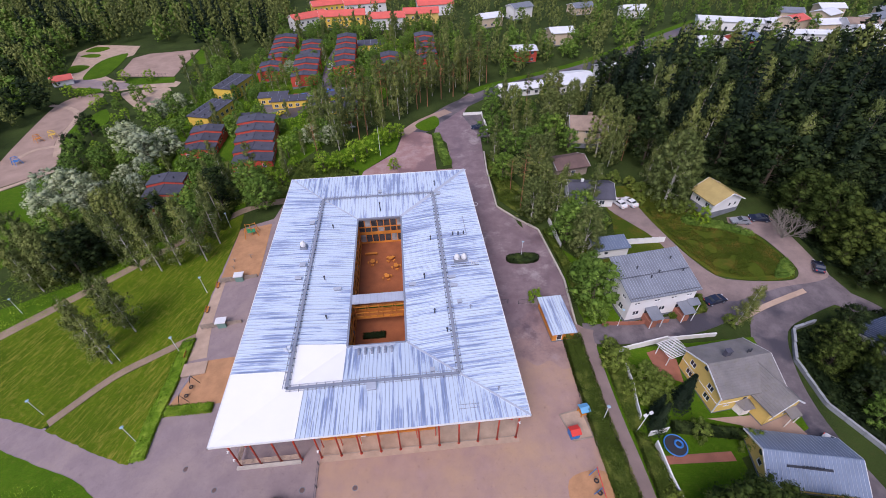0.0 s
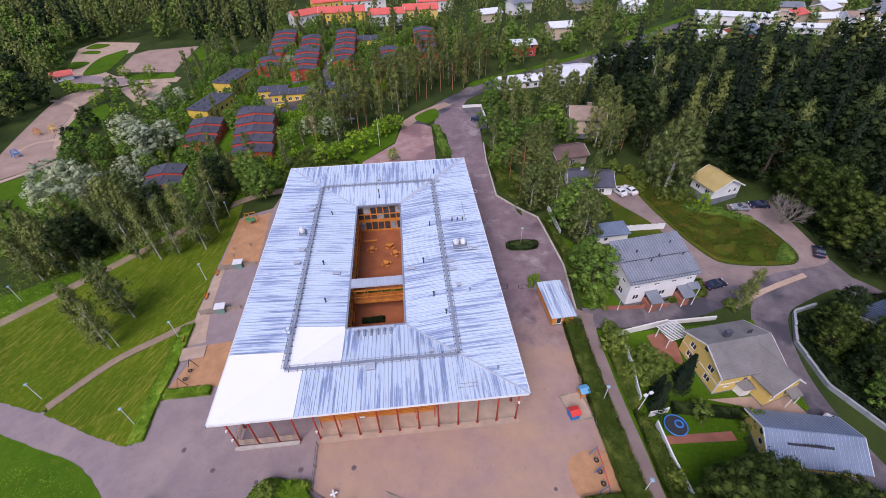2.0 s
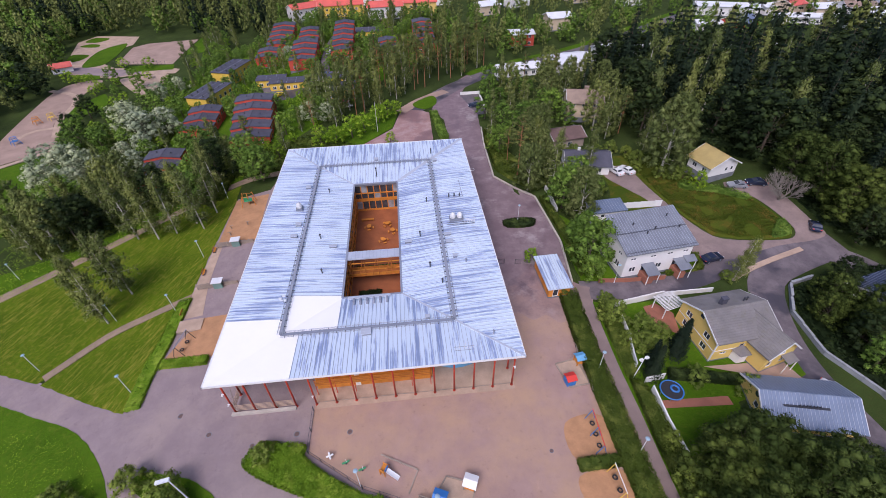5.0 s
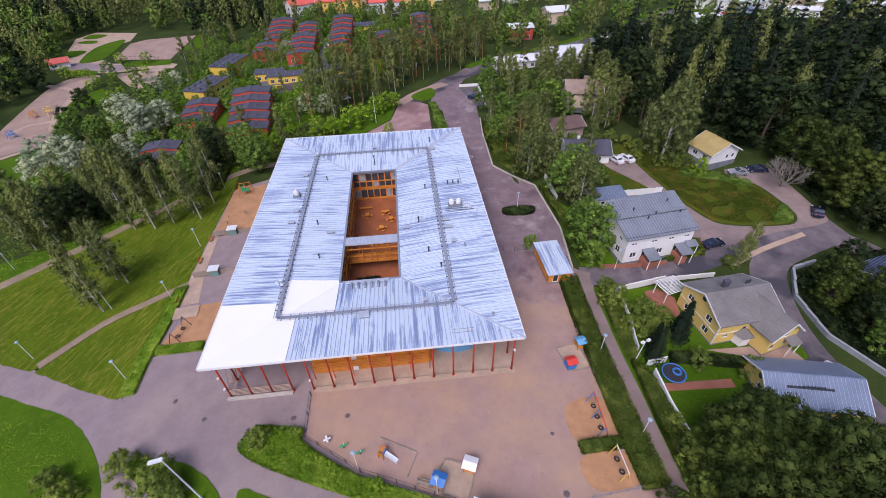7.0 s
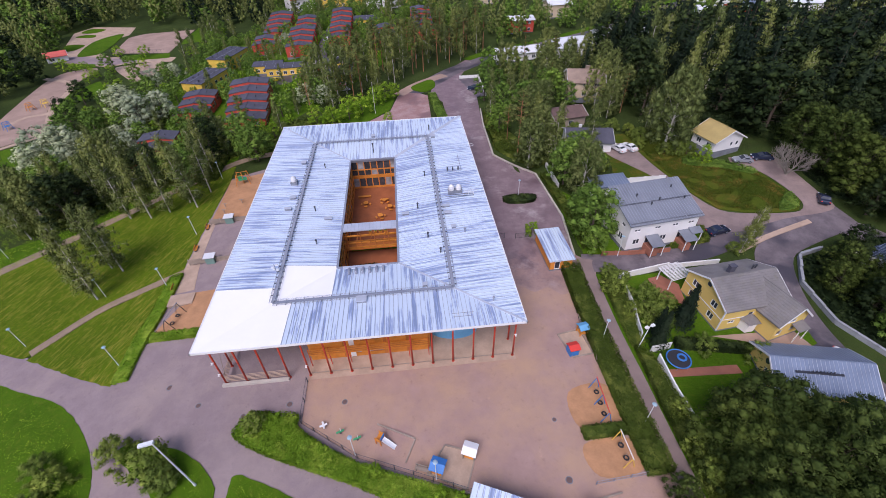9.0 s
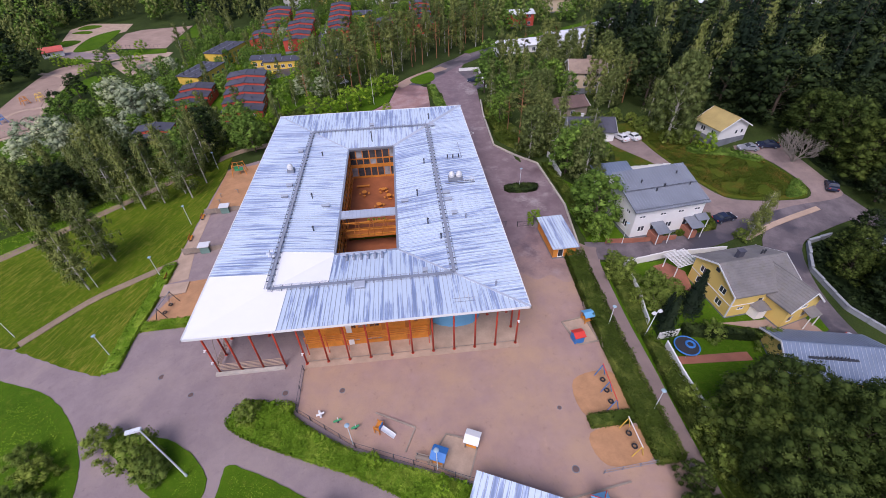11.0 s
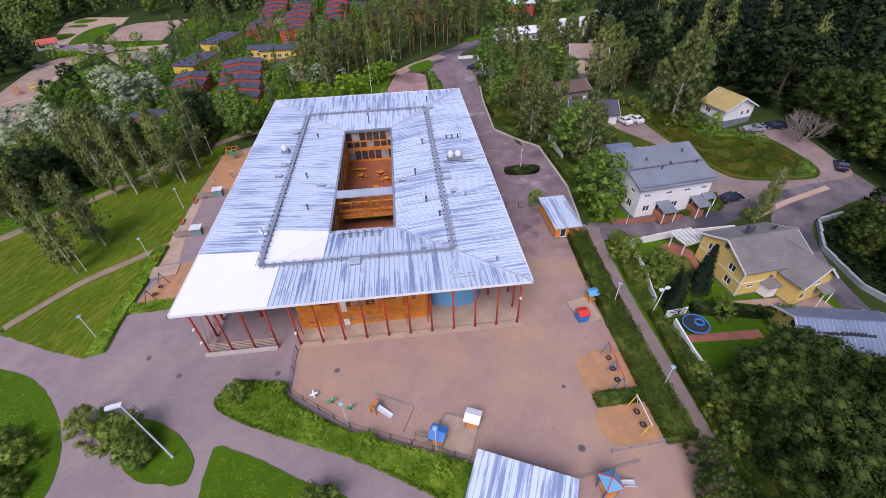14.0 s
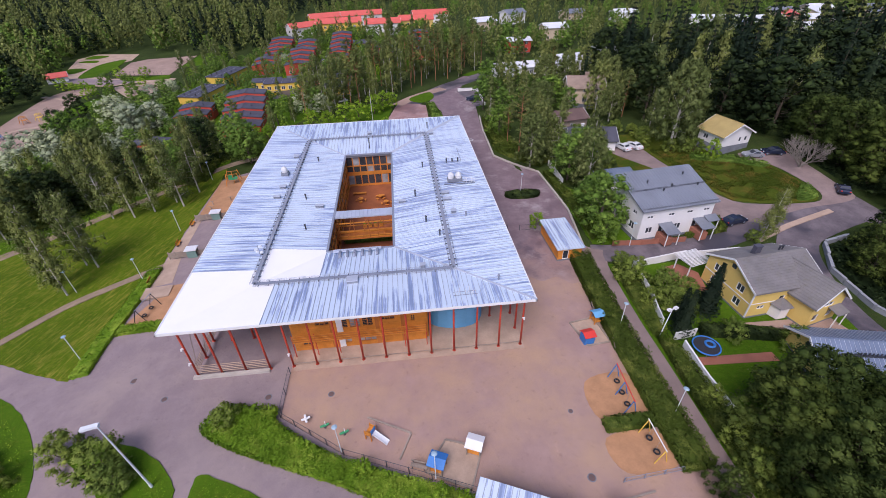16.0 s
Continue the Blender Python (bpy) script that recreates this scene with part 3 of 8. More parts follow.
drape("gravel_yard", open_round([(54.5, 52.6), (55.8, 59), (55.2, 66), (54.0, 72), (51.2, 78), (48.6, 84), (49.0, 89)], 3) + open_round([(55.6, 88), (55.8, 83), (56.2, 77), (57.2, 70.8), (58.6, 64.6), (61.3, 58.6), (66, 56.6), (72, 55.6), (76.2, 55.6), (78.2, 58), (77.6, 63), (76, 68.6), (72.4, 72.2), (73, 75)], 3) + open_round([(82, 74), (82.6, 66), (83.0, 60), (83.4, 55.8), (80, 54.4), (72, 54.0), (62, 52.0)], 3), 0.085, "drive_gravel", "pinkish gravel drive with puddled wheel tracks", "gravel drive")

LAWN = [(-43.9, 57.5), (-43.9, 68.8), (-43.7, 90), (-44.4, 98), (-62, 87.5), (-76.5, 75), (-84, 68.5), (-88, 63.5), (-100, 60), (-100, 55), (-75, 46.1), (-65, 42.2), (-57, 51.6), (-50, 55)]
drape("lawn_park", LAWN, 0.1, "lawn", "mown green park lawn with dry yellow mowing streaks", "lawn")
drape("lawn_wedge", [(-64.4, 42.0), (-52.6, 36.1), (-45.9, 33.2), (-46.4, 40), (-44.6, 46), (-44.4, 55.6), (-50, 53.2), (-56.6, 49.8)], 0.11, "lawn", "mown green lawn wedge between two paths", "lawn")
drape("path_lawn", band(open_round([(-64.5, 43.2), (-57, 50.7), (-50, 54.2), (-43.5, 57)]), 1.7), 0.13, "trail", "narrow trodden path across the lawn", "path")
drape("path_park", band(open_round([(-112, 50), (-92, 61.5), (-83, 69.3), (-75.6, 76.3), (-61, 88.8), (-45, 99.5), (-34, 101)]), 2.6), 0.12, "trail", "narrow grey park path under birches", "path")
drape("lawn_corner", open_round([(-41.4, -12), (-40.7, 4), (-40.3, 12), (-40.5, 17), (-41.9, 20.5), (-44.4, 24.2), (-49.2, 29.1), (-54.3, 32.6), (-64, 36.8), (-90, 48.3)], 6) + [(-90, -12)], 0.11, "lawn_rich", "thick bright green lawn with shrubs at its edge", "lawn")
drape("lawn_verge", [(-100, 61), (-87, 65), (-60, 90), (-45, 101), (-45, 104), (-62, 94.5), (-78, 80.5), (-105, 67)], 0.09, "lawn_rich", "rough green verge below the birches", "lawn")
drape("lawn_island", [(-39.6, 22.6), (-37.5, 23.2), (-30.5, 21.0), (-26.2, 17.3), (-25.4, 15.0), (-26.4, 14.0), (-31.0, 14.9), (-34.5, 18.0), (-37.3, 20)], 0.16, "lawn_rich", "raised grass island with two round shrubs", "lawn", smooth=True)
drape("lawn_island_south", [(-23.3, 17.5), (-19.0, 15.7), (-14.1, 13.0), (-8, 9.6), (-8, 2), (-22, 4), (-23.8, 12), (-23.9, 16.0)], 0.16, "lawn_rich", "grass island with dry patches by the path", "lawn", smooth=True)
drape("lawn_far_west", [(-127, 124), (-113.8, 133.9), (-108, 130), (-103, 106), (-101, 90), (-103, 74), (-125, 70)], 0.1, "lawn_rich", "bright green sports lawn beyond the trees", "lawn")
drape("playground_west", [(-144.4, 174.5), (-147.1, 192.7), (-145, 203.7), (-135.5, 207.8), (-132.2, 202), (-133.1, 193.2), (-131.5, 175.9), (-128.7, 161.2), (-125.1, 153.2), (-117.5, 140.1), (-127, 128), (-136, 126), (-137, 139), (-140.5, 155)], 0.12, "gravel", "pinkish-brown sandy park playground with climbing frames", "playground", smooth=True)
drape("path_playground", band(open_round([(-150, 196), (-138, 190), (-131.4, 180), (-128, 163), (-124.3, 154), (-121, 147)]), 2.2), 0.15, "sand_pale", "pale path winding past the park playground", "path")
drape("path_playground_south", band(open_round([(-134, 146), (-131.5, 153), (-124.5, 155.5)]), 2.0), 0.16, "sand_pale", "pale path between two sand areas", "path")
drape("path_sports_lawn", band(open_round([(-140, 116), (-126, 126.5), (-116, 137)]), 1.8), 0.16, "sand_pale", "pale path along the edge of the sports lawn", "path")
drape("lawn_playground", [(-129.7, 173.6), (-127.0, 181.9), (-123.9, 188.3), (-117, 175.0), (-120.5, 165.4), (-121.5, 154), (-124.0, 157.5)], 0.14, "lawn_rich", "bright green lawn patch beside the sand", "lawn", smooth=True)
drape("park_square", [(-163, 232), (-172, 254), (-180, 276), (-176, 290), (-150, 284), (-146, 266), (-150, 260), (-152, 246), (-145, 232), (-136, 224), (-112, 222), (-104, 218), (-104, 212), (-120, 213), (-131, 209), (-153, 217)], 0.10, "sand_pale", "pale sandy park square with paths", "square")
drape("square_asphalt", [(-160.4, 227.4), (-152.3, 228.5), (-137.5, 222.5), (-122.5, 219.5), (-120.5, 214.6), (-131.1, 210.6), (-152.8, 219)], 0.13, "asphalt", "grey asphalt square of the park", "square")
drape("sand_park", [(-126.1, 206.5), (-118.6, 209.6), (-109.3, 212.4), (-104, 205), (-105, 190), (-100.6, 179.6), (-109, 185.3), (-116.7, 193.5)], 0.12, "sand_pale", "pale sandy clearing with small trees", "clearing", smooth=True)
drape("sports_field", [(-138.5, 230.6), (-143.6, 260), (-138, 267), (-112.7, 271.5), (-111.5, 241.4), (-110.4, 226.5)], 0.13, "gravel", "pale pinkish gravel sports field", "sports field")
drape("lawn_field", [(-111, 241), (-111.6, 266), (-112, 275), (-100, 275), (-99, 246)], 0.11, "lawn_rich", "bright green grass beside the gravel field", "lawn")
drape("lawn_field_south", [(-131, 226.5), (-109.5, 225.6), (-107, 217.8), (-125, 216.8), (-131, 221)], 0.15, "lawn_rich", "green grass strip below the gravel field", "lawn")
drape("lawn_square", [(-154.3, 229.7), (-159.1, 256), (-151.5, 270), (-147.5, 258.6), (-144.5, 234.6), (-147.3, 228.5)], 0.15, "lawn_rich", "green lawn in the park square", "lawn", smooth=True)
for pts in ([(-176.2, 276.2), (-175.4, 285.1), (-165.8, 282.3), (-168.5, 274.9)], [(-174.4, 266.8), (-171.3, 271.3), (-164.9, 269.3), (-164.8, 264.2)], [(-166.4, 239.6), (-170.0, 250.7), (-160.7, 249.2), (-161, 239.7)]):
    drape("lawn_green", pts, 0.15, "lawn_rich", "small oval putting green in the park", "lawn", smooth=True)
drape("lawn_path_strip", [(-150, 217), (-138.2, 213.8), (-136, 209.6), (-142.4, 207.6), (-150, 212)], 0.14, "lawn_rich", "green grass strip beside the park square", "lawn")
n_clear = len(CLEAR)
drape("lawn_terraces", [(-90, 118), (-78, 102), (-40, 112), (-22, 140), (-4, 176), (18, 204), (24, 246), (-60, 262), (-90, 238), (-96, 180)], 0.04, "lawn_rich", "garden grass between the terrace houses", "lawn")
del CLEAR[n_clear:]
drape("parking_terraces", [(-57, 183), (-44.6, 182), (-33, 184), (-19, 184), (-17, 173), (-33, 171), (-40.5, 158), (-55, 159)], 0.09, "road", "grey asphalt parking court of the terrace houses", "parking court")
drape("road_terraces", band(open_round([(-31, 180), (-33, 200), (-33, 225), (-31, 250)]), 4.0), 0.08, "road", "grey asphalt lane between the terrace rows", "road")
drape("meadow_east", [(56.0, 83.5), (56.3, 77), (57.3, 71), (58.7, 64.8), (61.4, 58.8), (66, 56.8), (72, 55.8), (76.1, 55.8), (78, 58.1), (77.4, 62.8), (75.8, 68.4), (72.2, 72), (66, 77), (60, 82)], 0.11, "meadow", "unmown yellow-green meadow beside the gravel drive", "meadow")
drape("lawn_white_house", [(31, 51), (33, 50.5), (38, 50.4), (54, 51.7), (54, 54), (38, 64), (33, 72), (31, 64)], 0.1, "lawn_rich", "green garden lawn round the white house", "lawn")
drape("lawn_yellow_house", [(31.2, 45.4), (36, 44.2), (60, 44), (58, 27), (45, 24), (44, -6), (29.7, -6), (29.9, 11), (30.0, 18), (30.2, 25), (30.3, 33)], 0.08, "lawn_rich", "green garden lawn round the yellow house", "lawn")
drape("lawn_east_gardens", [(33.5, 66), (38.5, 72.5), (46, 73.5), (48, 81), (48.4, 94), (66, 92), (66, 84), (70, 73.5), (60, 79), (58.6, 75), (57, 70), (56, 62), (38, 64)], 0.05, "meadow", "rough green garden grass between the houses", "lawn")
CLEAR.pop()
drape("hedge_bed", [(8.0, 112), (12.7, 112), (12.7, 128.4), (9.2, 135.4), (8.4, 135.4)], 0.11, "forest_floor", "planted soil bed between plaza and drive", "planting bed")
drape("lawn_plaza_island", [(3.2, 143.0), (10.6, 149.8), (11.5, 142.5), (6.9, 138)], 0.16, "lawn_rich", "grass island at the road bend", "lawn", smooth=True)
drape("lawn_north", [(-40, 100), (-16, 100), (-13.5, 113.5), (-4, 125), (-2, 137), (-10, 140), (-30, 118)], 0.1, "lawn_rich", "grass strip beside the plaza", "lawn")

# ---- the school: a ring of rooms round a courtyard under one metal roof that falls inwards ----
EX0, EX1, EY0, EY1, EZ = -29.19, 13.81, 29.06, 95.79, 9.02     # outer eaves
WX0, WX1, WY0, WY1, WZ = -20.6, 5.03, 37.04, 86.74, 8.50       # roof walkway
CX0, CX1, CY0, CY1, CZ = -12.36, -2.86, 44.61, 79.46, 7.45     # courtyard edge
E4 = [(EX0, EY0, EZ), (EX1, EY0, EZ), (EX1, EY1, EZ), (EX0, EY1, EZ)]
W4 = [(WX0, WY0, WZ), (WX1, WY0, WZ), (WX1, WY1, WZ), (WX0, WY1, WZ)]
C4 = [(CX0, CY0, CZ), (CX1, CY0, CZ), (CX1, CY1, CZ), (CX0, CY1, CZ)]
school = thing("school_building", "long school with grey metal roof, red columns and timber walls", "school", at=pose(0, 0, 0))

# deck below the sheets, with fascia and soffit
bm = BM()
for outer, inner in ((E4, W4), (W4, C4)):
    for i in range(4):
        j = (i + 1) % 4
        poly(bm, [outer[i], outer[j], inner[j], inner[i]])
low = lambda p, d: (p[0], p[1], p[2] - d)
for i in range(4):
    j = (i + 1) % 4
    poly(bm, [low(E4[i], 0.22), low(E4[j], 0.22), E4[j], E4[i]])
    poly(bm, [C4[i], C4[j], low(C4[j], 0.5), low(C4[i], 0.5)])
    poly(bm, [low(W4[i], 0.3), low(W4[j], 0.3), low(E4[j], 0.22), low(E4[i], 0.22)])
    poly(bm, [low(C4[i], 0.5), low(C4[j], 0.5), low(W4[j], 0.3), low(W4[i], 0.3)])
roof = part("roof", bm, "grey_sheet", school, "standing-seam metal roof falling inwards to a courtyard")


def clip(pts, axis, lo, hi):
    """A convex outline cut to lo..hi along an axis (0 or 1)."""
    for limit, sign in ((lo, 1), (hi, -1)):
        out = []
        for a, b in zip(pts, pts[1:] + pts[:1]):
            ia, ib = (a[axis] - limit) * sign >= 0, (b[axis] - limit) * sign >= 0
            if ia:
                out.append(a)
            if ia != ib:
                t = (limit - a[axis]) / (b[axis] - a[axis])
                out.append(tuple(a[k] + (b[k] - a[k]) * t for k in range(3)))
        pts = out
        if len(pts) < 3:
            return []
    return pts


def sheet(bm, pts, axis, lo, material_index, rib=True):
    """One roof sheet, 25 mm proud of the deck, with its standing seam along the edge at lo."""
    top = [bm.verts.new((p[0], p[1], p[2] + 0.025)) for p in pts]
    bm.faces.new(top).material_index = material_index
    if not rib:
        return
    edge = sorted((p for p in pts if abs(p[axis] - lo) < 1e-4), key=lambda p: p[1 - axis])
    if len(edge) < 2:
        return
    a, b = edge[0], edge[-1]
    if (Vector(a) - Vector(b)).length < 0.3:
        return
    w = 0.03
    q = []
    for p, h in ((a, 0.0), (b, 0.0), (b, 0.085), (a, 0.085)):
        for s in (-w, w):
            c = [p[0], p[1], p[2] + h + 0.01]
            c[axis] += s
            q.append(bm.verts.new(c))
    for f in ((4, 5, 7, 6), (0, 2, 4, 6), (1, 7, 5, 3)):
        bm.faces.new([q[i] for i in f]).material_index = 2


SEAM = 0.62
MATS_X, MATS_Y = ["roof_x", "white_coat", "roof_seam"], ["roof_y", "white_coat", "roof_seam"]
WHITE_FRONT_X, WHITE_SIDE_Y, WHITE_INNER_Y = -17.8, 40.3, 45.3


def lay(i, ring, single):
    """Sheets on one slope: i is the side (front, east, back, west), ring 0 outer or 1 inner."""
    outer, inner = ((E4, W4), (W4, C4))[ring]
    j = (i + 1) % 4
    pts = [outer[i], outer[j], inner[j], inner[i]]
    axis = 0 if i in (0, 2) else 1
    lo, hi = min(p[axis] for p in pts), max(p[axis] for p in pts)
    n = int(round((hi - lo) / SEAM))
    joined = BM()
    for k in range(n):
        a, b = lo + (hi - lo) * k / n, lo + (hi - lo) * (k + 1) / n
        strip = clip(pts, axis, a, b)
        if not strip:
            continue
        if i == 0:
            white = b < (WHITE_FRONT_X if ring == 0 else CX0 + 0.3)
        else:
            white = i == 3 and b < (WHITE_SIDE_Y if ring == 0 else WHITE_INNER_Y)
        bm = BM() if single else joined
        sheet(bm, strip, axis, a, 1 if white else 0, not white)
        if single:
            part("roof_sheet", bm, MATS_Y if axis == 0 else MATS_X, roof)
    if single:
        joined.free()
    else:
        tagged(part("inner_roof_sheet", joined, MATS_Y if axis == 0 else MATS_X, roof), kind="stuff")


# edge flashing, hip caps and the gutter of the courtyard
bm = BM()
for i in range(4):
    j = (i + 1) % 4
    for ring, (dx, dz) in ((E4, (0.12, 0.12)),):
        a, b = Vector(ring[i]), Vector(ring[j])
        d = (b - a).normalized()
        nrm = Vector((-d.y, d.x, 0))
        for off, h0, h1 in ((0.0, -0.24, 0.09),):
            p, q = a - d * 0.06, b + d * 0.06
            v = [p - nrm * 0.06, q - nrm * 0.06, q + nrm * 0.06, p + nrm * 0.06]
            lo_v, hi_v = [bm.verts.new(x + Vector((0, 0, h0))) for x in v], [bm.verts.new(x + Vector((0, 0, h1))) for x in v]
            bm.faces.new(hi_v)
            bm.faces.new(lo_v[::-1])
            for k in range(4):
                bm.faces.new((lo_v[k], lo_v[(k + 1) % 4], hi_v[(k + 1) % 4], hi_v[k]))
part("eave_trim", bm, "white_paint", school, "pale metal eave trim")
for (a, b) in [(E4[1], W4[1]), (W4[1], C4[1]), (E4[2], W4[2]), (W4[2], C4[2]), (E4[3], W4[3]), (W4[3], C4[3])]:
    bm = BM()
    a, b = Vector(a), Vector(b)
    d = (b - a)
    nrm = Vector((-d.y, d.x, 0)).normalized()
    w = 0.42 if a.x > 0 and a.y > 80 else 0.16
    v = [a - nrm * w, b - nrm * w, b + nrm * w, a + nrm * w]
    lo_v, hi_v = [bm.verts.new(x) for x in v], [bm.verts.new(x + Vector((0, 0, 0.11))) for x in v]
    bm.faces.new(hi_v)
    for k in range(4):
        bm.faces.new((lo_v[k], lo_v[(k + 1) % 4], hi_v[(k + 1) % 4], hi_v[k]))
    part("valley_flashing", bm, "roof_flash", roof, "pale valley flashing strip")
for i in range(4):
    j = (i + 1) % 4
    bm = BM()
    a, b = Vector(C4[i]), Vector(C4[j])
    d = (b - a).normalized()
    nrm = Vector((d.y, -d.x, 0))
    for o0, o1, h0, h1 in ((-0.12, 0.22, -0.1, 0.16),):
        v = [a + nrm * o0, b + nrm * o0, b + nrm * o1, a + nrm * o1]
        lo_v, hi_v = [bm.verts.new(x + Vector((0, 0, h0))) for x in v], [bm.verts.new(x + Vector((0, 0, h1))) for x in v]
        bm.faces.new(hi_v)
        bm.faces.new(lo_v[::-1])
        for k in range(4):
            bm.faces.new((lo_v[k], lo_v[(k + 1) % 4], hi_v[(k + 1) % 4], hi_v[k]))
    part("gutter", bm, "steel", school, "grey courtyard gutter")


def roof_z(x, y):
    """The height of the deck at a place."""
    d = min(x - EX0, EX1 - x, y - EY0, EY1 - y)
    k = 8.4
    return EZ - 0.52 * min(1, d / k) - max(0, d - k) / 8.0 * 1.05


# roof walkway: two rails and a grating, ringed round the roof
for i in range(4):
    j = (i + 1) % 4
    a, b = Vector(W4[i]), Vector(W4[j])
    d = (b - a).normalized()
    nrm = Vector((-d.y, d.x, 0))
    L = (b - a).length
    wk = thing("roof_walkway", "galvanised steel grating walkway bracketed along the roof", "walkway", "roof walkways")
    bm = BM()
    n = int(L / 0.3)
    box(bm, 0, L, -0.25, 0.25, 0.2, 0.235, m=Matrix.Translation(a) @ Matrix.Rotation(math.atan2(d.y, d.x), 4, "Z"))
    for k in range(n):
        p = a + d * (k + 0.5) * L / n
        tube(bm, p - nrm * 0.26 + Vector((0, 0, 0.24)), p + nrm * 0.26 + Vector((0, 0, 0.24)), 0.015, n=4)
    part("grating", bm, "steel", wk)
    bm = BM()
    for s in (-0.5, 0.5):
        for h in (0.2, 0.34):
            tube(bm, a + nrm * s + Vector((0, 0, h)), b + nrm * s + Vector((0, 0, h)), 0.022, n=4)
    part("snow_rail", bm, "steel", wk)
    for k in range(int(L / 1.25)):
        p = a + d * (k + 0.5) * 1.25
        bm = BM()
        box(bm, -0.55, 0.55, -0.025, 0.025, 0.03, 0.2, m=Matrix.Translation(p) @ Matrix.Rotation(math.atan2(nrm.y, nrm.x), 4, "Z"))
        part("bracket", bm, "dark_steel", wk)


# columns
def column(x, y, z1=8.9, r=0.13):
    bm = BM()
    tube(bm, (x, y, 0.12), (x, y, z1), r, r * 0.92, 10)
    tube(bm, (x, y, 0.02), (x, y, 0.16), r * 1.7, r * 1.7, 10)
    part("column", bm, "red_paint", school, "round red-painted steel column", True)


for k in range(15):
    column(-28.0 + k * 2.92, 30.5)
for k in range(1, 22):
    column(-28.0, 30.5 + k * 2.92)
    column(12.88, 30.5 + k * 2.92)
for k in range(1, 14):
    column(-28.0 + k * 2.92, 94.3)
for x, y in ((-25.5, 36.2), (-22.6, 36.2), (9.9, 36.2)):
    column(x, y, 8.1)

# floor of the covered walk, its kerb and the rooms
bm = BM()
box(bm, -28.4, -19.2, 29.9, 30.35, -0.1, 0.42)
part("kerb_wall", bm, "concrete", school, "pale concrete kerb under the rails")
bm = BM()
slab(bm, [(-16.3, 29.75), (13.3, 29.75), (13.3, 95), (-28.3, 95), (-28.3, 40), (-16.3, 40)], 0.0, 0.10)
part("floor_slab", bm, "sand_pale", school, "sandy tan concrete floor of the covered walk")


def wall_with_openings(parent, name, p, along, length, z0, z1, thick, holes, material):
    """A wall in one piece from p along a direction, cut by holes (s0, s1, h0, h1) that go right through."""
    rot = Matrix.Translation((p[0], p[1], 0)) @ Matrix.Rotation(math.atan2(along[1], along[0]), 4, "Z")
    xs = sorted({round(v, 4) for v in (0.0, length, *[h[0] for h in holes], *[h[1] for h in holes]) if -1e-6 <= v <= length + 1e-6})
    zs = sorted({round(v, 4) for v in (z0, z1, *[h[2] for h in holes], *[h[3] for h in holes]) if z0 - 1e-6 <= v <= z1 + 1e-6})
    full = lambda i, j: 0 <= i < len(xs) - 1 and 0 <= j < len(zs) - 1 and not any(h[0] < (xs[i] + xs[i + 1]) / 2 < h[1] and h[2] < (zs[j] + zs[j + 1]) / 2 < h[3] for h in holes)
    bm, made = BM(), {}

    def corner(i, j, side):
        if (i, j, side) not in made:
            made[i, j, side] = bm.verts.new(rot @ Vector((xs[i], side * thick / 2, zs[j])))
        return made[i, j, side]

    for i in range(len(xs) - 1):
        for j in range(len(zs) - 1):
            if not full(i, j):
                continue
            ring = ((i, j), (i + 1, j), (i + 1, j + 1), (i, j + 1))
            bm.faces.new([corner(*q, -1) for q in ring])
            bm.faces.new([corner(*q, 1) for q in ring[::-1]])
            for (a, b), (di, dj) in zip(zip(ring, ring[1:] + ring[:1]), ((0, -1), (1, 0), (0, 1), (-1, 0))):
                if not full(i + di, j + dj):
                    bm.faces.new((corner(*b, -1), corner(*a, -1), corner(*a, 1), corner(*b, 1)))
    return part(name, bm, material, parent), rot


SIMPLE = [False]   # far houses: frame and pane of a window in one piece


def window(parent, rot, s0, s1, h0, h1, frame_mat="oak", glass="glass", bars=1, deep=0.05, name="window"):
    """A framed window in a hole: frame, bars and panes."""
    f = 0.08
    if SIMPLE[0]:
        bm = BM()
        box(bm, s0, s1, -0.13, 0.15, h0, h1, 0, m=rot)
        for k in range(bars + 1):
            a, b = s0 + f + (s1 - s0 - f) * k / (bars + 1), s0 + (s1 - s0 - f) * (k + 1) / (bars + 1)
            box(bm, a, b, -0.15, 0.17, h0 + f, h1 - f, 1, m=rot)
        return part(name, bm, (frame_mat, glass), parent)
    bm = BM()
    for a, b, c, d in ((s0, s1, h0, h0 + f), (s0, s1, h1 - f, h1), (s0, s0 + f, h0 + f, h1 - f), (s1 - f, s1, h0 + f, h1 - f)):
        box(bm, a, b, -deep - 0.04, deep + 0.06, c, d, m=rot)
    for k in range(bars):
        c = s0 + (s1 - s0) * (k + 1) / (bars + 1)
        box(bm, c - f / 2, c + f / 2, -deep - 0.02, deep + 0.04, h0 + f, h1 - f, m=rot)
    w = part(name, bm, frame_mat, parent)
    for k in range(bars + 1):
        a, b = s0 + f + (s1 - s0 - f) * k / (bars + 1), s0 + (s1 - s0 - f) * (k + 1) / (bars + 1)
        bm = BM()
        box(bm, a, b, -0.012, 0.012, h0 + f, h1 - f, m=rot)
        part("pane", bm, glass, w)
    return w


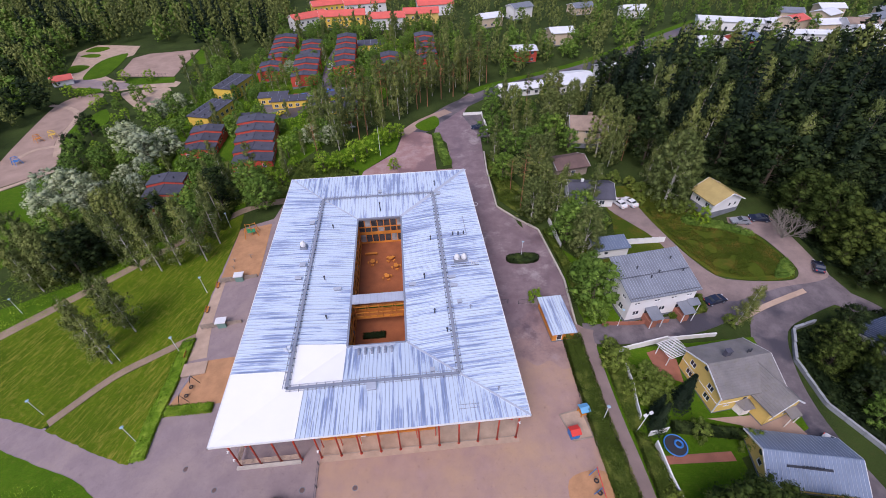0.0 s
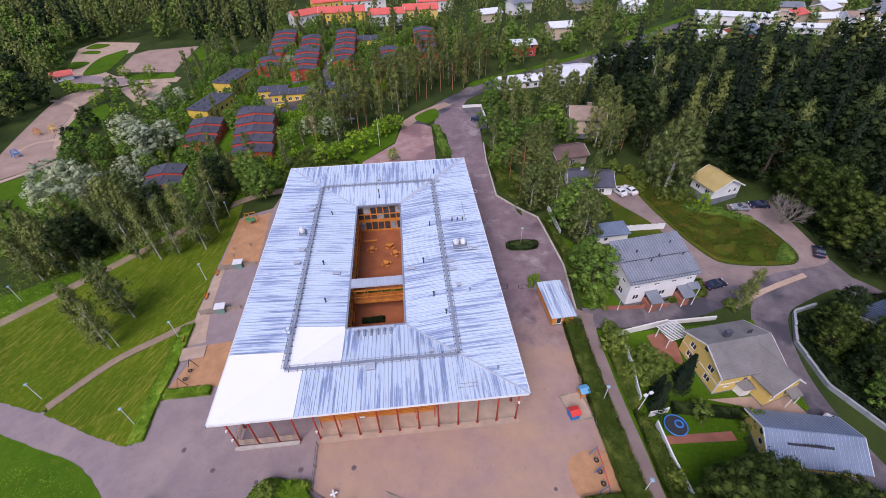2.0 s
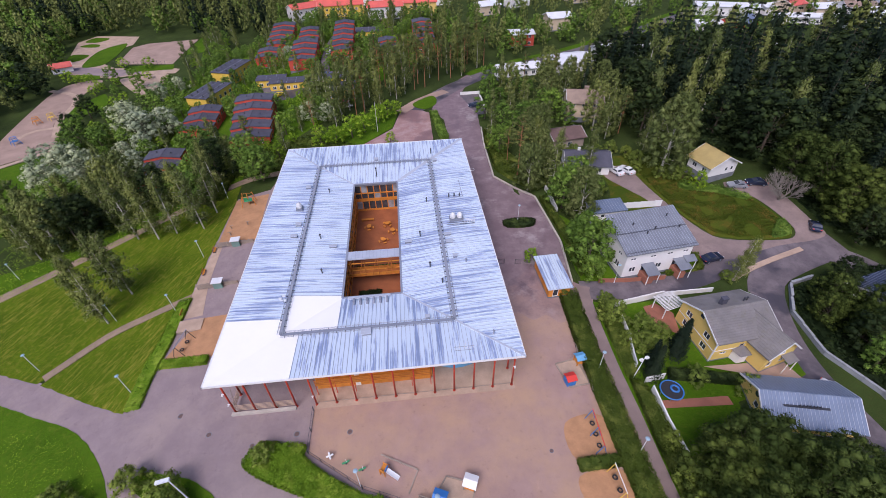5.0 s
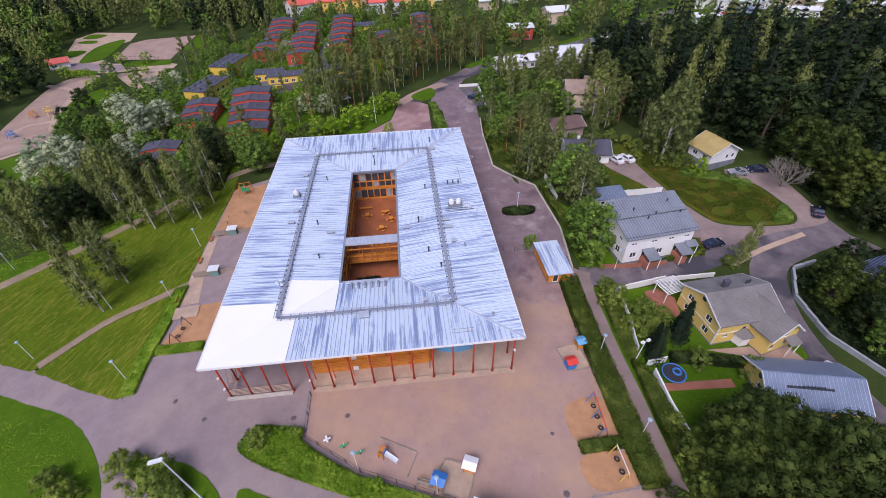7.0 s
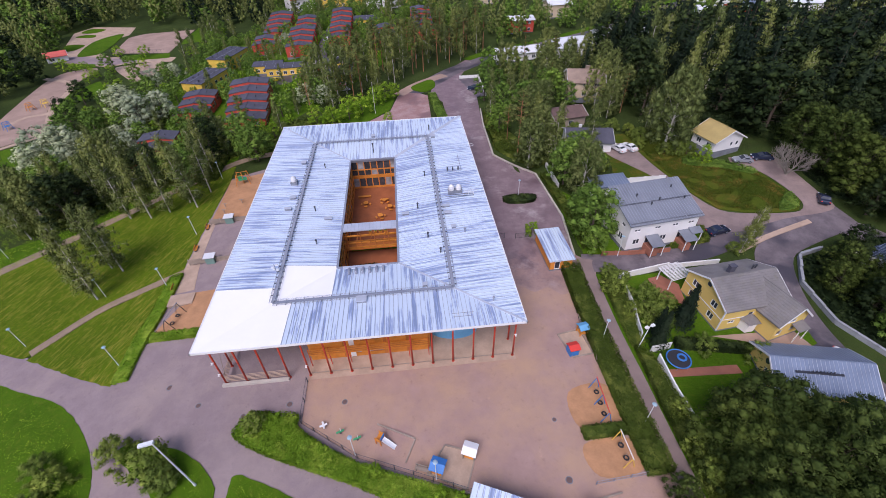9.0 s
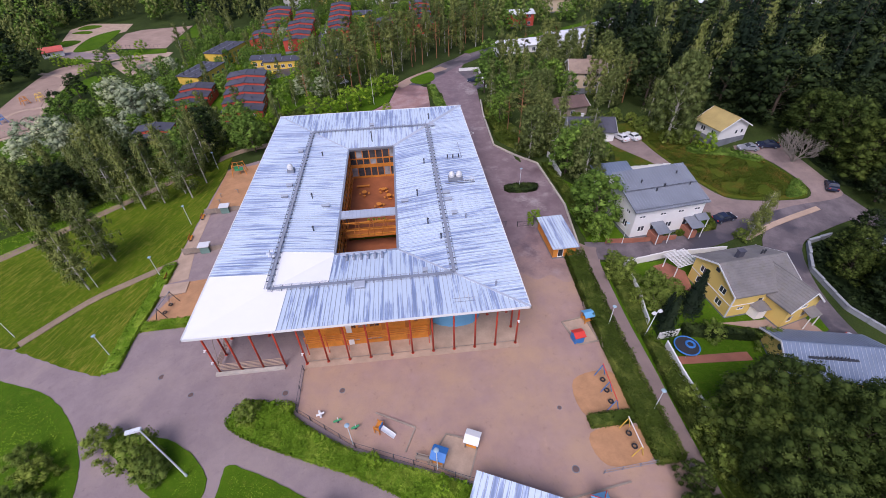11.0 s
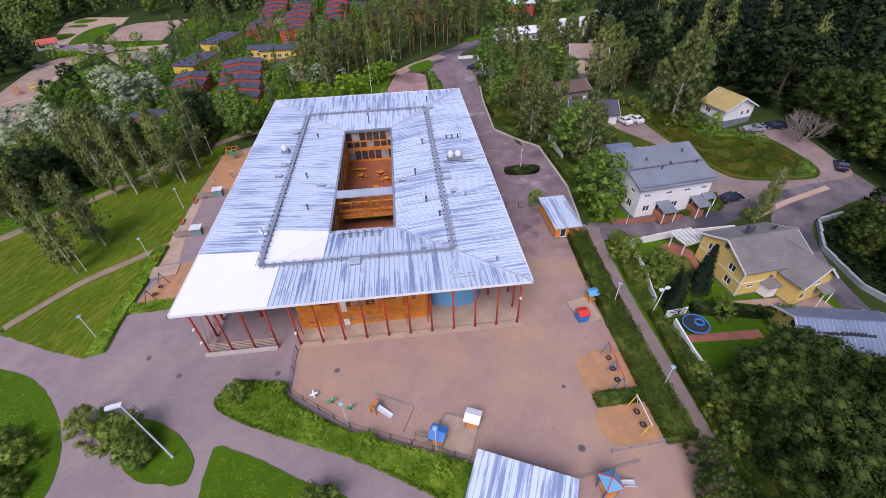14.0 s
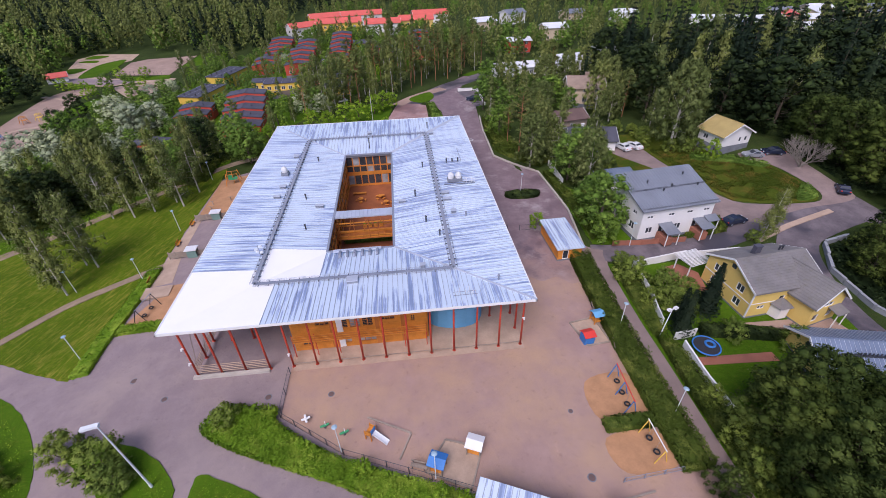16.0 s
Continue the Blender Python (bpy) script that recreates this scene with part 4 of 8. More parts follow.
# front wall of the rooms behind the columns: orange boards, two rows of windows
FY = 33.2
holes = []
for s0, s1, h0, h1 in ((1.0, 2.4, 0.9, 2.0), (3.4, 5.0, 1.25, 1.75), (5.9, 7.4, 0.7, 2.1), (8.3, 10.6, 0.7, 2.1), (12.3, 13.4, 1.25, 1.75), (3.1, 4.9, 4.2, 4.75), (5.8, 7.2, 3.4, 5.0), (7.4, 8.8, 3.4, 5.0), (9.0, 10.4, 3.4, 5.0), (11.3, 13.2, 4.2, 4.75), (15.2, 15.8, 3.6, 4.6)):
    holes.append((s0, s1, h0, h1))
fw, frot = wall_with_openings(school, "front_wall", (-16.4, FY), (1, 0), 17.2, 0.1, 7.9, 0.3, holes, "timber_orange")
for k, h in enumerate(holes):
    window(school, frot, *h, frame_mat="oak" if k % 2 else "timber_orange", glass="glass_pale" if k in (2, 3, 7) else "glass", bars=2 if h[1] - h[0] > 1.8 else 1)
for k in range(26):
    bm = BM()
    box(bm, 0, 17.2, -0.17, -0.152, 0.25 + k * 0.29, 0.28 + k * 0.29, m=frot)
    part("batten", bm, "timber_orange", fw)
for sx in (5.1, 10.9, 14.2):
    bm = BM()
    box(bm, sx - 0.25, sx + 0.25, -0.2, -0.155, 0.15, 7.8, m=frot)
    part("downpipe_board", bm, "oak", fw)
bm = BM()
box(bm, 5.75, 6.5, -0.22, -0.156, 0.15, 5.2, m=frot)
part("white_panel", bm, "white_paint", fw, "narrow white wall panel")
# balcony with a slatted balustrade in front of the upper windows
bm = BM()
box(bm, -16.2, 0.7, 31.95, FY - 0.16, 2.55, 2.72)
part("balcony_deck", bm, "timber_orange", school)
for k in range(7):
    bm = BM()
    box(bm, -16.2, 0.75, 31.88, 31.94, 2.6 + k * 0.2, 2.67 + k * 0.2)
    part("balustrade_rail", bm, "oak" if k % 2 else "timber_orange", school)
for k in range(7):
    bm = BM()
    box(bm, -16.25 + k * 2.82, -16.15 + k * 2.82, 31.95, 32.05, 0.1, 3.95)
    part("balustrade_post", bm, "red_paint", school)
bm = BM()
box(bm, -16.35, 12.9, 30.46, 30.54, 0.55, 0.62)
part("long_rail", bm, "grey_timber", school)
# the other outer walls
for p, along, length, z1 in (((0.9, FY + 0.2), (0, 1), 9.2, 7.6), ((0.9, 42.5), (1, 0), 9.2, 7.4), ((10.1, 42.5), (0, 1), 50, 8.0), ((10.1, 92.3), (-1, 0), 35.5, 8.0), ((-25.4, 92.3), (0, -1), 50.3, 8.0), ((-25.4, 42.0), (1, 0), 9.0, 7.4), ((-16.4, 42.0), (0, -1), 8.6, 7.4)):
    n = int(length / 3.4)
    holes = [(1.0 + k * 3.4, 3.0 + k * 3.4, z + 1.0, z + 2.4) for k in range(n) for z in (0.1, 3.6) if 3.0 + k * 3.4 < length - 0.4]
    w, rot = wall_with_openings(school, "outer_wall", p, along, length, 0.1, z1, 0.3, holes, "timber_orange")
    for h in holes:
        window(school, rot, *h, bars=1)

# courtyard walls: timber frames with tall panes
for idx, (p, along, length) in enumerate((((CX0 - 0.3, CY1 + 0.4), (1, 0), CX1 - CX0 + 0.6), ((CX0 - 0.3, CY0 - 0.3), (0, 1), CY1 - CY0 + 0.6), ((CX1 + 0.3, CY0 - 0.3), (0, 1), CY1 - CY0 + 0.6), ((CX0 - 0.3, CY0 - 0.3), (1, 0), CX1 - CX0 + 0.6))):
    n = 7 if idx in (0, 3) else 20
    step = length / n
    holes = []
    for k in range(n):
        for z0, z1 in ((0.6, 2.7), (3.5, 4.75), (5.0, 7.0)):
            holes.append((k * step + 0.1, (k + 1) * step - 0.1, z0, z1))
    w, rot = wall_with_openings(school, "courtyard_wall", p, along, length, 0.1, 7.3, 0.26, holes, "timber_orange")
    for k, h in enumerate(holes):
        bm = BM()
        box(bm, h[0], h[1], -0.02, 0.02, h[2], h[3], m=rot)
        part("pane", bm, "glass_pale" if (k * 7 + idx) % 5 == 0 else "glass", w)
bm = BM()
slab(bm, [(CX0 - 0.4, CY0 - 0.4), (CX1 + 0.4, CY0 - 0.4), (CX1 + 0.4, CY1 + 0.4), (CX0 - 0.4, CY1 + 0.4)], 0.1, 0.16)
part("courtyard_floor", bm, "clay_floor", school, "reddish-brown courtyard floor")
# bridge roof across the courtyard, on timber beams
bm = BM()
box(bm, CX0, CX1, 53.9, 56.1, CZ - 0.12, CZ + 0.1)
br = part("bridge_roof", bm, "roof_flash", school, "ribbed metal roof of the bridge across the courtyard")
for k in range(15):
    bm = BM()
    box(bm, CX0 + 0.2 + k * 0.64, CX0 + 0.24 + k * 0.64, 53.95, 56.05, CZ + 0.1, CZ + 0.16)
    part("rib", bm, "roof_seam", br)
for y in (54.1, 55.9):
    for z in (3.3, 3.6, 4.6, 6.2):
        bm = BM()
        box(bm, CX0, CX1, y - 0.06, y + 0.06, z, z + 0.18)
        part("bridge_beam", bm, "timber_orange", school, "orange timber bridge beam")
bm = BM()
box(bm, CX0, CX1, 54.0, 56.0, 3.1, 3.3)
part("bridge_deck", bm, "oak", school)
for k in range(8):
    x = CX0 + 0.5 + k * 1.22
    bm = BM()
    tube(bm, (x, 53.95, 3.4), (x + (0.9 if k % 2 else -0.0), 53.95, 6.9), 0.06, n=6)
    part("bridge_brace", bm, "oak", school)

# ---- roof sheets ----
for side in range(4):
    lay(side, 0, side != 2)
    lay(side, 1, False)

# ---- houses ----
BUILT = []

def gable_house(name, label, at, lx, ly, wall_h, ridge_h, wall_mat, roof_mat, windows=(), over=0.5, axis="x", base=0.35, frame_mat="white_paint", seams=0.0, group="", category="house", courses=0.0):
    """A house at the pose 'at' (its middle, on the ground): lx by ly walls, gable roof with its ridge along x or y."""
    h = thing(name, label, category, group, at=at)
    BUILT.append((at.translation.x, at.translation.y, max(lx, ly) / 2))
    bm = BM()
    box(bm, -lx / 2 - 0.03, lx / 2 + 0.03, -ly / 2 - 0.03, ly / 2 + 0.03, -1.2, base)
    part("plinth", bm, "plinth", h)
    holes = {s: [] for s in "SNEW"}
    for s, a, b, z0, z1 in windows:
        holes[s].append((a, b, z0, z1))
    t = 0.24
    for s, p, along, length in (("S", (-lx / 2, -ly / 2 + t / 2), (1, 0), lx), ("N", (lx / 2, ly / 2 - t / 2), (-1, 0), lx), ("E", (lx / 2 - t / 2, -ly / 2 + t), (0, 1), ly - 2 * t), ("W", (-lx / 2 + t / 2, ly / 2 - t), (0, -1), ly - 2 * t)):
        w, rot = wall_with_openings(h, "wall", p, along, length, base, wall_h, t, holes[s], wall_mat)
        for k in holes[s]:
            window(h, rot, *k, frame_mat=frame_mat, bars=1 if k[1] - k[0] > 1.0 else 0)
    rx, ry = (lx, ly) if axis == "x" else (ly, lx)
    turn = Matrix.Identity(4) if axis == "x" else Matrix.Rotation(math.pi / 2, 4, "Z")
    rise = ridge_h - wall_h
    for sx in (-rx / 2 + 0.012, rx / 2 - 0.25):
        bm = BM()
        v = [turn @ Vector(p) for p in ((sx, -ry / 2, wall_h), (sx, ry / 2, wall_h), (sx, 0, ridge_h), (sx + 0.24, -ry / 2, wall_h), (sx + 0.24, ry / 2, wall_h), (sx + 0.24, 0, ridge_h))]
        v = [bm.verts.new(p) for p in v]
        for f in ((0, 2, 1), (3, 4, 5), (0, 3, 5, 2), (1, 2, 5, 4), (0, 1, 4, 3)):
            bm.faces.new([v[i] for i in f])
        part("gable", bm, wall_mat, h)
    slope = rise / (ry / 2)
    for sgn in (-1, 1):
        bm = BM()
        y1, z1 = sgn * (ry / 2 + over), wall_h - slope * over
        pts = [(-rx / 2 - over, 0, ridge_h), (rx / 2 + over, 0, ridge_h), (rx / 2 + over, y1, z1), (-rx / 2 - over, y1, z1)]
        up, dn = [bm.verts.new(turn @ (Vector(p) + Vector((0, 0, 0.2)))) for p in pts], [bm.verts.new(turn @ (Vector(p) + Vector((0, 0, 0.02)))) for p in pts]
        bm.faces.new(up if sgn < 0 else up[::-1])
        bm.faces.new(dn[::-1] if sgn < 0 else dn)
        for k in range(4):
            q = (dn[k], dn[(k + 1) % 4], up[(k + 1) % 4], up[k])
            bm.faces.new(q if sgn < 0 else q[::-1])
        rf = part("roof", bm, roof_mat, h)
        if courses:
            ln = math.hypot(ry / 2 + over, ridge_h - z1)
            n = int(ln / courses)
            for k in range(n):
                f0, f1 = k / n, (k + 1) / n
                bm = BM()
                q = [Vector((sx * (rx / 2 + over + 0.02), y1 * f, ridge_h + (z1 - ridge_h) * f + dz)) for f, dz in ((f0, 0.205), (f1, 0.255)) for sx in (-1, 1)]
                q += [Vector((sx * (rx / 2 + over + 0.02), y1 * f1, ridge_h + (z1 - ridge_h) * f1 + 0.19)) for sx in (-1, 1)]
                v = [bm.verts.new(turn @ w) for w in q]
                bm.faces.new((v[0], v[2], v[3], v[1]))
                bm.faces.new((v[2], v[4], v[5], v[3]))
                bmesh.ops.recalc_face_normals(bm, faces=bm.faces[:])
                part("tile_course", bm, roof_mat, rf)
        if seams:
            n = int((rx + 2 * over) / seams)
            bm = BM()
            for k in range(n + 1):
                x = -rx / 2 - over + k * (rx + 2 * over) / n
                a, b = turn @ Vector((x, 0, ridge_h + 0.22)), turn @ Vector((x, y1, z1 + 0.22))
                tube(bm, a, b, 0.03, n=4)
            part("seams", bm, "roof_seam", rf)
    bm = BM()
    tube(bm, turn @ Vector((-rx / 2 - over, 0, ridge_h + 0.2)), turn @ Vector((rx / 2 + over, 0, ridge_h + 0.2)), 0.1, n=6)
    part("ridge_cap", bm, roof_mat, h)
    for sx in (-rx / 2 - over - 0.04, rx / 2 + over + 0.04) if name != "terrace_house" else ():
        for sgn in (-1, 1):
            bm = BM()
            a, b = Vector((sx, 0, ridge_h + 0.1)), Vector((sx, sgn * (ry / 2 + over), wall_h - slope * over + 0.1))
            d = (b - a).normalized()
            m4 = turn @ Matrix.Translation(a) @ Matrix.Rotation(math.atan2(d.z, d.y * sgn) * sgn, 4, "X")
            L = (b - a).length
            box(bm, -0.03, 0.03, 0 if sgn > 0 else -L, L if sgn > 0 else 0, -0.13, 0.13, m=m4)
            part("bargeboard", bm, "white_paint", h)
    return h


def ground_pose(x, y, rz=0, dz=0.0):
    return pose(x, y, terrain(x, y) + dz, 0, 0, rz)


def row_windows(lx, ly, floors, step=3.2):
    w = []
    for f in range(floors):
        z = 0.9 + f * 2.8
        for k in range(int(lx / step)):
            for s in "SN":
                w.append((s, k * step + 0.9, k * step + 2.2, z, z + 1.3))
        for s in "EW":
            w.append((s, ly / 2 - 0.9, ly / 2 + 0.5, z, z + 1.3))
    return w


def mono_house(name, label, at, lx, ly, front_h, back_h, wall_mat, roof_mat, windows=(), over=0.5, base=0.3, frame_mat="white_paint", seams=0.6, category="house", group=""):
    """A house with one roof plane that rises from its front (south) to its back."""
    h = thing(name, label, category, group, at=at)
    BUILT.append((at.translation.x, at.translation.y, max(lx, ly) / 2))
    bm = BM()
    box(bm, -lx / 2 - 0.03, lx / 2 + 0.03, -ly / 2 - 0.03, ly / 2 + 0.03, -1.2, base)
    part("plinth", bm, "plinth", h)
    holes = {s: [] for s in "SNEW"}
    for s, a, b, z0, z1 in windows:
        holes[s].append((a, b, z0, z1))
    t = 0.22
    for s, p, along, length, top in (("S", (-lx / 2, -ly / 2 + t / 2), (1, 0), lx, front_h), ("N", (lx / 2, ly / 2 - t / 2), (-1, 0), lx, back_h), ("E", (lx / 2 - t / 2, -ly / 2 + t), (0, 1), ly - 2 * t, front_h), ("W", (-lx / 2 + t / 2, ly / 2 - t), (0, -1), ly - 2 * t, front_h)):
        w, rot = wall_with_openings(h, "wall", p, along, length, base, top, t, holes[s], wall_mat)
        for k in holes[s]:
            window(h, rot, *k, frame_mat=frame_mat, bars=1 if k[1] - k[0] > 1.0 else 0)
    for sx in (-lx / 2, lx / 2 - t):
        bm = BM()
        v = [bm.verts.new(p) for x in (sx, sx + t) for p in ((x, -ly / 2, front_h), (x, ly / 2, front_h), (x, ly / 2, back_h))]
        for f in ((0, 2, 1), (3, 4, 5), (0, 3, 5, 2), (1, 2, 5, 4), (0, 1, 4, 3)):
            bm.faces.new([v[i] for i in f])
        part("gable", bm, wall_mat, h)
    k = (back_h - front_h) / ly
    y0, y1 = -ly / 2 - over, ly / 2 + over
    zf = lambda y: front_h + k * (y + ly / 2) + 0.05
    bm = BM()
    pts = [(-lx / 2 - over, y0), (lx / 2 + over, y0), (lx / 2 + over, y1), (-lx / 2 - over, y1)]
    dn, up = [bm.verts.new((x, y, zf(y))) for x, y in pts], [bm.verts.new((x, y, zf(y) + 0.2)) for x, y in pts]
    bm.faces.new(up)
    bm.faces.new(dn[::-1])
    for i in range(4):
        bm.faces.new((dn[i], dn[(i + 1) % 4], up[(i + 1) % 4], up[i]))
    rf = part("roof", bm, roof_mat, h)
    n = max(2, int((lx + 2 * over) / seams)) if seams else -1
    for i in range(n + 1):
        x = -lx / 2 - over + i * (lx + 2 * over) / n
        bm = BM()
        tube(bm, (x, y0, zf(y0) + 0.22), (x, y1, zf(y1) + 0.22), 0.03, n=4)
        part("seam", bm, "roof_seam", rf)
    return h


def roof_pipe(h, x, y, z, height=0.7, r=0.12, material="dark_steel"):
    bm = BM()
    tube(bm, (x, y, z), (x, y, z + height), r, r, 8)
    tube(bm, (x, y, z + height), (x, y, z + height + 0.12), r * 1.5, r * 1.2, 8)
    part("roof_pipe", bm, material, h)


def chimney(h, x, y, z, w=0.7, height=1.2, material="dark_roof"):
    bm = BM()
    box(bm, x - w / 2, x + w / 2, y - w * 0.35, y + w * 0.35, z - 0.6, z + height)
    box(bm, x - w / 2 - 0.08, x + w / 2 + 0.08, y - w * 0.35 - 0.08, y + w * 0.35 + 0.08, z + height, z + height + 0.1)
    part("chimney", bm, material, h)


def porch_roof(h, x0, x1, y0, y1, z0, z1, material="grey_sheet", posts=True, slats=True):
    """A small canopy, falling to the front, on posts, with a slatted screen."""
    bm = BM()
    v = [(x0, y0, z0), (x1, y0, z0), (x1, y1, z1), (x0, y1, z1)]
    up, dn = [bm.verts.new((a, b, c + 0.1)) for a, b, c in v], [bm.verts.new(p) for p in v]
    bm.faces.new(up)
    bm.faces.new(dn[::-1])
    for i in range(4):
        bm.faces.new((dn[i], dn[(i + 1) % 4], up[(i + 1) % 4], up[i]))
    c = part("canopy", bm, material, h)
    if posts:
        for x in (x0 + 0.15, x1 - 0.15):
            bm = BM()
            box(bm, x - 0.06, x + 0.06, y0 + 0.1, y0 + 0.22, 0, z0)
            part("post", bm, "white_paint", h)
    if slats:
        bm = BM()
        box(bm, x0 + 0.1, x0 + (x1 - x0) * 0.62, y0 + 0.3, y1 - 0.02, 0.0, z0 - 0.9)
        part("screen", bm, "red_brick_paving", h, "reddish-brown timber porch screen")
    return c
# the houses east of the school
white_house = mono_house("white_house", "white rendered two-storey house with a grey seamed metal roof", pose(44.36, 54.83, 0.9, 0, 0, 6.55), 13.5, 8.4, 5.85, 8.3, "white_wall", "grey_sheet",
    [("S", 1.2, 2.5, 1.3, 2.5), ("S", 6.6, 7.9, 1.3, 2.5), ("S", 0.9, 2.1, 4.2, 4.75), ("S", 4.9, 6.1, 4.2, 4.75), ("S", 8.4, 9.6, 4.2, 4.75), ("S", 11.6, 12.8, 4.2, 4.75), ("S", 3.6, 4.5, 0.4, 2.5), ("S", 10.1, 11.0, 0.4, 2.5), ("W", 5.2, 6.5, 1.3, 2.7), ("W", 5.4, 6.5, 4.2, 4.9), ("W", 0.8, 2.2, 1.2, 5.0)], over=0.45, seams=0.55)
for x in (3.4, 10.0):
    porch_roof(white_house, x - 6.75, x - 6.75 + 2.5, -4.2 - 2.8, -4.2, 2.3, 2.9)
for x, y in ((-3.0, 2.0), (4.5, 3.2), (-1.2, -1.0), (0.8, 0.0), (5.6, -0.6)):
    roof_pipe(white_house, x, y * 0.75, 5.95 + (y * 0.75 + 4.2) * 0.29, 0.6)
bm = BM()
for z in (0.25, 0.42):
    tube(bm, (-7.1, -0.2, 7.12 + z), (7.1, -0.2, 7.12 + z), 0.04, n=4)
part("snow_rail", bm, "dark_steel", white_house)
bm = BM()
for z in (0.25, 0.4):
    tube(bm, (-7.1, -4.3, 5.93 + z), (7.1, -4.3, 5.93 + z), 0.03, n=4)
part("snow_rail", bm, "dark_steel", white_house)
bm = BM()
box(bm, 5.5, 6.6, -4.3, -4.18, 0.35, 2.5)
part("red_door", bm, "red_plastic", white_house, "bright red front door")
porch_roof(white_house, 5.3, 7.6, -5.6, -4.2, 2.7, 3.2, slats=False)
mono_house("outbuilding", "white outbuilding with a grey metal roof beside the white house", ground_pose(42.3, 69.0, 4), 7.6, 3.4, 2.4, 2.9, "white_wall", "blue_sheet", [("S", 2, 3, 1.0, 1.9)], category="outbuilding", over=0.3)

yh = yellow_house = gable_house("yellow_house", "pale yellow wooden house with a grey tiled gable roof", pose(49.15, 35.85, 0.0, 0, 0, 5), 10.2, 8.8, 4.85, 7.0, "yellow_wall", "grey_tile",
    [("W", 1.2, 2.5, 3.2, 4.4), ("W", 1.3, 2.6, 1.0, 2.2), ("W", 5.8, 7.1, 0.9, 2.1), ("W", 5.6, 6.9, 3.1, 4.3), ("S", 1.4, 2.5, 1.5, 2.1), ("S", 4.3, 5.2, 1.9, 3.4), ("N", 2.0, 3.2, 1.2, 2.4), ("N", 6.0, 7.2, 1.2, 2.4)], over=0.45, courses=0.36)
# the wing towards the south-east, with its own gable
wing = gable_house("house_wing", "yellow gabled wing of the house with grey roof tiles", pose(52.75, 32.3, 0.0, 0, 0, 14), 5.6, 7.0, 4.1, 6.55, "yellow_wall", "grey_tile",
    [("S", 0.8, 1.8, 1.0, 2.2), ("S", 3.4, 4.4, 1.2, 2.2), ("S", 2.0, 3.6, 3.2, 3.9), ("W", 1.0, 2.0, 1.0, 2.2)], over=0.45, axis="y", category="house wing", courses=0.36)
porch_roof(wing, 0.2, 2.4, -5.0, -3.5, 2.5, 2.9, "grey_tile", True, False)
bm = BM()
for a, b, c, d in ((-5.16, -5.11, -4.4, 4.4),):
    box(bm, a, b, c, d, 2.55, 2.68)
box(bm, -5.1, 0.0, -4.46, -4.41, 2.55, 2.68)
part("corner_trim", bm, "white_paint", yh, "white trim boards")
for x, y in ((-5.12, -4.42),):
    bm = BM()
    box(bm, x - 0.06, x + 0.1, y - 0.06, y + 0.1, 0.35, 4.85)
    part("corner_board", bm, "white_paint", yh)
bm = BM()
box(bm, -5.18, -5.08, -0.35, 0.35, 5.6, 6.2)
part("attic_window", bm, "glass", yh)
chimney(yh, -1.2, 1.2, 6.6, 0.9, 1.3)
for x in (3.4, 3.9):
    roof_pipe(yh, x - 1.0, 1.0, 6.7, 0.7)
bm = BM()   # entrance bay with a small grey roof
slab(bm, [(-1.2, -5.7), (0.2, -5.7), (0.6, -4.46), (-1.6, -4.46)], 0.3, 2.3)
bay = part("entrance_bay", bm, "white_wall", yh)
bm = BM()
pts = [(-1.5, -6.0, 2.3), (0.5, -6.0, 2.3), (0.9, -4.42, 2.3), (-1.9, -4.42, 2.3)]
top = bm.verts.new((-0.5, -4.5, 3.2))
vs = [bm.verts.new(p) for p in pts]
for i in range(4):
    bm.faces.new((vs[i], vs[(i + 1) % 4], top))
part("bay_roof", bm, "grey_tile", bay)
garage = gable_house("garage", "yellow garage with a blue-grey seamed metal roof", pose(51.8, 21.8, 0.0, 0, 0, -13), 11.6, 7.0, 2.4, 4.3, "yellow_wall", "blue_sheet", [("W", 3.2, 4.2, 1.0, 2.0), ("S", 2, 3.2, 1, 2)], seams=0.5, over=0.6, category="garage")
bm = BM()
tube(bm, (-5.86, 0.3, 2.9), (-5.78, 0.3, 2.9), 0.4, 0.45, 14)
part("round_window", bm, "glass", garage, "round gable window")
bm = BM()
for k in range(7):
    tube(bm, (-1.6 + k * 0.42, -1.6, 3.5), (-1.6 + k * 0.42, -1.6, 4.1), 0.07, n=6)
box(bm, -3.6, 2.2, -1.75, -1.45, 3.5, 3.72)
part("roof_vents", bm, "dark_steel", garage)

# white pergola and garden walls of the yellow house
perg = thing("pergola", "white-painted pergola with a slatted roof over a terrace", "pergola", at=pose(43.0, 41.8, 0.2, 0, 0, 14))
for x, y in ((-1.8, -1.3), (1.8, -1.3), (-1.8, 1.3), (1.8, 1.3)):
    bm = BM()
    box(bm, x - 0.07, x + 0.07, y - 0.07, y + 0.07, -0.2, 2.5)
    part("post", bm, "white_paint", perg)
for k in range(14):
    bm = BM()
    box(bm, -2.1, 2.1, -1.7 + k * 0.26, -1.6 + k * 0.26, 2.5, 2.62)
    part("slat", bm, "white_paint", perg)
drape("terrace", [(39.5, 38.5), (43, 36.6), (44, 41), (42, 43.5), (39.5, 43)], 0.15, "red_brick_paving", "reddish-brown paved garden terrace", "terrace")
drape("yard_yellow_house", [(43.4, 30.2), (48, 28.6), (50, 26.6), (57, 26), (56, 30), (50, 30)], 0.14, "gravel", "paved yard in front of the yellow house", "paving")
drape("path_brick", [(33.4, 24.2), (44, 23.6), (44, 25.0), (33.4, 25.4)], 0.14, "red_brick_paving", "reddish bark-covered garden path", "path")


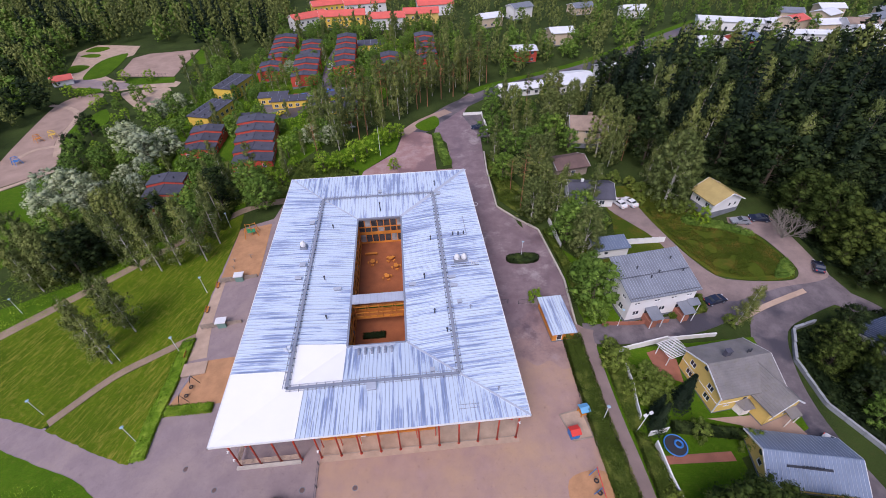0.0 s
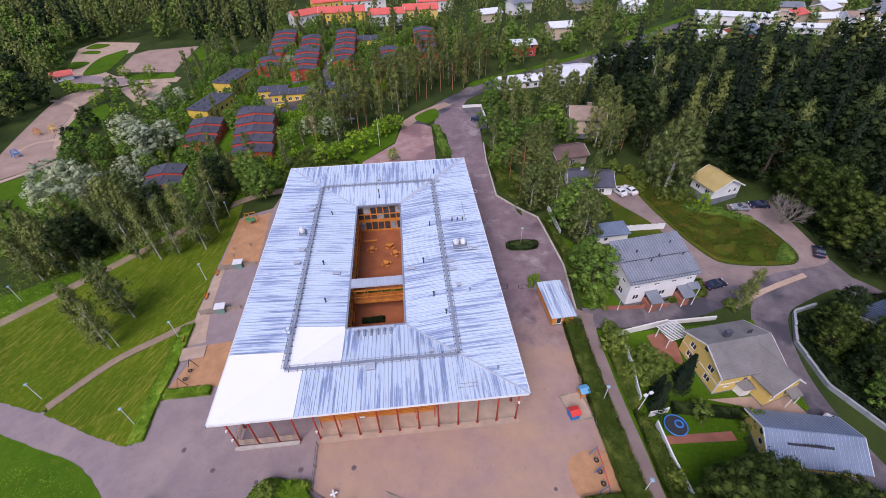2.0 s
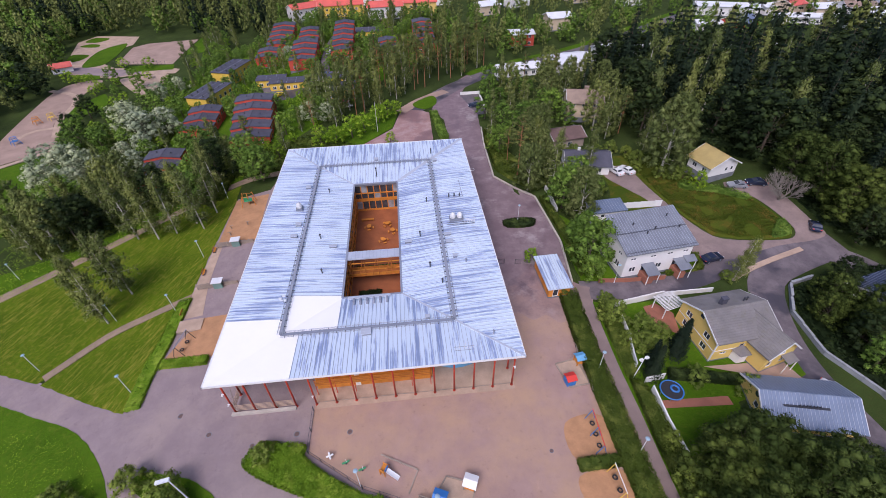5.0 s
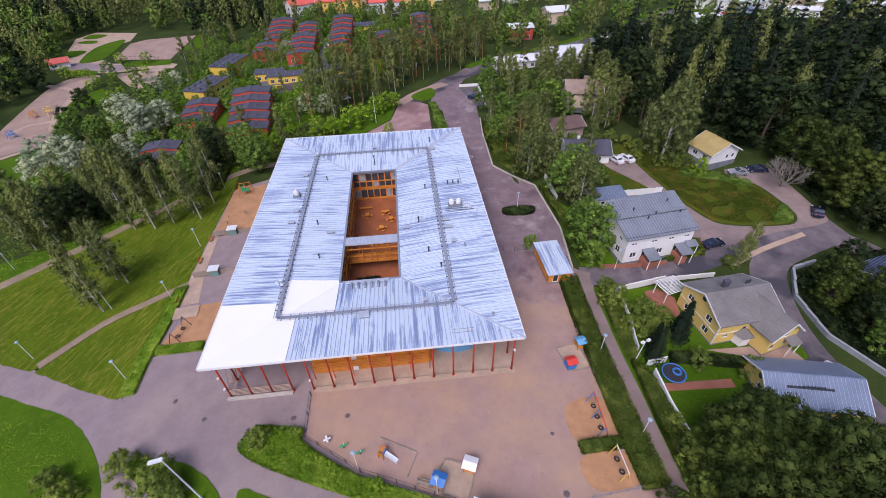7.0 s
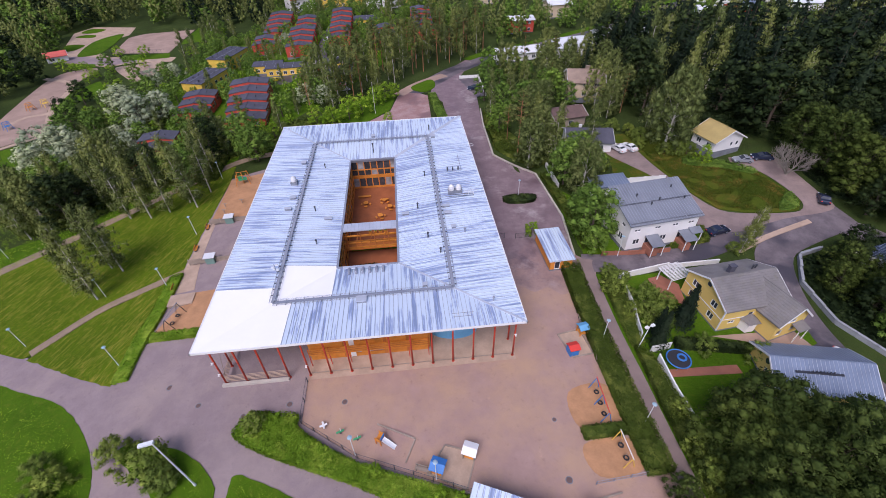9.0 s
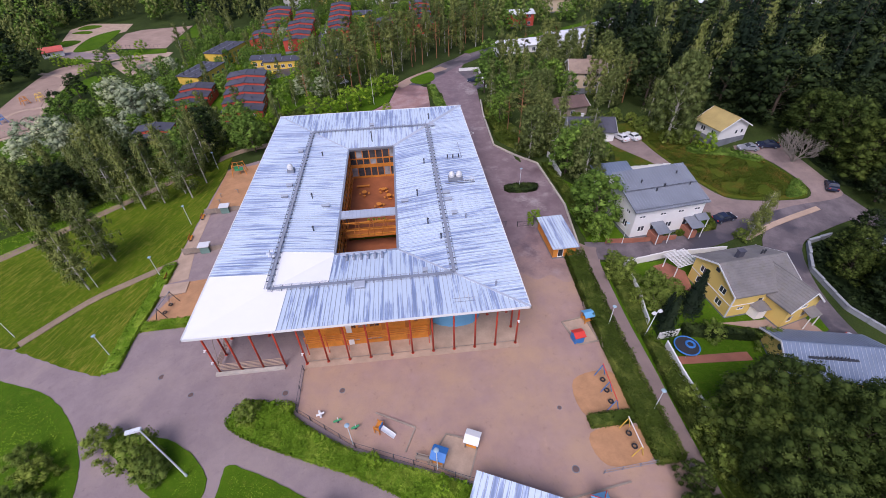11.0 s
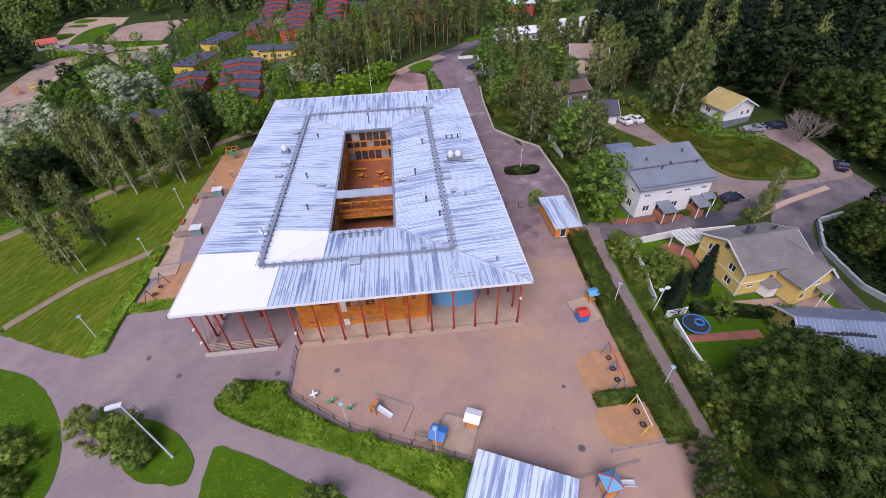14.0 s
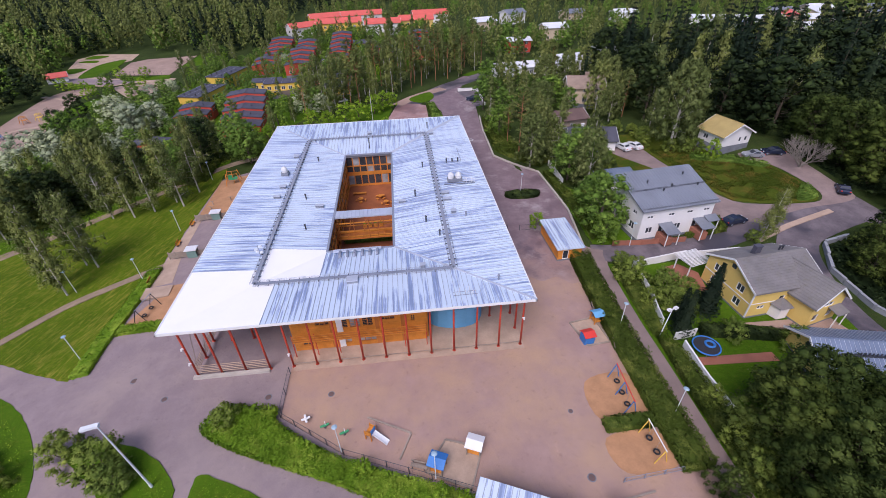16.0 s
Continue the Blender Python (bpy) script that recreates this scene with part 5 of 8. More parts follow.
def panel_fence(name, label, line, height, material, group, step=2.0, thick=0.1, gap=0.0, post_mat=None):
    """A fence along a line: a post at each step, and a panel between."""
    for (x0, y0), (x1, y1) in zip(line, line[1:]):
        L = math.hypot(x1 - x0, y1 - y0)
        n = max(1, int(round(L / step)))
        f = thing(name, label, "fence", group, at=pose(x0, y0, terrain(x0, y0), 0, 0, math.degrees(math.atan2(y1 - y0, x1 - x0))))
        for k in range(n):
            a, b = L * k / n, L * (k + 1) / n
            z = terrain(x0 + (x1 - x0) * (k + 0.5) / n, y0 + (y1 - y0) * (k + 0.5) / n) - terrain(x0, y0)
            bm = BM()
            box(bm, a + 0.09, b - 0.09, -thick / 2, thick / 2, z + gap - 0.1, z + height)
            box(bm, a + 0.09, b - 0.09, -thick / 2 - 0.03, thick / 2 + 0.03, z + height, z + height + 0.06)
            part("fence_panel", bm, material, f)
            bm = BM()
            box(bm, a - 0.08, a + 0.08, -0.09, 0.09, z - 0.3, z + height + 0.14)
            part("fence_post", bm, post_mat or material, f)


panel_fence("garden_wall", "white rendered garden wall with posts", [(34.6, 43.7), (44.2, 45.1)], 1.3, "white_wall", "garden walls", 2.4, 0.18)
panel_fence("garden_wall", "white rendered garden wall with posts", [(44.2, 45.1), (53.5, 45.0)], 0.9, "white_wall", "garden walls", 2.4, 0.18)
panel_fence("garden_fence", "weathered white board fence along the footpath", [(34.4, 40.6), (34.0, 36.6), (33.2, 33.6), (32.7, 31.0)], 1.4, "white_paint", "garden fences", 2.0, 0.08)
panel_fence("garden_fence", "weathered white board fence along the footpath", [(33.3, 27.0), (33.0, 22.0), (33.2, 17.0)], 1.5, "white_paint", "garden fences", 2.4, 0.16)
panel_fence("garden_fence", "weathered white board fence along the footpath", [(33.0, 28.5), (36.2, 28.9)], 1.4, "white_paint", "garden fences", 1.6, 0.1)
panel_fence("retaining_wall", "long grey concrete retaining wall beside the lane", [(73.0, 45.6), (68.1, 44.6), (64.2, 38.6), (63.4, 30.3), (66.4, 22.7), (66, 8)], 0.8, "wall_grey", "retaining walls", 3.0, 0.4)
panel_fence("white_fence", "white panelled fence by the outbuilding", [(46.5, 70.8), (55.7, 69.8)], 1.5, "white_paint", "garden fences", 1.6, 0.08)
panel_fence("timber_fence", "reddish-brown low timber garden fence", [(34.0, 49.9), (38.7, 49.3), (46.5, 48.9)], 1.0, "red_brick_paving", "timber fences", 2.0, 0.06)
panel_fence("white_gate", "white slatted gate fence under the trees", [(32.9, 82.5), (32.8, 72.2)], 1.5, "white_paint", "garden fences", 2.0, 0.08)
panel_fence("kerb_wall", "low pale concrete kerb wall along the drive", [(29.1, 50.5), (30.6, 62.5), (29.7, 80), (25.7, 85.2), (21.8, 91), (22.5, 110), (23.6, 121)], 0.35, "concrete", "kerb walls", 3.0, 0.3)
panel_fence("parking_wall", "low pale wall round the parking bay", [(20.9, 149.4), (27.6, 149.4), (27.2, 131)], 0.9, "white_wall", "kerb walls", 3.0, 0.3)
drape("median", band(open_round([(58.5, 47.2), (66, 50.0), (76, 52.6)]), 1.0), 0.22, "sand_pale", "narrow stone-edged median between two lanes", "median")

SIMPLE[0] = False
ochre = gable_house("ochre_roof_house", "white house with an ochre roof and blue-grey plinth", pose(71.8, 79.33, 4.2, 0, 0, 13), 7.9, 6.4, 3.75, 5.8, "white_wall", "ochre_roof", [("W", 1.0, 2.3, 1.8, 2.9), ("W", 3.9, 5.2, 1.8, 2.9), ("S", 4.6, 5.4, 1.9, 2.9), ("S", 6.2, 7.0, 1.9, 2.9)], axis="y", base=1.25, over=0.55)
chimney(ochre, 0.4, 1.6, 4.8, 0.9, 0.8, "brown_roof")
dark = gable_house("dark_roof_house", "pale bungalow with a dark metal roof under birches", ground_pose(45.2, 89.8, -10), 10.5, 8.0, 2.9, 4.6, "white_wall", "dark_roof", row_windows(10.5, 8, 1), over=0.5)
chimney(dark, -2, 0.6, 4.4, 0.6, 0.9, "white_paint")
for k in range(3):
    roof_pipe(dark, 1.4 + k * 0.7, 0.8, 4.3, 0.6)
SIMPLE[0] = True
gable_house("brown_roof_house", "brown-roofed house half hidden by trees", ground_pose(44, 104, 10), 9, 7, 3.2, 4.6, "grey_timber", "brick_brown", row_windows(9, 8, 1))
bg = gable_house("beige_house", "beige two-storey house with a brown roof", pose(54.5, 119.5, 3.6, 0, 0, -12), 10, 9, 4.8, 7.0, "beige_wall", "brown_roof", row_windows(10.5, 10, 2))
chimney(bg, 0.5, 0.5, 7.0, 1.2, 0.9, "brown_roof")
gable_house("brick_house", "red brick house with a pale metal roof", ground_pose(56, 204, 0), 10, 9, 5.2, 6.0, "red_row", "white_sheet", row_windows(10, 9, 2))
for x, y, lx, ly, h in ((66, 167, 15, 13, 3.6), (45, 164, 17, 5, 3.2), (83, 171, 9, 9, 4.5), (98, 170, 9, 8, 4), (146, 160, 9, 9, 5)):
    gable_house("white_roof_house", "low white building with a bright white metal roof", ground_pose(x, y, 8), lx, ly, h, h + 1.5, "white_wall", "white_sheet", row_windows(lx, ly, 1), group="white roofed buildings")
for x, y, lx, ly, h, rz in ((174, 236, 30, 12, 4.5, -22), (197, 233, 13, 8, 4, 10), (195, 213, 15, 7, 3.2, -12), (207, 209, 18, 7, 3.4, -12), (208, 185, 15, 9, 4, -10), (150, 208, 16, 7, 3.2, -10), (126, 168, 9, 8, 4.6, 10)):
    gable_house("far_building", "distant white block with a pale grey roof", ground_pose(x, y, rz), lx, ly, h, h + 1.0, "white_wall", "white_sheet", row_windows(lx, ly, 1, 4.0), group="far white buildings")
rng_town = random.Random(14)
for x, y, roof_mat in ((204, 228, "red_roof_tile"), (219, 224, "white_sheet"), (230, 216, "brown_roof"), (224, 203, "white_sheet"), (236, 200, "brown_roof"), (214, 244, "grey_sheet"), (232, 240, "white_sheet"), (248, 226, "grey_sheet"), (256, 208, "red_roof_tile"), (244, 252, "white_sheet"), (266, 236, "grey_sheet"), (280, 222, "white_sheet"), (79, 224, "white_sheet"), (52, 268, "white_sheet"), (72, 280, "grey_sheet"), (136, 268, "white_sheet"), (110, 282, "grey_sheet")):
    lx, ly, h = rng_town.uniform(11, 15), rng_town.uniform(8, 10), rng_town.uniform(4, 6.5)
    gable_house("town_house", "distant pale town house with a light metal roof", ground_pose(x, y, rng_town.uniform(-20, 25)), lx, ly, h, h + 1.6, rng_town.choice(("white_wall", "beige_wall", "white_wall")), roof_mat, row_windows(lx, ly, 1, 4.0), group="far town houses")
gable_house("red_cottage", "red house with a blue-grey metal roof", ground_pose(160, 203, 15), 11, 11, 4.5, 7, "red_row", "blue_sheet", row_windows(11, 11, 1))
gable_house("blue_roof_house", "house with a dark blue metal roof beyond the wall", ground_pose(81.5, 39.5, 12), 9, 7, 2.4, 3.6, "white_wall", "navy_sheet", row_windows(10, 8, 1), seams=0.6)


def terrace_row(x, y0, n, width, depth, wall, floors=1, rise=0.85, rz=0):
    """A row of stepped terrace houses that climbs away to the north, each with a low gable to the south."""
    for k in range(n):
        y = y0 + (k + 0.5) * depth
        h = 1.5 * floors + 1.3 + k * rise
        hs = gable_house("terrace_house", "red-walled terrace house with a dark felt roof" if wall == "red_row" else "yellow-walled terrace house with a dark felt roof", pose(x + rz * k, y, terrain(x, y), 0, 0, 3), width, depth - 0.06, h, h + 0.75, wall, "dark_roof",
                         [(s, a, a + 1.1, h - 1.8, h - 0.7) for s in "EW" for a in (0.9, 3.2) if a + 1.4 < depth - 0.5] + ([("S", a, a + 1.1, 1.0, 2.2) for a in (1.5, width - 3)] if k == 0 else []), over=0.12, axis="y", group="terrace houses")
        roof_pipe(hs, -width * 0.2, 0.4, h + 0.5, 0.6)
        roof_pipe(hs, width * 0.22, -0.6, h + 0.5, 0.5)


terrace_row(-47.5, 121.5, 5, 12, 5.4, "red_row", 1, rz=-0.7)
terrace_row(-69.8, 103.5, 3, 10, 5.4, "red_row", 1, rz=-0.5)
terrace_row(-69.5, 137, 3, 10.5, 5.4, "red_row", 1)
terrace_row(-58.6, 225, 5, 11, 5.8, "red_row", 2)
terrace_row(-60, 206, 2, 9.5, 6, "red_row", 2)
terrace_row(-41.4, 189.5, 4, 10.5, 5.4, "red_row", 2)
terrace_row(-43, 221, 3, 9.5, 5.8, "red_row", 2)
terrace_row(-25, 196.5, 6, 9, 5.8, "red_row", 2)
terrace_row(-5, 198, 2, 8, 6.5, "red_row", 2)
terrace_row(12, 201, 5, 9, 6.2, "red_row", 2)
for x, y, lx, ly in ((-73.3, 167.5, 8.4, 16.0), (-72.6, 196.2, 8.2, 17.0)):
    yr = mono_house("yellow_terrace", "yellow two-storey terrace with a dark roof", ground_pose(x, y, -18), lx, ly, 5.4, 5.7, "yellow_row", "dark_roof", [("E", 1 + 3.1 * k, 2.4 + 3.1 * k, z, z + 1.3) for k in range(5) for z in (0.7, 2.9)] + [("S", 1.6, 2.8, 1, 2.2), ("S", 5.2, 6.4, 1, 2.2)], over=0.3, seams=3.0, group="yellow terraces")
    for k in range(5):
        for sx in (-2.4, 2.2):
            roof_pipe(yr, sx, -ly * 0.4 + k * ly * 0.2, 5.7, 0.6, 0.2)
for x, y, lx, ly in ((-22, 156, 9.5, 8), (-44, 170, 13, 5), (-24, 168, 9, 5), (-52, 178, 11, 5), (-16, 236, 16, 8), (-57, 160, 7, 4)):
    mono_house("yellow_annex", "low yellow outbuilding with a dark flat roof", ground_pose(x, y, 2), lx, ly, 3.0, 3.3, "yellow_row", "dark_roof", [("S", 1 + 2.6 * k, 2.4 + 2.6 * k, 0.8, 2.0) for k in range(int(lx / 2.8))], over=0.3, seams=3.0, group="yellow outbuildings", category="outbuilding")
for x, y, lx, ly, wm, rz in ((-54, 298, 22, 9, "white_wall", 35), (-32, 286, 26, 9, "yellow_row", 4), (-6, 276, 20, 9, "white_wall", 2), (14, 284, 20, 9, "yellow_wall", 0), (-20, 316, 26, 9, "white_wall", 10), (24, 306, 22, 9, "white_wall", 5), (-44, 324, 22, 9, "yellow_row", 20)):
    gable_house("red_roof_block", "pale apartment block with a bright red roof", ground_pose(x, y, rz), lx, ly, 6.5, 8.6, wm, "red_roof_tile", row_windows(lx, ly, 2, 3.4), group="red roofed blocks")
gable_house("park_kiosk", "small white park building with an orange roof", ground_pose(-158.5, 222, 30), 8, 4, 2.8, 4.2, "white_wall", "red_roof_tile", [("S", 2, 3, 1, 2)], category="kiosk")
SIMPLE[0] = False

# ---- trees ----
class Leaves:
    """Foliage in one mesh: small leaf sprays round twiggy clumps, shaded as part of the crown's rounded mass."""

    def __init__(self, seed=0):
        self.v, self.n, self.single = [], [], {}
        self.r = np.random.default_rng(seed)

    def tris(self, q, n):
        self.v.append(q.reshape(-1, 3))
        self.n.append(n.reshape(-1, 3))

    def sprays(self, p, size, out, droop=0.0, soft=0.95):
        """A slim triangle at each point p, about size long, facing roughly along out."""
        r, k = self.r, len(p)
        a = r.uniform(0, 2 * math.pi, k)
        u = np.stack([np.cos(a), np.sin(a), r.uniform(-0.5, 0.5, k) - 1.6 * droop], 1)
        u /= np.linalg.norm(u, axis=1)[:, None]
        w = r.uniform(-1, 1, (k, 3))
        w -= u * (w * u).sum(1)[:, None]
        w /= np.linalg.norm(w, axis=1)[:, None] + 1e-9
        size = np.broadcast_to(size, (k,))[:, None]
        slim = 0.65 if droop > 0.7 else 1.0
        q = np.stack([p - u * size * 0.55, p + u * size * 0.35 + w * size * slim * r.uniform(0.25, 0.45, (k, 1)), p + u * size * 0.45 - w * size * slim * r.uniform(0.2, 0.4, (k, 1))], 1)
        nf = np.cross(q[:, 1] - q[:, 0], q[:, 2] - q[:, 0])
        nf /= np.linalg.norm(nf, axis=1)[:, None] + 1e-9
        flip = (nf * out).sum(1) < 0
        q[flip] = q[flip][:, [0, 2, 1]]
        nf[flip] *= -1
        n = out * soft + nf * (1.15 - soft)
        n /= np.linalg.norm(n, axis=1)[:, None] + 1e-9
        self.tris(q, np.repeat(n[:, None], 3, 1))

    def spray(self, p, size, out, droop=0.0):
        self.single.setdefault(droop, []).append((*p, size, *out))

    def cloud(self, centre, radii, count, size, droop=0.0, shell=0.4, hub=None, core=0.6):
        """A clump: a small twiggy core with sprays on and round it."""
        c, rad, r = np.array(centre, float), np.array(radii, float), self.r
        d = r.normal(size=(count, 3))
        d[:, 2] += 0.25
        d /= np.linalg.norm(d, axis=1)[:, None]
        p = c + d * rad * (r.uniform(shell ** 3, 1, count) ** (1 / 3))[:, None]
        out = d * 0.7 + np.array((0, 0, 0.3))
        if hub is not None:
            h = p - np.array(hub, float)
            out = out + 0.7 * h / (np.linalg.norm(h, axis=1)[:, None] + 1e-6)
        out /= np.linalg.norm(out, axis=1)[:, None]
        self.sprays(p, size * r.uniform(0.6, 1.35, count), out, droop)
        if core:
            o = np.array([(1, 0, 0), (0, 1, 0), (-1, 0, 0), (0, -1, 0), (0, 0, 1), (0, 0, -1)], float) * r.uniform(0.75, 1.2, (6, 1))
            idx = np.array([(0, 1, 4), (1, 2, 4), (2, 3, 4), (3, 0, 4), (1, 0, 5), (2, 1, 5), (3, 2, 5), (0, 3, 5)])
            n = o / np.linalg.norm(o, axis=1)[:, None]
            self.tris((c + o * rad * core)[idx], n[idx])

    def arrays(self):
        for droop, rows in self.single.items():
            q = np.array(rows)
            self.sprays(q[:, :3], q[:, 3], q[:, 4:], droop)
        return np.concatenate(self.v), np.concatenate(self.n)

    def mesh(self, name, material):
        return leaf_sheet(name, *self.arrays(), material)


def leaf_sheet(name, V, N, material):
    me = bpy.data.meshes.new(name)
    me.from_pydata(V.tolist(), [], np.arange(len(V)).reshape(-1, 3).tolist())
    me.polygons.foreach_set("use_smooth", [True] * len(me.polygons))
    me.normals_split_custom_set_from_vertices(N.tolist())
    me.materials.append(M[material])
    return me


ROUND = {  # height, radius, clumps, sprays to a clump, spray length, lowest foliage
    "broad": (10.5, 4.2, 58, 62, 0.36, 0.2), "dark": (13.0, 4.8, 70, 62, 0.40, 0.16), "willow": (8.5, 4.4, 62, 70, 0.34, 0.12),
    "bright": (6.0, 2.6, 34, 60, 0.26, 0.16), "maple": (12.3, 5.3, 120, 110, 0.25, 0.18), "old_birch": (17.0, 4.6, 130, 96, 0.33, 0.12), "shrub": (3.2, 2.0, 42, 66, 0.20, 0.08)}


def tree_mesh(kind, rng, fine=True):
    """Wood and foliage of one tree, on its root point; the coarser build has fewer, larger sprays."""
    wood, leaf = BM(), Leaves(rng.randrange(10 ** 6))
    cut, grow = (1.0, 1.0) if fine else (0.55, 1.4)
    if kind == "birch":
        H = rng.uniform(13.5, 16)
        lean = Vector((rng.uniform(-0.5, 0.5), rng.uniform(-0.5, 0.5), 0))
        top = Vector((0, 0, H)) + lean
        tube(wood, (0, 0, -0.4), lean * 0.4 + Vector((0, 0, H * 0.5)), 0.17, 0.10, 7, cap=False)
        tube(wood, lean * 0.4 + Vector((0, 0, H * 0.5)), top, 0.10, 0.02, 6)
        for k in range(40):
            f = 0.14 + 0.85 * (k + rng.random()) / 40
            a = rng.uniform(0, 6.283)
            r = 3.3 * math.sin(min(1, (f - 0.02) / 0.4) * 1.57) * (1.05 - f) ** 0.6 * rng.uniform(0.4, 1.2)
            base = lean * f + Vector((0, 0, H * f))
            tip = base + Vector((math.cos(a) * r, math.sin(a) * r, rng.uniform(-0.1, 1.0)))
            if fine or k % 3 == 0:
                tube(wood, base, tip, 0.04, 0.012, 4, cap=False)
            for q in (0.55, 1.0):
                c = base.lerp(tip, q) - Vector((0, 0, 0.5))
                leaf.cloud(c, (0.75, 0.75, rng.uniform(0.9, 1.6)), max(9, int(46 * cut)), 0.34 * grow, 1.0, 0.2, (lean.x * f, lean.y * f, H * f - 1.5), 0.5 if q < 1 else 0.3)
    elif kind in ROUND:
        H, R, n, k_spray, size, lo = ROUND[kind]
        H, R = H * rng.uniform(0.92, 1.1), R * rng.uniform(0.92, 1.1)
        if kind == "shrub":
            for k in range(5):
                tube(wood, (0, 0, -0.2), (math.cos(k * 1.256) * 0.7, math.sin(k * 1.256) * 0.7, H * 0.6), 0.06, 0.02, 5, cap=False)
        else:
            tube(wood, (0, 0, -0.4), (0.1, 0, H * 0.45), 0.26 * R / 4, 0.16 * R / 4, 8, cap=False)
        lobes = [(rng.uniform(0, 6.283), rng.uniform(0.05, 0.2)) for _ in range(3)]
        if not fine:
            n = int(n * 0.62)
        for k in range(n):
            a, f = 2.4 * k + rng.uniform(-0.4, 0.4), (k + 0.5) / n
            prof = math.sqrt(max(0.05, 1 - ((f - 0.36) / 0.67) ** 2))
            bulge = 1 + sum(m * math.sin((j + 2) * a + p + 4 * f) for j, (p, m) in enumerate(lobes))
            r = R * prof * bulge * rng.uniform(0.55, 0.98)
            tip = Vector((math.cos(a) * r, math.sin(a) * r, H * (lo + (0.97 - lo) * f)))
            if k % (9 if kind == "old_birch" else 3) == 0 and kind != "shrub":
                base = Vector((0.1, 0, H * (0.15 + 0.4 * f)))
                tube(wood, base, base.lerp(tip, 0.6), 0.05, 0.02, 4, cap=False)
            s = R * rng.uniform(0.17, 0.3) * (1.0 if fine else 1.2) * (0.8 if kind in ("maple", "old_birch") else 1.0)
            leaf.cloud(tip, (s * 1.1, s * 1.1, s * (1.15 if kind == "old_birch" else 0.82)), max(10, int(k_spray * cut)), size * grow, 0.85 if kind == "old_birch" else 0.1, 0.45, (0, 0, H * 0.4), 0.6)
    elif kind == "spruce":
        H = rng.uniform(15, 19)
        tube(wood, (0, 0, -0.4), (0, 0, H), 0.24, 0.03, 7)
        tiers = 24 if fine else 15
        for k in range(tiers):
            f = (k + 0.3) / tiers
            z = H * (0.07 + 0.92 * f)
            r0 = 3.0 * (1 - f) ** 0.85 + 0.22
            n = int((7 + 7 * (1 - f)) * (1.0 if fine else 0.75))
            P, S, O = [], [], []
            for j in range(n):
                a = 6.283 * (j + rng.random() * 0.8) / n
                r = r0 * rng.uniform(0.65, 1.15)
                d, side = Vector((math.cos(a), math.sin(a), 0)), Vector((-math.sin(a), math.cos(a), 0))
                for q in (0.4, 0.72, 1.0):
                    p = d * r * q + Vector((0, 0, z - 0.36 * r * q + 0.1))
                    s = ((0.9 - 0.45 * q) * (0.35 + 0.65 * (1 - f)) + 0.22) * (1.0 if fine else 1.25)
                    for tw in (-0.5, 0.0, 0.5) if fine else (-0.35, 0.35):
                        P.append(p + side * s * tw + Vector((0, 0, rng.uniform(-0.12, 0.12))))
                        S.append(s * rng.uniform(0.7, 1.0))
                        O.append((d * 0.8 + Vector((0, 0, 0.55))).normalized())
            leaf.sprays(np.array([tuple(p) for p in P]), np.array(S), np.array([tuple(o) for o in O]), 0.25)
        leaf.cloud((0, 0, H * 0.3), (1.5, 1.5, H * 0.26), 20, 0.6, 0.3, 0.6, None, 0.9)
        leaf.cloud((0, 0, H * 0.62), (0.8, 0.8, H * 0.26), 14, 0.5, 0.3, 0.6, None, 0.9)
    elif kind == "pine":
        H = rng.uniform(14, 17)
        tube(wood, (0, 0, -0.4), (0.2, 0.1, H * 0.93), 0.2, 0.07, 7)
        for k in range(26):
            f = 0.5 + 0.5 * (k + rng.random()) / 26
            a, r = rng.uniform(0, 6.283), 2.2 * math.sin(min(1.0, (1.08 - f) / 0.38) * 1.57) * rng.uniform(0.4, 1.15)
            base, tip = Vector((0.2 * f, 0.1 * f, H * f * 0.95)), Vector((math.cos(a) * r, math.sin(a) * r, H * f + 0.3))
            tube(wood, base, tip, 0.05, 0.02, 4, cap=False)
            leaf.cloud(tip, (0.95, 0.95, 0.5), max(12, int(62 * cut)), 0.32 * grow, 0.0, 0.3, (0, 0, H * 0.7), 0.6)
    return wood, leaf


WOOD = {"birch": "birch_bark", "old_birch": "birch_bark", "broad": "bark", "dark": "bark", "willow": "bark", "bright": "bark", "maple": "bark", "shrub": "bark", "spruce": "bark", "pine": "pine_bark"}
LEAF = {"birch": "birch_leaf", "old_birch": "birch_leaf", "broad": "broad_leaf", "dark": "dark_leaf", "willow": "willow_leaf", "bright": "bright_leaf", "maple": "maple_leaf", "shrub": "shrub_leaf", "spruce": "spruce_leaf", "pine": "pine_leaf"}
NAME = {"birch": "birch_tree", "old_birch": "birch_tree", "broad": "deciduous_tree", "dark": "deciduous_tree", "willow": "willow_tree", "bright": "small_tree", "maple": "deciduous_tree", "shrub": "shrub", "spruce": "spruce_tree", "pine": "pine_tree"}
LABEL = {"old_birch": "large old birch with a wide drooping olive crown", "birch": "tall birch with drooping olive-green leaves and pale trunk", "broad": "round leafy green deciduous tree", "dark": "large dense dark green deciduous tree",
         "willow": "silvery grey-green willow with a billowing crown", "bright": "small bright green ornamental tree", "maple": "large bushy olive-green deciduous tree with many leaf clumps", "shrub": "dense rounded olive-green garden shrub", "spruce": "dark green conical spruce with drooping boughs", "pine": "slender pine with an orange-brown trunk and high crown"}
PROTO = {}
rng_tree = random.Random(11)
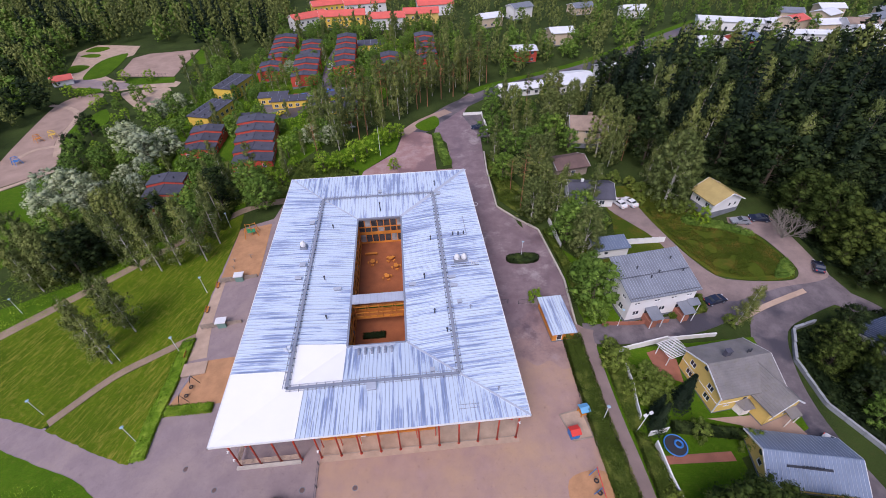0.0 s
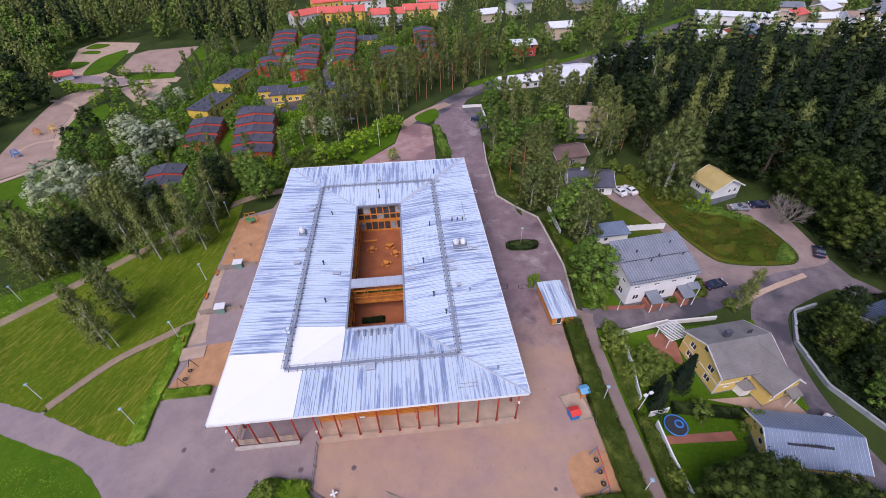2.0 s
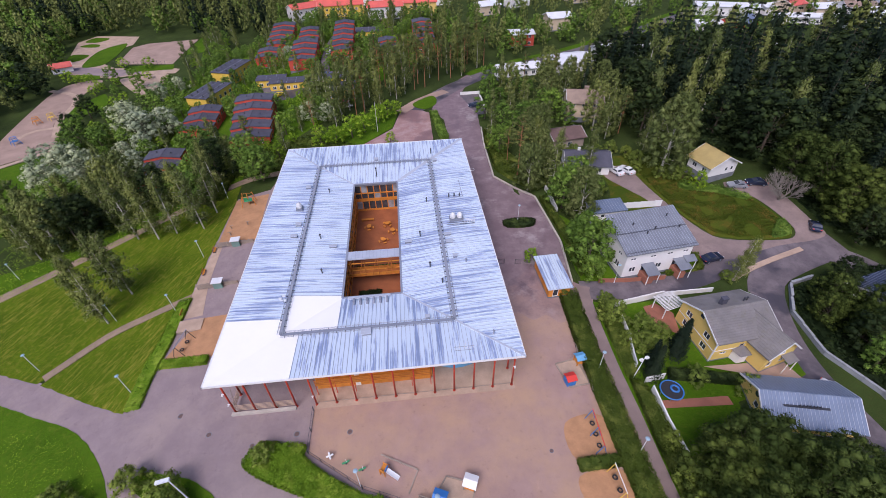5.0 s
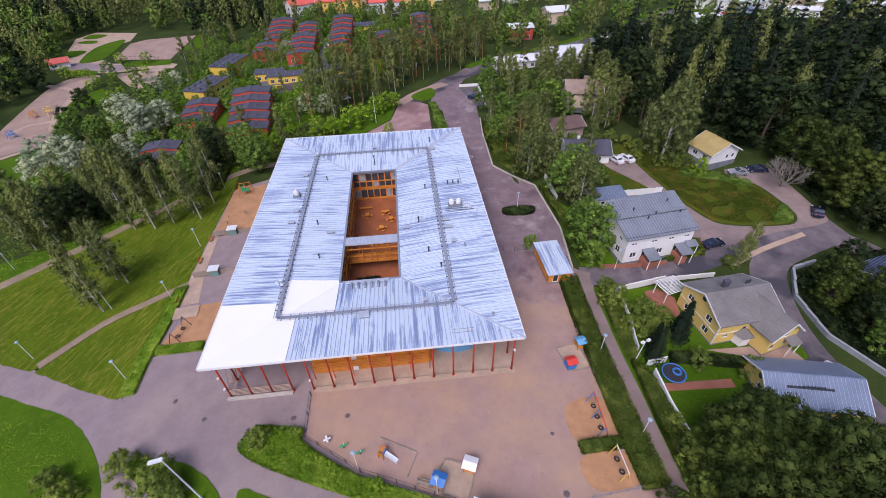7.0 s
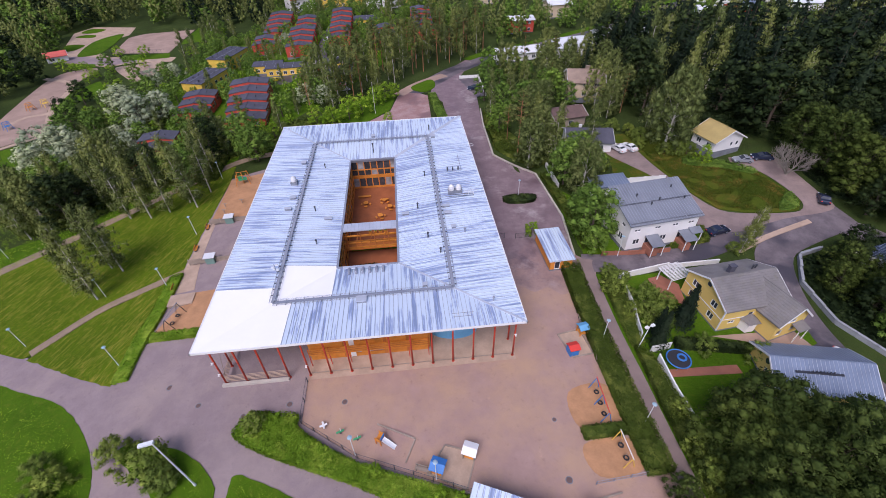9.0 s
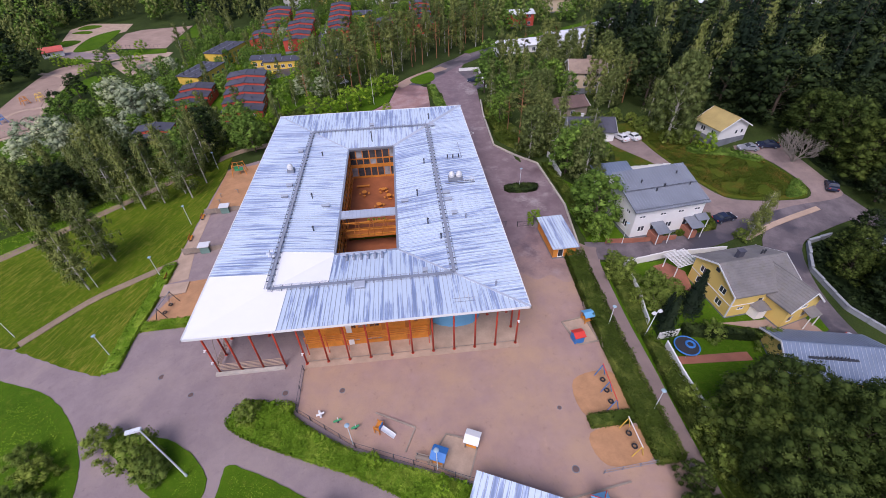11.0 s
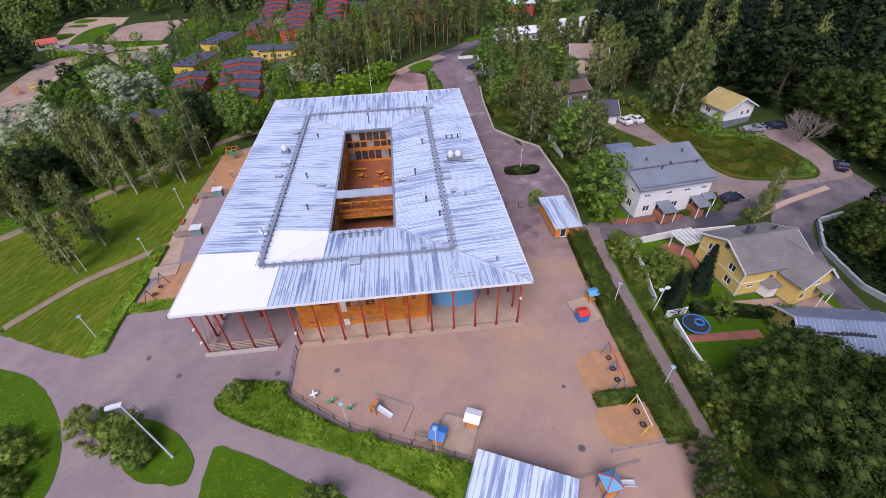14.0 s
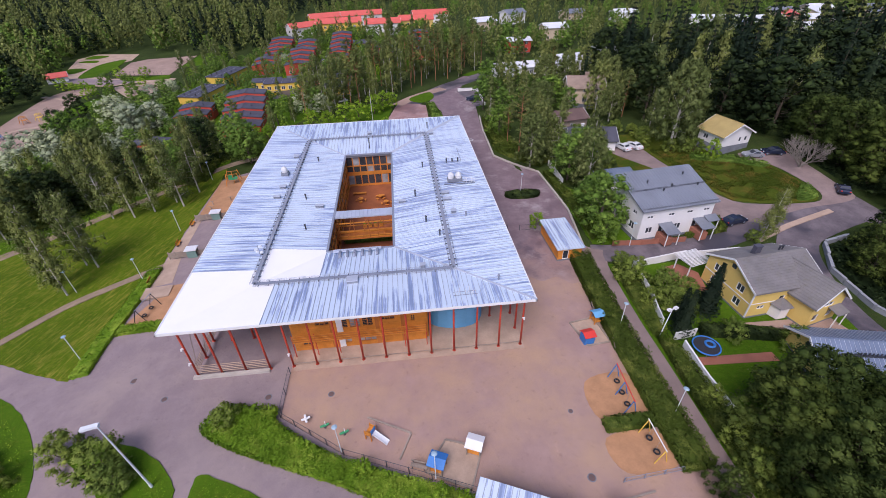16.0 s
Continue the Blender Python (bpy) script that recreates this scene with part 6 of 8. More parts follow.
for kind in WOOD:
    for fine in (True, False):
        PROTO[kind, fine] = []
        for k in range(4 if kind in ("birch", "spruce", "pine", "broad") else 3):
            wood, leaf = tree_mesh(kind, rng_tree, fine)
            me = bpy.data.meshes.new("trunk")
            wood.to_mesh(me)
            wood.free()
            me.materials.append(M[WOOD[kind]])
            PROTO[kind, fine].append((me, leaf.mesh("crown", LEAF[kind])))


def plant(kind, x, y, s=1.0, rng=rng_tree):
    """A tree on the ground; those beyond the school's surroundings are the coarser build."""
    pair = rng.choice(PROTO[kind, math.hypot(x, y) < 118])
    t = thing(NAME[kind], LABEL[kind], "tree", at=pose(x, y, terrain(x, y), 0, 0, rng.uniform(0, 360)) @ Matrix.Diagonal((s * rng.uniform(0.9, 1.1), s * rng.uniform(0.9, 1.1), s, 1)))
    shared("trunk", pair[0], t)
    shared("crown", pair[1], t)
    return t


def inside(x, y, pts):
    c = False
    for (x0, y0), (x1, y1) in zip(pts, pts[1:] + pts[:1]):
        if (y0 > y) != (y1 > y) and x < (x1 - x0) * (y - y0) / (y1 - y0) + x0:
            c = not c
    return c
rng_place = random.Random(5)
TAKEN = []


def free(x, y, gap, near=1.5):
    if any(inside(x, y, c) for c in CLEAR):
        return False
    if any(math.hypot(x - a, y - b) < r + near for a, b, r in BUILT):
        return False
    return all(math.hypot(x - a, y - b) > gap for a, b in TAKEN)


def grove(zone, mix, gap, size, limit=400, near=1.5):
    """Trees of several kinds spread over a zone, clear of houses and roads."""
    xs, ys = [p[0] for p in zone], [p[1] for p in zone]
    kinds = [k for k, w in mix for _ in range(w)]
    out = []
    for _ in range(limit * 12):
        x, y = rng_place.uniform(min(xs), max(xs)), rng_place.uniform(min(ys), max(ys))
        if inside(x, y, zone) and free(x, y, gap, near):
            TAKEN.append((x, y))
            out.append((rng_place.choice(kinds), x, y, rng_place.uniform(*size)))
            if len(out) >= limit:
                break
    return out


# single trees that stand out
for kind, x, y, s in (
        ("pine", 27.5, 89, 1.0), ("old_birch", 28.8, 83.4, 0.76), ("old_birch", 32.5, 88.5, 0.8), ("old_birch", 36.8, 69.4, 0.78), ("broad", 33.6, 55.0, 0.95), ("broad", 34.0, 60.0, 0.8), ("broad", 32.8, 50.8, 0.6),
        ("shrub", 60.5, 80.6, 0.9), ("shrub", 63.0, 79.4, 1.0), ("shrub", 65.4, 79.0, 0.9), ("old_birch", 61.6, 82.6, 1.12), ("birch", 65.5, 87, 1.2), ("bright", 66.2, 74.2, 0.7), ("maple", 88.0, 58.5, 0.95), ("maple", 87.6, 65.5, 1.0), ("dark", 93.5, 56.5, 1.05), ("dark", 94.5, 63.5, 1.1), ("dark", 100, 57.5, 1.05), ("dark", 100, 65, 1.1), ("dark", 106, 55, 1.1), ("maple", 86.4, 72.5, 0.9), ("dark", 93, 71, 1.0), ("spruce", 90.5, 61, 0.9), ("spruce", 97, 60, 1.0), ("spruce", 104, 62, 1.1), ("spruce", 97.5, 68, 1.0),
        ("birch", 58.6, 47.0, 0.62), ("birch", 60.4, 48.0, 0.55), ("shrub", 57.4, 47.4, 0.6), ("spruce", 39.8, 32.8, 0.56), ("spruce", 40.5, 33.5, 0.5), ("spruce", 34.4, 29.5, 0.5), ("spruce", 35.2, 31.5, 0.4), ("shrub", 33.0, 41.2, 1.15), ("shrub", 36.4, 38.0, 1.1), ("shrub", 38.4, 36.0, 1.0), ("shrub", 35.6, 34.6, 1.1), ("shrub", 33.4, 36.0, 0.8), ("shrub", 37.2, 33.4, 0.8), ("shrub", 40.6, 28.2, 0.8), ("shrub", 47.5, 25.6, 0.9), ("shrub", 33.2, 45.0, 0.7),
        ("maple", 68.0, 36.5, 0.5), ("maple", 71.5, 40.0, 0.5), ("maple", 71.0, 32.0, 0.62), ("maple", 75.5, 35, 0.62), ("dark", 76.5, 31, 0.8), ("dark", 79, 24, 0.9), ("dark", 73, 21, 0.9), ("dark", 87, 24, 1.0), ("dark", 90, 31, 1.0), ("dark", 96, 28, 1.0), ("dark", 95, 37, 1.0), ("dark", 103, 40, 1.0), ("dark", 81, 34.5, 0.8), ("dark", 69.5, 30, 0.66), ("dark", 75, 42.5, 0.55), ("dark", 82, 29, 0.85), ("dark", 96, 47, 0.9), ("dark", 101, 52, 1.0), ("dark", 103, 60, 1.0), ("broad", 68.6, 27, 0.6), ("broad", 74, 26.5, 0.7),
        ("maple", 35.0, 13.6, 0.8), ("maple", 33.6, 9.6, 0.66), ("shrub", 31.8, 14.5, 0.9), ("shrub", 31.6, 11.2, 0.9), ("shrub", 32.2, 19.2, 0.7), ("shrub", 33.4, 12.0, 0.8), ("shrub", 33.6, 7.6, 0.9), ("maple", 38.0, 15.4, 0.86), ("maple", 42.8, 15.4, 0.68), ("maple", 50.4, 12.8, 0.58), ("maple", 36.8, 8.8, 0.92), ("maple", 43.4, 10, 0.95), ("maple", 50, 7.6, 0.78), ("maple", 57, 9.5, 0.56), ("maple", 34.0, 3.5, 0.8), ("maple", 40.5, 3, 0.95), ("maple", 27.2, 9.6, 0.3), ("maple", 26.0, 6.4, 0.34), ("maple", 28.0, 5.0, 0.3), ("maple", 56, 4, 0.9),
        ("birch", -57.5, 61.6, 0.97), ("birch", -60.5, 63.2, 0.94), ("birch", -58.8, 54.2, 1.05), ("birch", -62.2, 57.5, 0.94), ("birch", -48.8, 80.5, 1.05), ("birch", -55.5, 81.0, 1.05), ("birch", -59.5, 80.0, 1.05), ("birch", -51.5, 83.5, 1.05), ("birch", -65.0, 81.5, 1.05), ("birch", -47.5, 86.5, 1.05),
        ("broad", -38.5, 98.5, 1.0), ("broad", -42.0, 103.5, 1.0), ("broad", -52.5, 93.0, 0.9), ("broad", -57, 96.5, 0.9),
        ("willow", -102, 116, 1.2), ("willow", -95, 114, 1.25), ("willow", -88.5, 109, 1.15), ("willow", -99, 107, 1.15), ("willow", -92, 104, 1.0), ("willow", -86, 139, 1.25), ("willow", -92, 143.5, 1.3), ("willow", -81, 144, 1.1), ("willow", -90, 181, 0.9), ("willow", -96, 152, 0.8), ("willow", -83, 129, 0.8), ("willow", -30.5, 133.5, 0.7), ("willow", -24.5, 133.0, 0.65), ("willow", -50.5, 210, 0.7), ("willow", -70.5, 180.5, 0.6),
        ("bright", -24.8, 114.2, 1.05), ("bright", -20.5, 115.5, 1.0), ("bright", -16.2, 119.5, 1.15), ("bright", -12.6, 122.8, 1.0), ("bright", -5.4, 131.6, 1.05), ("bright", -8.2, 129.4, 1.0), ("bright", -2.8, 133.8, 0.9), ("bright", -4.6, 113.6, 0.6),
        ("bright", 22.8, 57.6, 0.55), ("bright", -6.8, 15.8, 0.36), ("bright", 0.6, 11.8, 0.42), ("dark", 87.5, 52.8, 0.7), ("dark", 91.5, 49.5, 0.85), ("dark", 95, 45, 0.95), ("maple", 90, 55.5, 0.8), ("spruce", 99, 44, 1.0), ("dark", 99, 40, 1.0), ("shrub", -38.9, 21.6, 1.05), ("shrub", -33.4, 19.4, 1.2), ("shrub", -31.4, 17.6, 1.0), ("shrub", -22.4, 23.4, 0.75), ("shrub", -11.5, 9.8, 1.0), ("shrub", -45.5, 19.5, 0.9), ("shrub", -47, 16.5, 1.0), ("shrub", -44.4, 15.5, 0.8), ("shrub", -48.6, 21.5, 0.9), ("shrub", -46.4, 12.5, 1.0),
        ("broad", -112.5, 194, 0.72), ("willow", -96, 176, 0.8), ("bright", -131, 222.5, 0.9), ("bright", -119, 221.5, 0.9), ("bright", -113, 205, 0.7), ("bright", -141, 203, 0.7), ("bright", -137, 204, 0.7), ("bright", -130, 196, 0.6), ("bright", -146, 205, 0.9)):
    plant(kind, x, y, s)
    TAKEN.append((x, y))

GROVES = []
GROVES += grove([(-47.2, 90), (-62, 93), (-77, 81), (-87, 76), (-94, 84), (-92, 98), (-80, 101), (-62, 101), (-47.4, 103)], [("birch", 3), ("old_birch", 2), ("broad", 4), ("dark", 2)], 3.7, (0.65, 0.95), 84)
GROVES += grove([(-101, 100), (-80, 102), (-78, 124), (-80, 150), (-98, 152), (-112, 140), (-104, 128)], [("birch", 2), ("broad", 4), ("willow", 3), ("bright", 2)], 4.8, (0.5, 0.8), 40)
GROVES += grove([(-62, 102), (-47, 103), (-34, 104), (-30, 122), (-38, 119), (-56, 120), (-63, 136), (-78, 132), (-78, 122), (-63, 122)], [("birch", 4), ("broad", 4), ("bright", 2), ("pine", 1)], 4.2, (0.55, 0.85), 56, 0.0)
GROVES += grove([(-60, 138), (-58, 154), (-38, 154), (-28, 128), (-39, 120), (-39, 148)], [("birch", 2), ("broad", 3), ("bright", 4)], 4.2, (0.4, 0.65), 34, 0.0)
GROVES += grove([(-92, 155), (-58, 150), (-38, 150), (-10, 175), (13, 200), (22, 240), (-62, 255), (-84, 240), (-92, 190)], [("bright", 5), ("broad", 4), ("birch", 1)], 3.8, (0.42, 0.7), 260, -0.8)
GROVES += grove([(-28, 121), (-15, 134), (0, 150), (12, 162), (30, 173), (38, 184), (28, 200), (6, 186), (-21, 162), (-35, 146)], [("pine", 5), ("birch", 5)], 4.0, (0.8, 1.05), 80)
GROVES += grove([(22.5, 108), (24.5, 127), (28.5, 131), (28.5, 149), (34, 156), (48, 160), (68, 142), (62, 104), (42, 98), (35, 86), (32, 82), (24, 96)], [("birch", 3), ("old_birch", 3), ("pine", 2), ("broad", 4), ("spruce", 1)], 4.8, (0.6, 0.9), 60, 3.5)
GROVES += grove([(75, 160), (104, 156), (104, 68), (92, 66), (90, 74), (84, 84), (77, 97), (62, 102), (66, 140)], [("spruce", 6), ("birch", 2), ("dark", 4)], 5.4, (1.0, 1.35), 90)
GROVES += grove([(104, 156), (150, 150), (180, 130), (130, 80), (104, 67)], [("spruce", 6), ("birch", 2), ("dark", 3)], 5.8, (1.1, 1.5), 90)
GROVES += grove([(34, 66), (39, 73.5), (46, 74.5), (47, 81), (38, 86), (34, 84)], [("shrub", 4), ("broad", 2), ("birch", 1)], 4.0, (0.7, 1.0), 12)
GROVES += grove([(54.5, 90), (55, 80), (57.5, 76), (68, 84), (66, 92), (50, 97), (40, 99), (38, 97), (53, 95)], [("birch", 3), ("shrub", 3), ("broad", 1)], 3.6, (0.75, 1.1), 24)
GROVES += grove([(54, 86), (57, 78), (66, 88), (69, 97), (57, 97), (50, 98), (48, 98)], [("birch", 3), ("broad", 2)], 4.5, (0.75, 1.0), 10)
GROVES += grove([(-112, 140), (-98, 152), (-92, 190), (-100, 180), (-112, 178), (-118, 160)], [("broad", 3), ("dark", 2), ("bright", 3)], 5.0, (0.5, 0.8), 16)
GROVES += grove([(-150, 205), (-126, 203), (-112, 184), (-118, 178), (-135, 195)], [("bright", 3), ("broad", 1)], 5.0, (0.45, 0.75), 12)
GROVES += grove([(-70, 256), (26, 244), (30, 268), (-66, 280)], [("broad", 4), ("birch", 2), ("bright", 3)], 4.8, (0.5, 0.8), 60, -2.0)
GROVES += grove([(-28, 121), (-15, 134), (-4, 142), (-10, 150), (-24, 140), (-36, 128)], [("birch", 4), ("broad", 3), ("willow", 1)], 3.6, (0.5, 0.8), 24)
GROVES += grove([(-98, 235), (-98, 262), (-84, 252), (-88, 215), (-100, 210)], [("broad", 3), ("bright", 2), ("birch", 2)], 4.6, (0.6, 0.85), 20)
for kind, x, y, s in GROVES:
    plant(kind, x, y, s)


def low_tree(kind, rng):
    """A far tree: the same habit with a few clumps."""
    b = Leaves(rng.randrange(10 ** 6))
    if kind == "spruce":
        H = 17
        for k in range(11):
            f = (k + rng.random() * 0.5) / 11
            r0 = 2.7 * (1 - f) ** 0.8 + 0.3
            b.cloud((rng.uniform(-0.2, 0.2), rng.uniform(-0.2, 0.2), H * (0.1 + 0.86 * f)), (r0, r0, 1.0), 14, 0.4 * r0 + 0.4, 0.4, 0.6, (0, 0, H * 0.1 + H * 0.7 * f), 0.6)
    else:
        H, R, n, lo, long = {"birch": (15, 2.7, 15, 0.16, 1.5), "broad": (10.5, 4.0, 15, 0.15, 0.85), "dark": (12, 4.4, 16, 0.15, 0.85), "pine": (15, 2.4, 11, 0.45, 0.8)}[kind]
        for k in range(n):
            f = (k + 0.5) / n
            prof = math.sqrt(max(0.03, 1 - ((f - 0.38) / 0.66) ** 2))
            a, r = 2.4 * k + rng.uniform(-0.5, 0.5), R * prof * rng.uniform(0.3, 0.85)
            s = R * rng.uniform(0.3, 0.45)
            b.cloud((math.cos(a) * r, math.sin(a) * r, H * (lo + (0.96 - lo) * f)), (s, s, s * long), 15, s * 0.6, 0.5 if kind == "birch" else 0.1, 0.6, (0, 0, H * 0.4), 0.62)
    return b.arrays()


def far_wood(name, label, trees, kind):
    """A far wood of one kind of tree, joined."""
    rng = random.Random(3)
    protos = [low_tree(kind, rng) for _ in range(6)]
    V, N = [], []
    for x, y, s in trees:
        v, n = rng.choice(protos)
        a, k = rng.uniform(0, 6.283), s * rng.uniform(0.85, 1.15)
        c, d = math.cos(a), math.sin(a)
        V.append(np.stack([(v[:, 0] * c - v[:, 1] * d) * k + x, (v[:, 0] * d + v[:, 1] * c) * k + y, v[:, 2] * s * rng.uniform(0.85, 1.2) + terrain(x, y)], 1))
        N.append(np.stack([n[:, 0] * c - n[:, 1] * d, n[:, 0] * d + n[:, 1] * c, n[:, 2]], 1))
    tagged(new(name, leaf_sheet(name, np.concatenate(V), np.concatenate(N), LEAF[kind])), label, "forest", kind="stuff")


FAR = {"spruce": [], "birch": [], "broad": [], "dark": [], "pine": []}


def wood_zone(zone, mix, gap, size):
    xs, ys = [p[0] for p in zone], [p[1] for p in zone]
    kinds = [k for k, w in mix for _ in range(w)]
    y = min(ys)
    while y < max(ys):
        x = min(xs)
        while x < max(xs):
            px, py = x + rng_place.uniform(-0.45, 0.45) * gap, y + rng_place.uniform(-0.45, 0.45) * gap
            if inside(px, py, zone) and not any(inside(px, py, c) for c in CLEAR) and not any(math.hypot(px - a, py - b) < r + 2 for a, b, r in BUILT):
                FAR[rng_place.choice(kinds)].append((px, py, rng_place.uniform(*size)))
            x += gap
        y += gap


wood_zone([(-250, 120), (-150, 140), (-147, 190), (-160, 222), (-172, 250), (-172, 290), (-330, 330), (-330, 160)], [("broad", 5), ("birch", 3), ("dark", 2)], 7.6, (0.9, 1.25))
wood_zone([(-330, 330), (-172, 288), (-100, 272), (-84, 255), (-66, 262), (-66, 310), (-90, 420), (-200, 430), (-420, 480)], [("birch", 6), ("broad", 2), ("spruce", 2), ("pine", 2)], 8.0, (1.0, 1.4))
wood_zone([(-420, 470), (-90, 418), (60, 430), (110, 330), (420, 280), (560, 480), (250, 620), (-250, 640), (-640, 640), (-640, 560)], [("birch", 4), ("spruce", 4), ("pine", 3)], 15, (1.3, 1.8))
wood_zone([(-66, 262), (20, 245), (60, 228), (90, 225), (130, 235), (100, 330), (60, 420), (-60, 420)], [("birch", 5), ("broad", 3), ("pine", 2)], 11, (0.6, 0.95))
wood_zone([(150, 150), (180, 130), (130, 80), (106, 62), (106, 20), (160, 20), (360, 110), (360, 190), (250, 180), (180, 172)], [("spruce", 6), ("birch", 2), ("dark", 3)], 7.4, (1.1, 1.55))
wood_zone([(132, 215), (140, 180), (250, 182), (360, 195), (420, 280), (330, 310), (100, 330), (110, 250)], [("birch", 4), ("broad", 5)], 9.5, (0.5, 0.8))
wood_zone([(16, 186), (40, 180), (86, 198), (116, 222), (128, 236), (90, 228), (60, 228), (20, 242)], [("birch", 5), ("broad", 4)], 6.4, (0.6, 1.0))
wood_zone([(40, 160), (76, 160), (104, 158), (140, 160), (160, 200), (128, 214), (88, 184), (46, 168)], [("birch", 4), ("broad", 4), ("spruce", 1)], 7.0, (0.6, 0.95))
for kind, label in (("spruce", "dark far spruce forest"), ("birch", "far olive-green birch wood"), ("broad", "far green deciduous wood"), ("dark", "far dark green deciduous wood"), ("pine", "far pine forest with bare trunks")):
    far_wood("far_" + kind + "_forest", label, FAR[kind], kind)

# a bare grey tree beside the gravel drive
bt = thing("bare_tree", "leafless grey spreading tree beside the gravel drive", "tree", at=ground_pose(80.5, 66.5))
rng_bare = random.Random(8)
bm = BM()


def branch(p, d, length, r, depth):
    q = p + d * length
    tube(bm, p, q, r, r * 0.65, 5 if depth > 1 else 4, cap=False)
    if depth == 0:
        return
    for _ in range(4 if depth > 1 else 3):
        nd = (d + Vector((rng_bare.uniform(-0.8, 0.8), rng_bare.uniform(-0.8, 0.8), rng_bare.uniform(-0.15, 0.5)))).normalized()
        branch(p.lerp(q, rng_bare.uniform(0.5, 1.0)), nd, length * rng_bare.uniform(0.6, 0.85), r * 0.55, depth - 1)


for a in range(5):
    branch(Vector((0, 0, 0.2)), Vector((math.cos(a * 1.26) * 0.75, math.sin(a * 1.26) * 0.75, 0.8)).normalized(), 2.6, 0.17, 4)
part("branchwork", bm, "dead_wood", bt)
bm = BM()
tube(bm, (0, 0, -0.5), (0, 0, 0.5), 0.4, 0.3, 8)
part("trunk", bm, "dead_wood", bt)


# ---- hedges and shrubs ----
def hedge(name, label, pts, height, leaf="hedge_leaf", density=26, size=0.26, group="", wave=0.3):
    """A hedge over the outline pts: a twiggy core with leaf sprays on its top and sides."""
    h = thing(name, label, "hedge", group)
    bm = BM()
    cx, cy = sum(p[0] for p in pts) / len(pts), sum(p[1] for p in pts) / len(pts)
    lo = [bm.verts.new((x, y, terrain(x, y))) for x, y in pts]
    hi = [bm.verts.new((x + (cx - x) * 0.04, y + (cy - y) * 0.04, terrain(x, y) + height * (0.95 - wave * 0.6))) for x, y in pts]
    n = len(pts)
    bm.faces.new(hi)
    for i in range(n):
        bm.faces.new((lo[i], lo[(i + 1) % n], hi[(i + 1) % n], hi[i]))
    bmesh.ops.triangulate(bm, faces=bm.faces[:])
    bmesh.ops.recalc_face_normals(bm, faces=bm.faces[:])
    part("core", bm, leaf, h)
    leaves = Leaves()
    rng = random.Random(len(pts) + int(abs(pts[0][0]) * 10))
    xs, ys = [p[0] for p in pts], [p[1] for p in pts]
    area = 0.5 * abs(sum(a[0] * b[1] - b[0] * a[1] for a, b in zip(pts, pts[1:] + pts[:1])))
    made = 0
    while made < area * density * 1.7:
        x, y = rng.uniform(min(xs), max(xs)), rng.uniform(min(ys), max(ys))
        if inside(x, y, pts):
            bumpy = noise.noise(Vector((x * 0.6, y * 0.6, 3))) * wave + noise.noise(Vector((x * 2.1, y * 2.1, 7))) * wave * 0.5
            leaves.spray(Vector((x, y, terrain(x, y) + height * (0.92 + bumpy) * rng.uniform(0.82, 1.05))), size * rng.uniform(0.7, 1.5), Vector((rng.uniform(-0.6, 0.6), rng.uniform(-0.6, 0.6), 1)).normalized())
            made += 1
    for (x0, y0), (x1, y1) in zip(pts, pts[1:] + pts[:1]):
        L = math.hypot(x1 - x0, y1 - y0)
        for _ in range(int(L * height * density * 1.5)):
            t = rng.random()
            x, y = x0 + (x1 - x0) * t + rng.uniform(-0.15, 0.15), y0 + (y1 - y0) * t + rng.uniform(-0.15, 0.15)
            leaves.spray(Vector((x, y, terrain(x, y) + rng.uniform(0.05, 0.95) * height)), size * rng.uniform(0.7, 1.4), (Vector((x - cx, y - cy, 0)).normalized() + Vector((0, 0, 0.3))).normalized())
    shared("foliage", leaves.mesh("foliage", leaf), h)
    return h


hedge("hedge", "bright green overgrown hedge along the playground fence", curve_round([(-24.8, 22.2), (-23.9, 24.3), (-22.3, 25.2), (-19.7, 24.6), (-17.0, 24.2), (-16.8, 22.4), (-9.2, 17.2), (3.8, 12.0), (8, 9), (4, 7.5), (-3.8, 11.8), (-9.4, 14.8), (-19.1, 18.9)], 3), 1.05, "bright_leaf", 64, 0.19, wave=0.9)
hedge("hedge", "long clipped dark green hedge along the footpath", band(open_round([(27.2, 47.6), (26.8, 42), (26.3, 32), (26.2, 24), (26.1, 17), (26.2, 12.0)]), 3.0), 1.6, "hedge_leaf", 70, 0.19, wave=0.9)
hedge("hedge", "short clipped hedge between two swing bays", [(18.9, 16.9), (24.6, 17.0), (24.6, 18.4), (18.9, 18.3)], 1.1, "hedge_leaf", 40, 0.22)
hedge("hedge", "low rough green hedge at the lawn edge", band(open_round([(-44.6, 33.6), (-44.8, 40), (-44.3, 47), (-44.4, 56.2)]), 2.3), 0.7, "bright_leaf", 26, 0.24)
hedge("hedge", "low clipped hedge beside the swings", [(-43.2, 40.5), (-35.2, 39.9), (-35.2, 41.4), (-43.2, 42.0)], 0.8, "bright_leaf", 40, 0.22)
hedge("planter_shrubs", "dark green shrubs on a kerbed traffic island", curve_round([(20.7, 69.2), (26.3, 68.9), (26.6, 71.3), (20.7, 71.5)], 3), 0.9, "dark_leaf", 40, 0.24)
hedge("hedge", "rounded green shrubs between plaza and drive", band(open_round([(9.6, 133), (10.4, 124), (11.5, 114)]), 2.2), 1.9, "broad_leaf", 26, 0.3)
hedge("hedge", "dark green conifer hedge below the yellow house", [(36.8, 28.6), (46, 26.6), (47.5, 26.4), (47.5, 27.4), (46, 27.8), (37.2, 30.0)], 1.6, "dark_leaf", 30, 0.26)
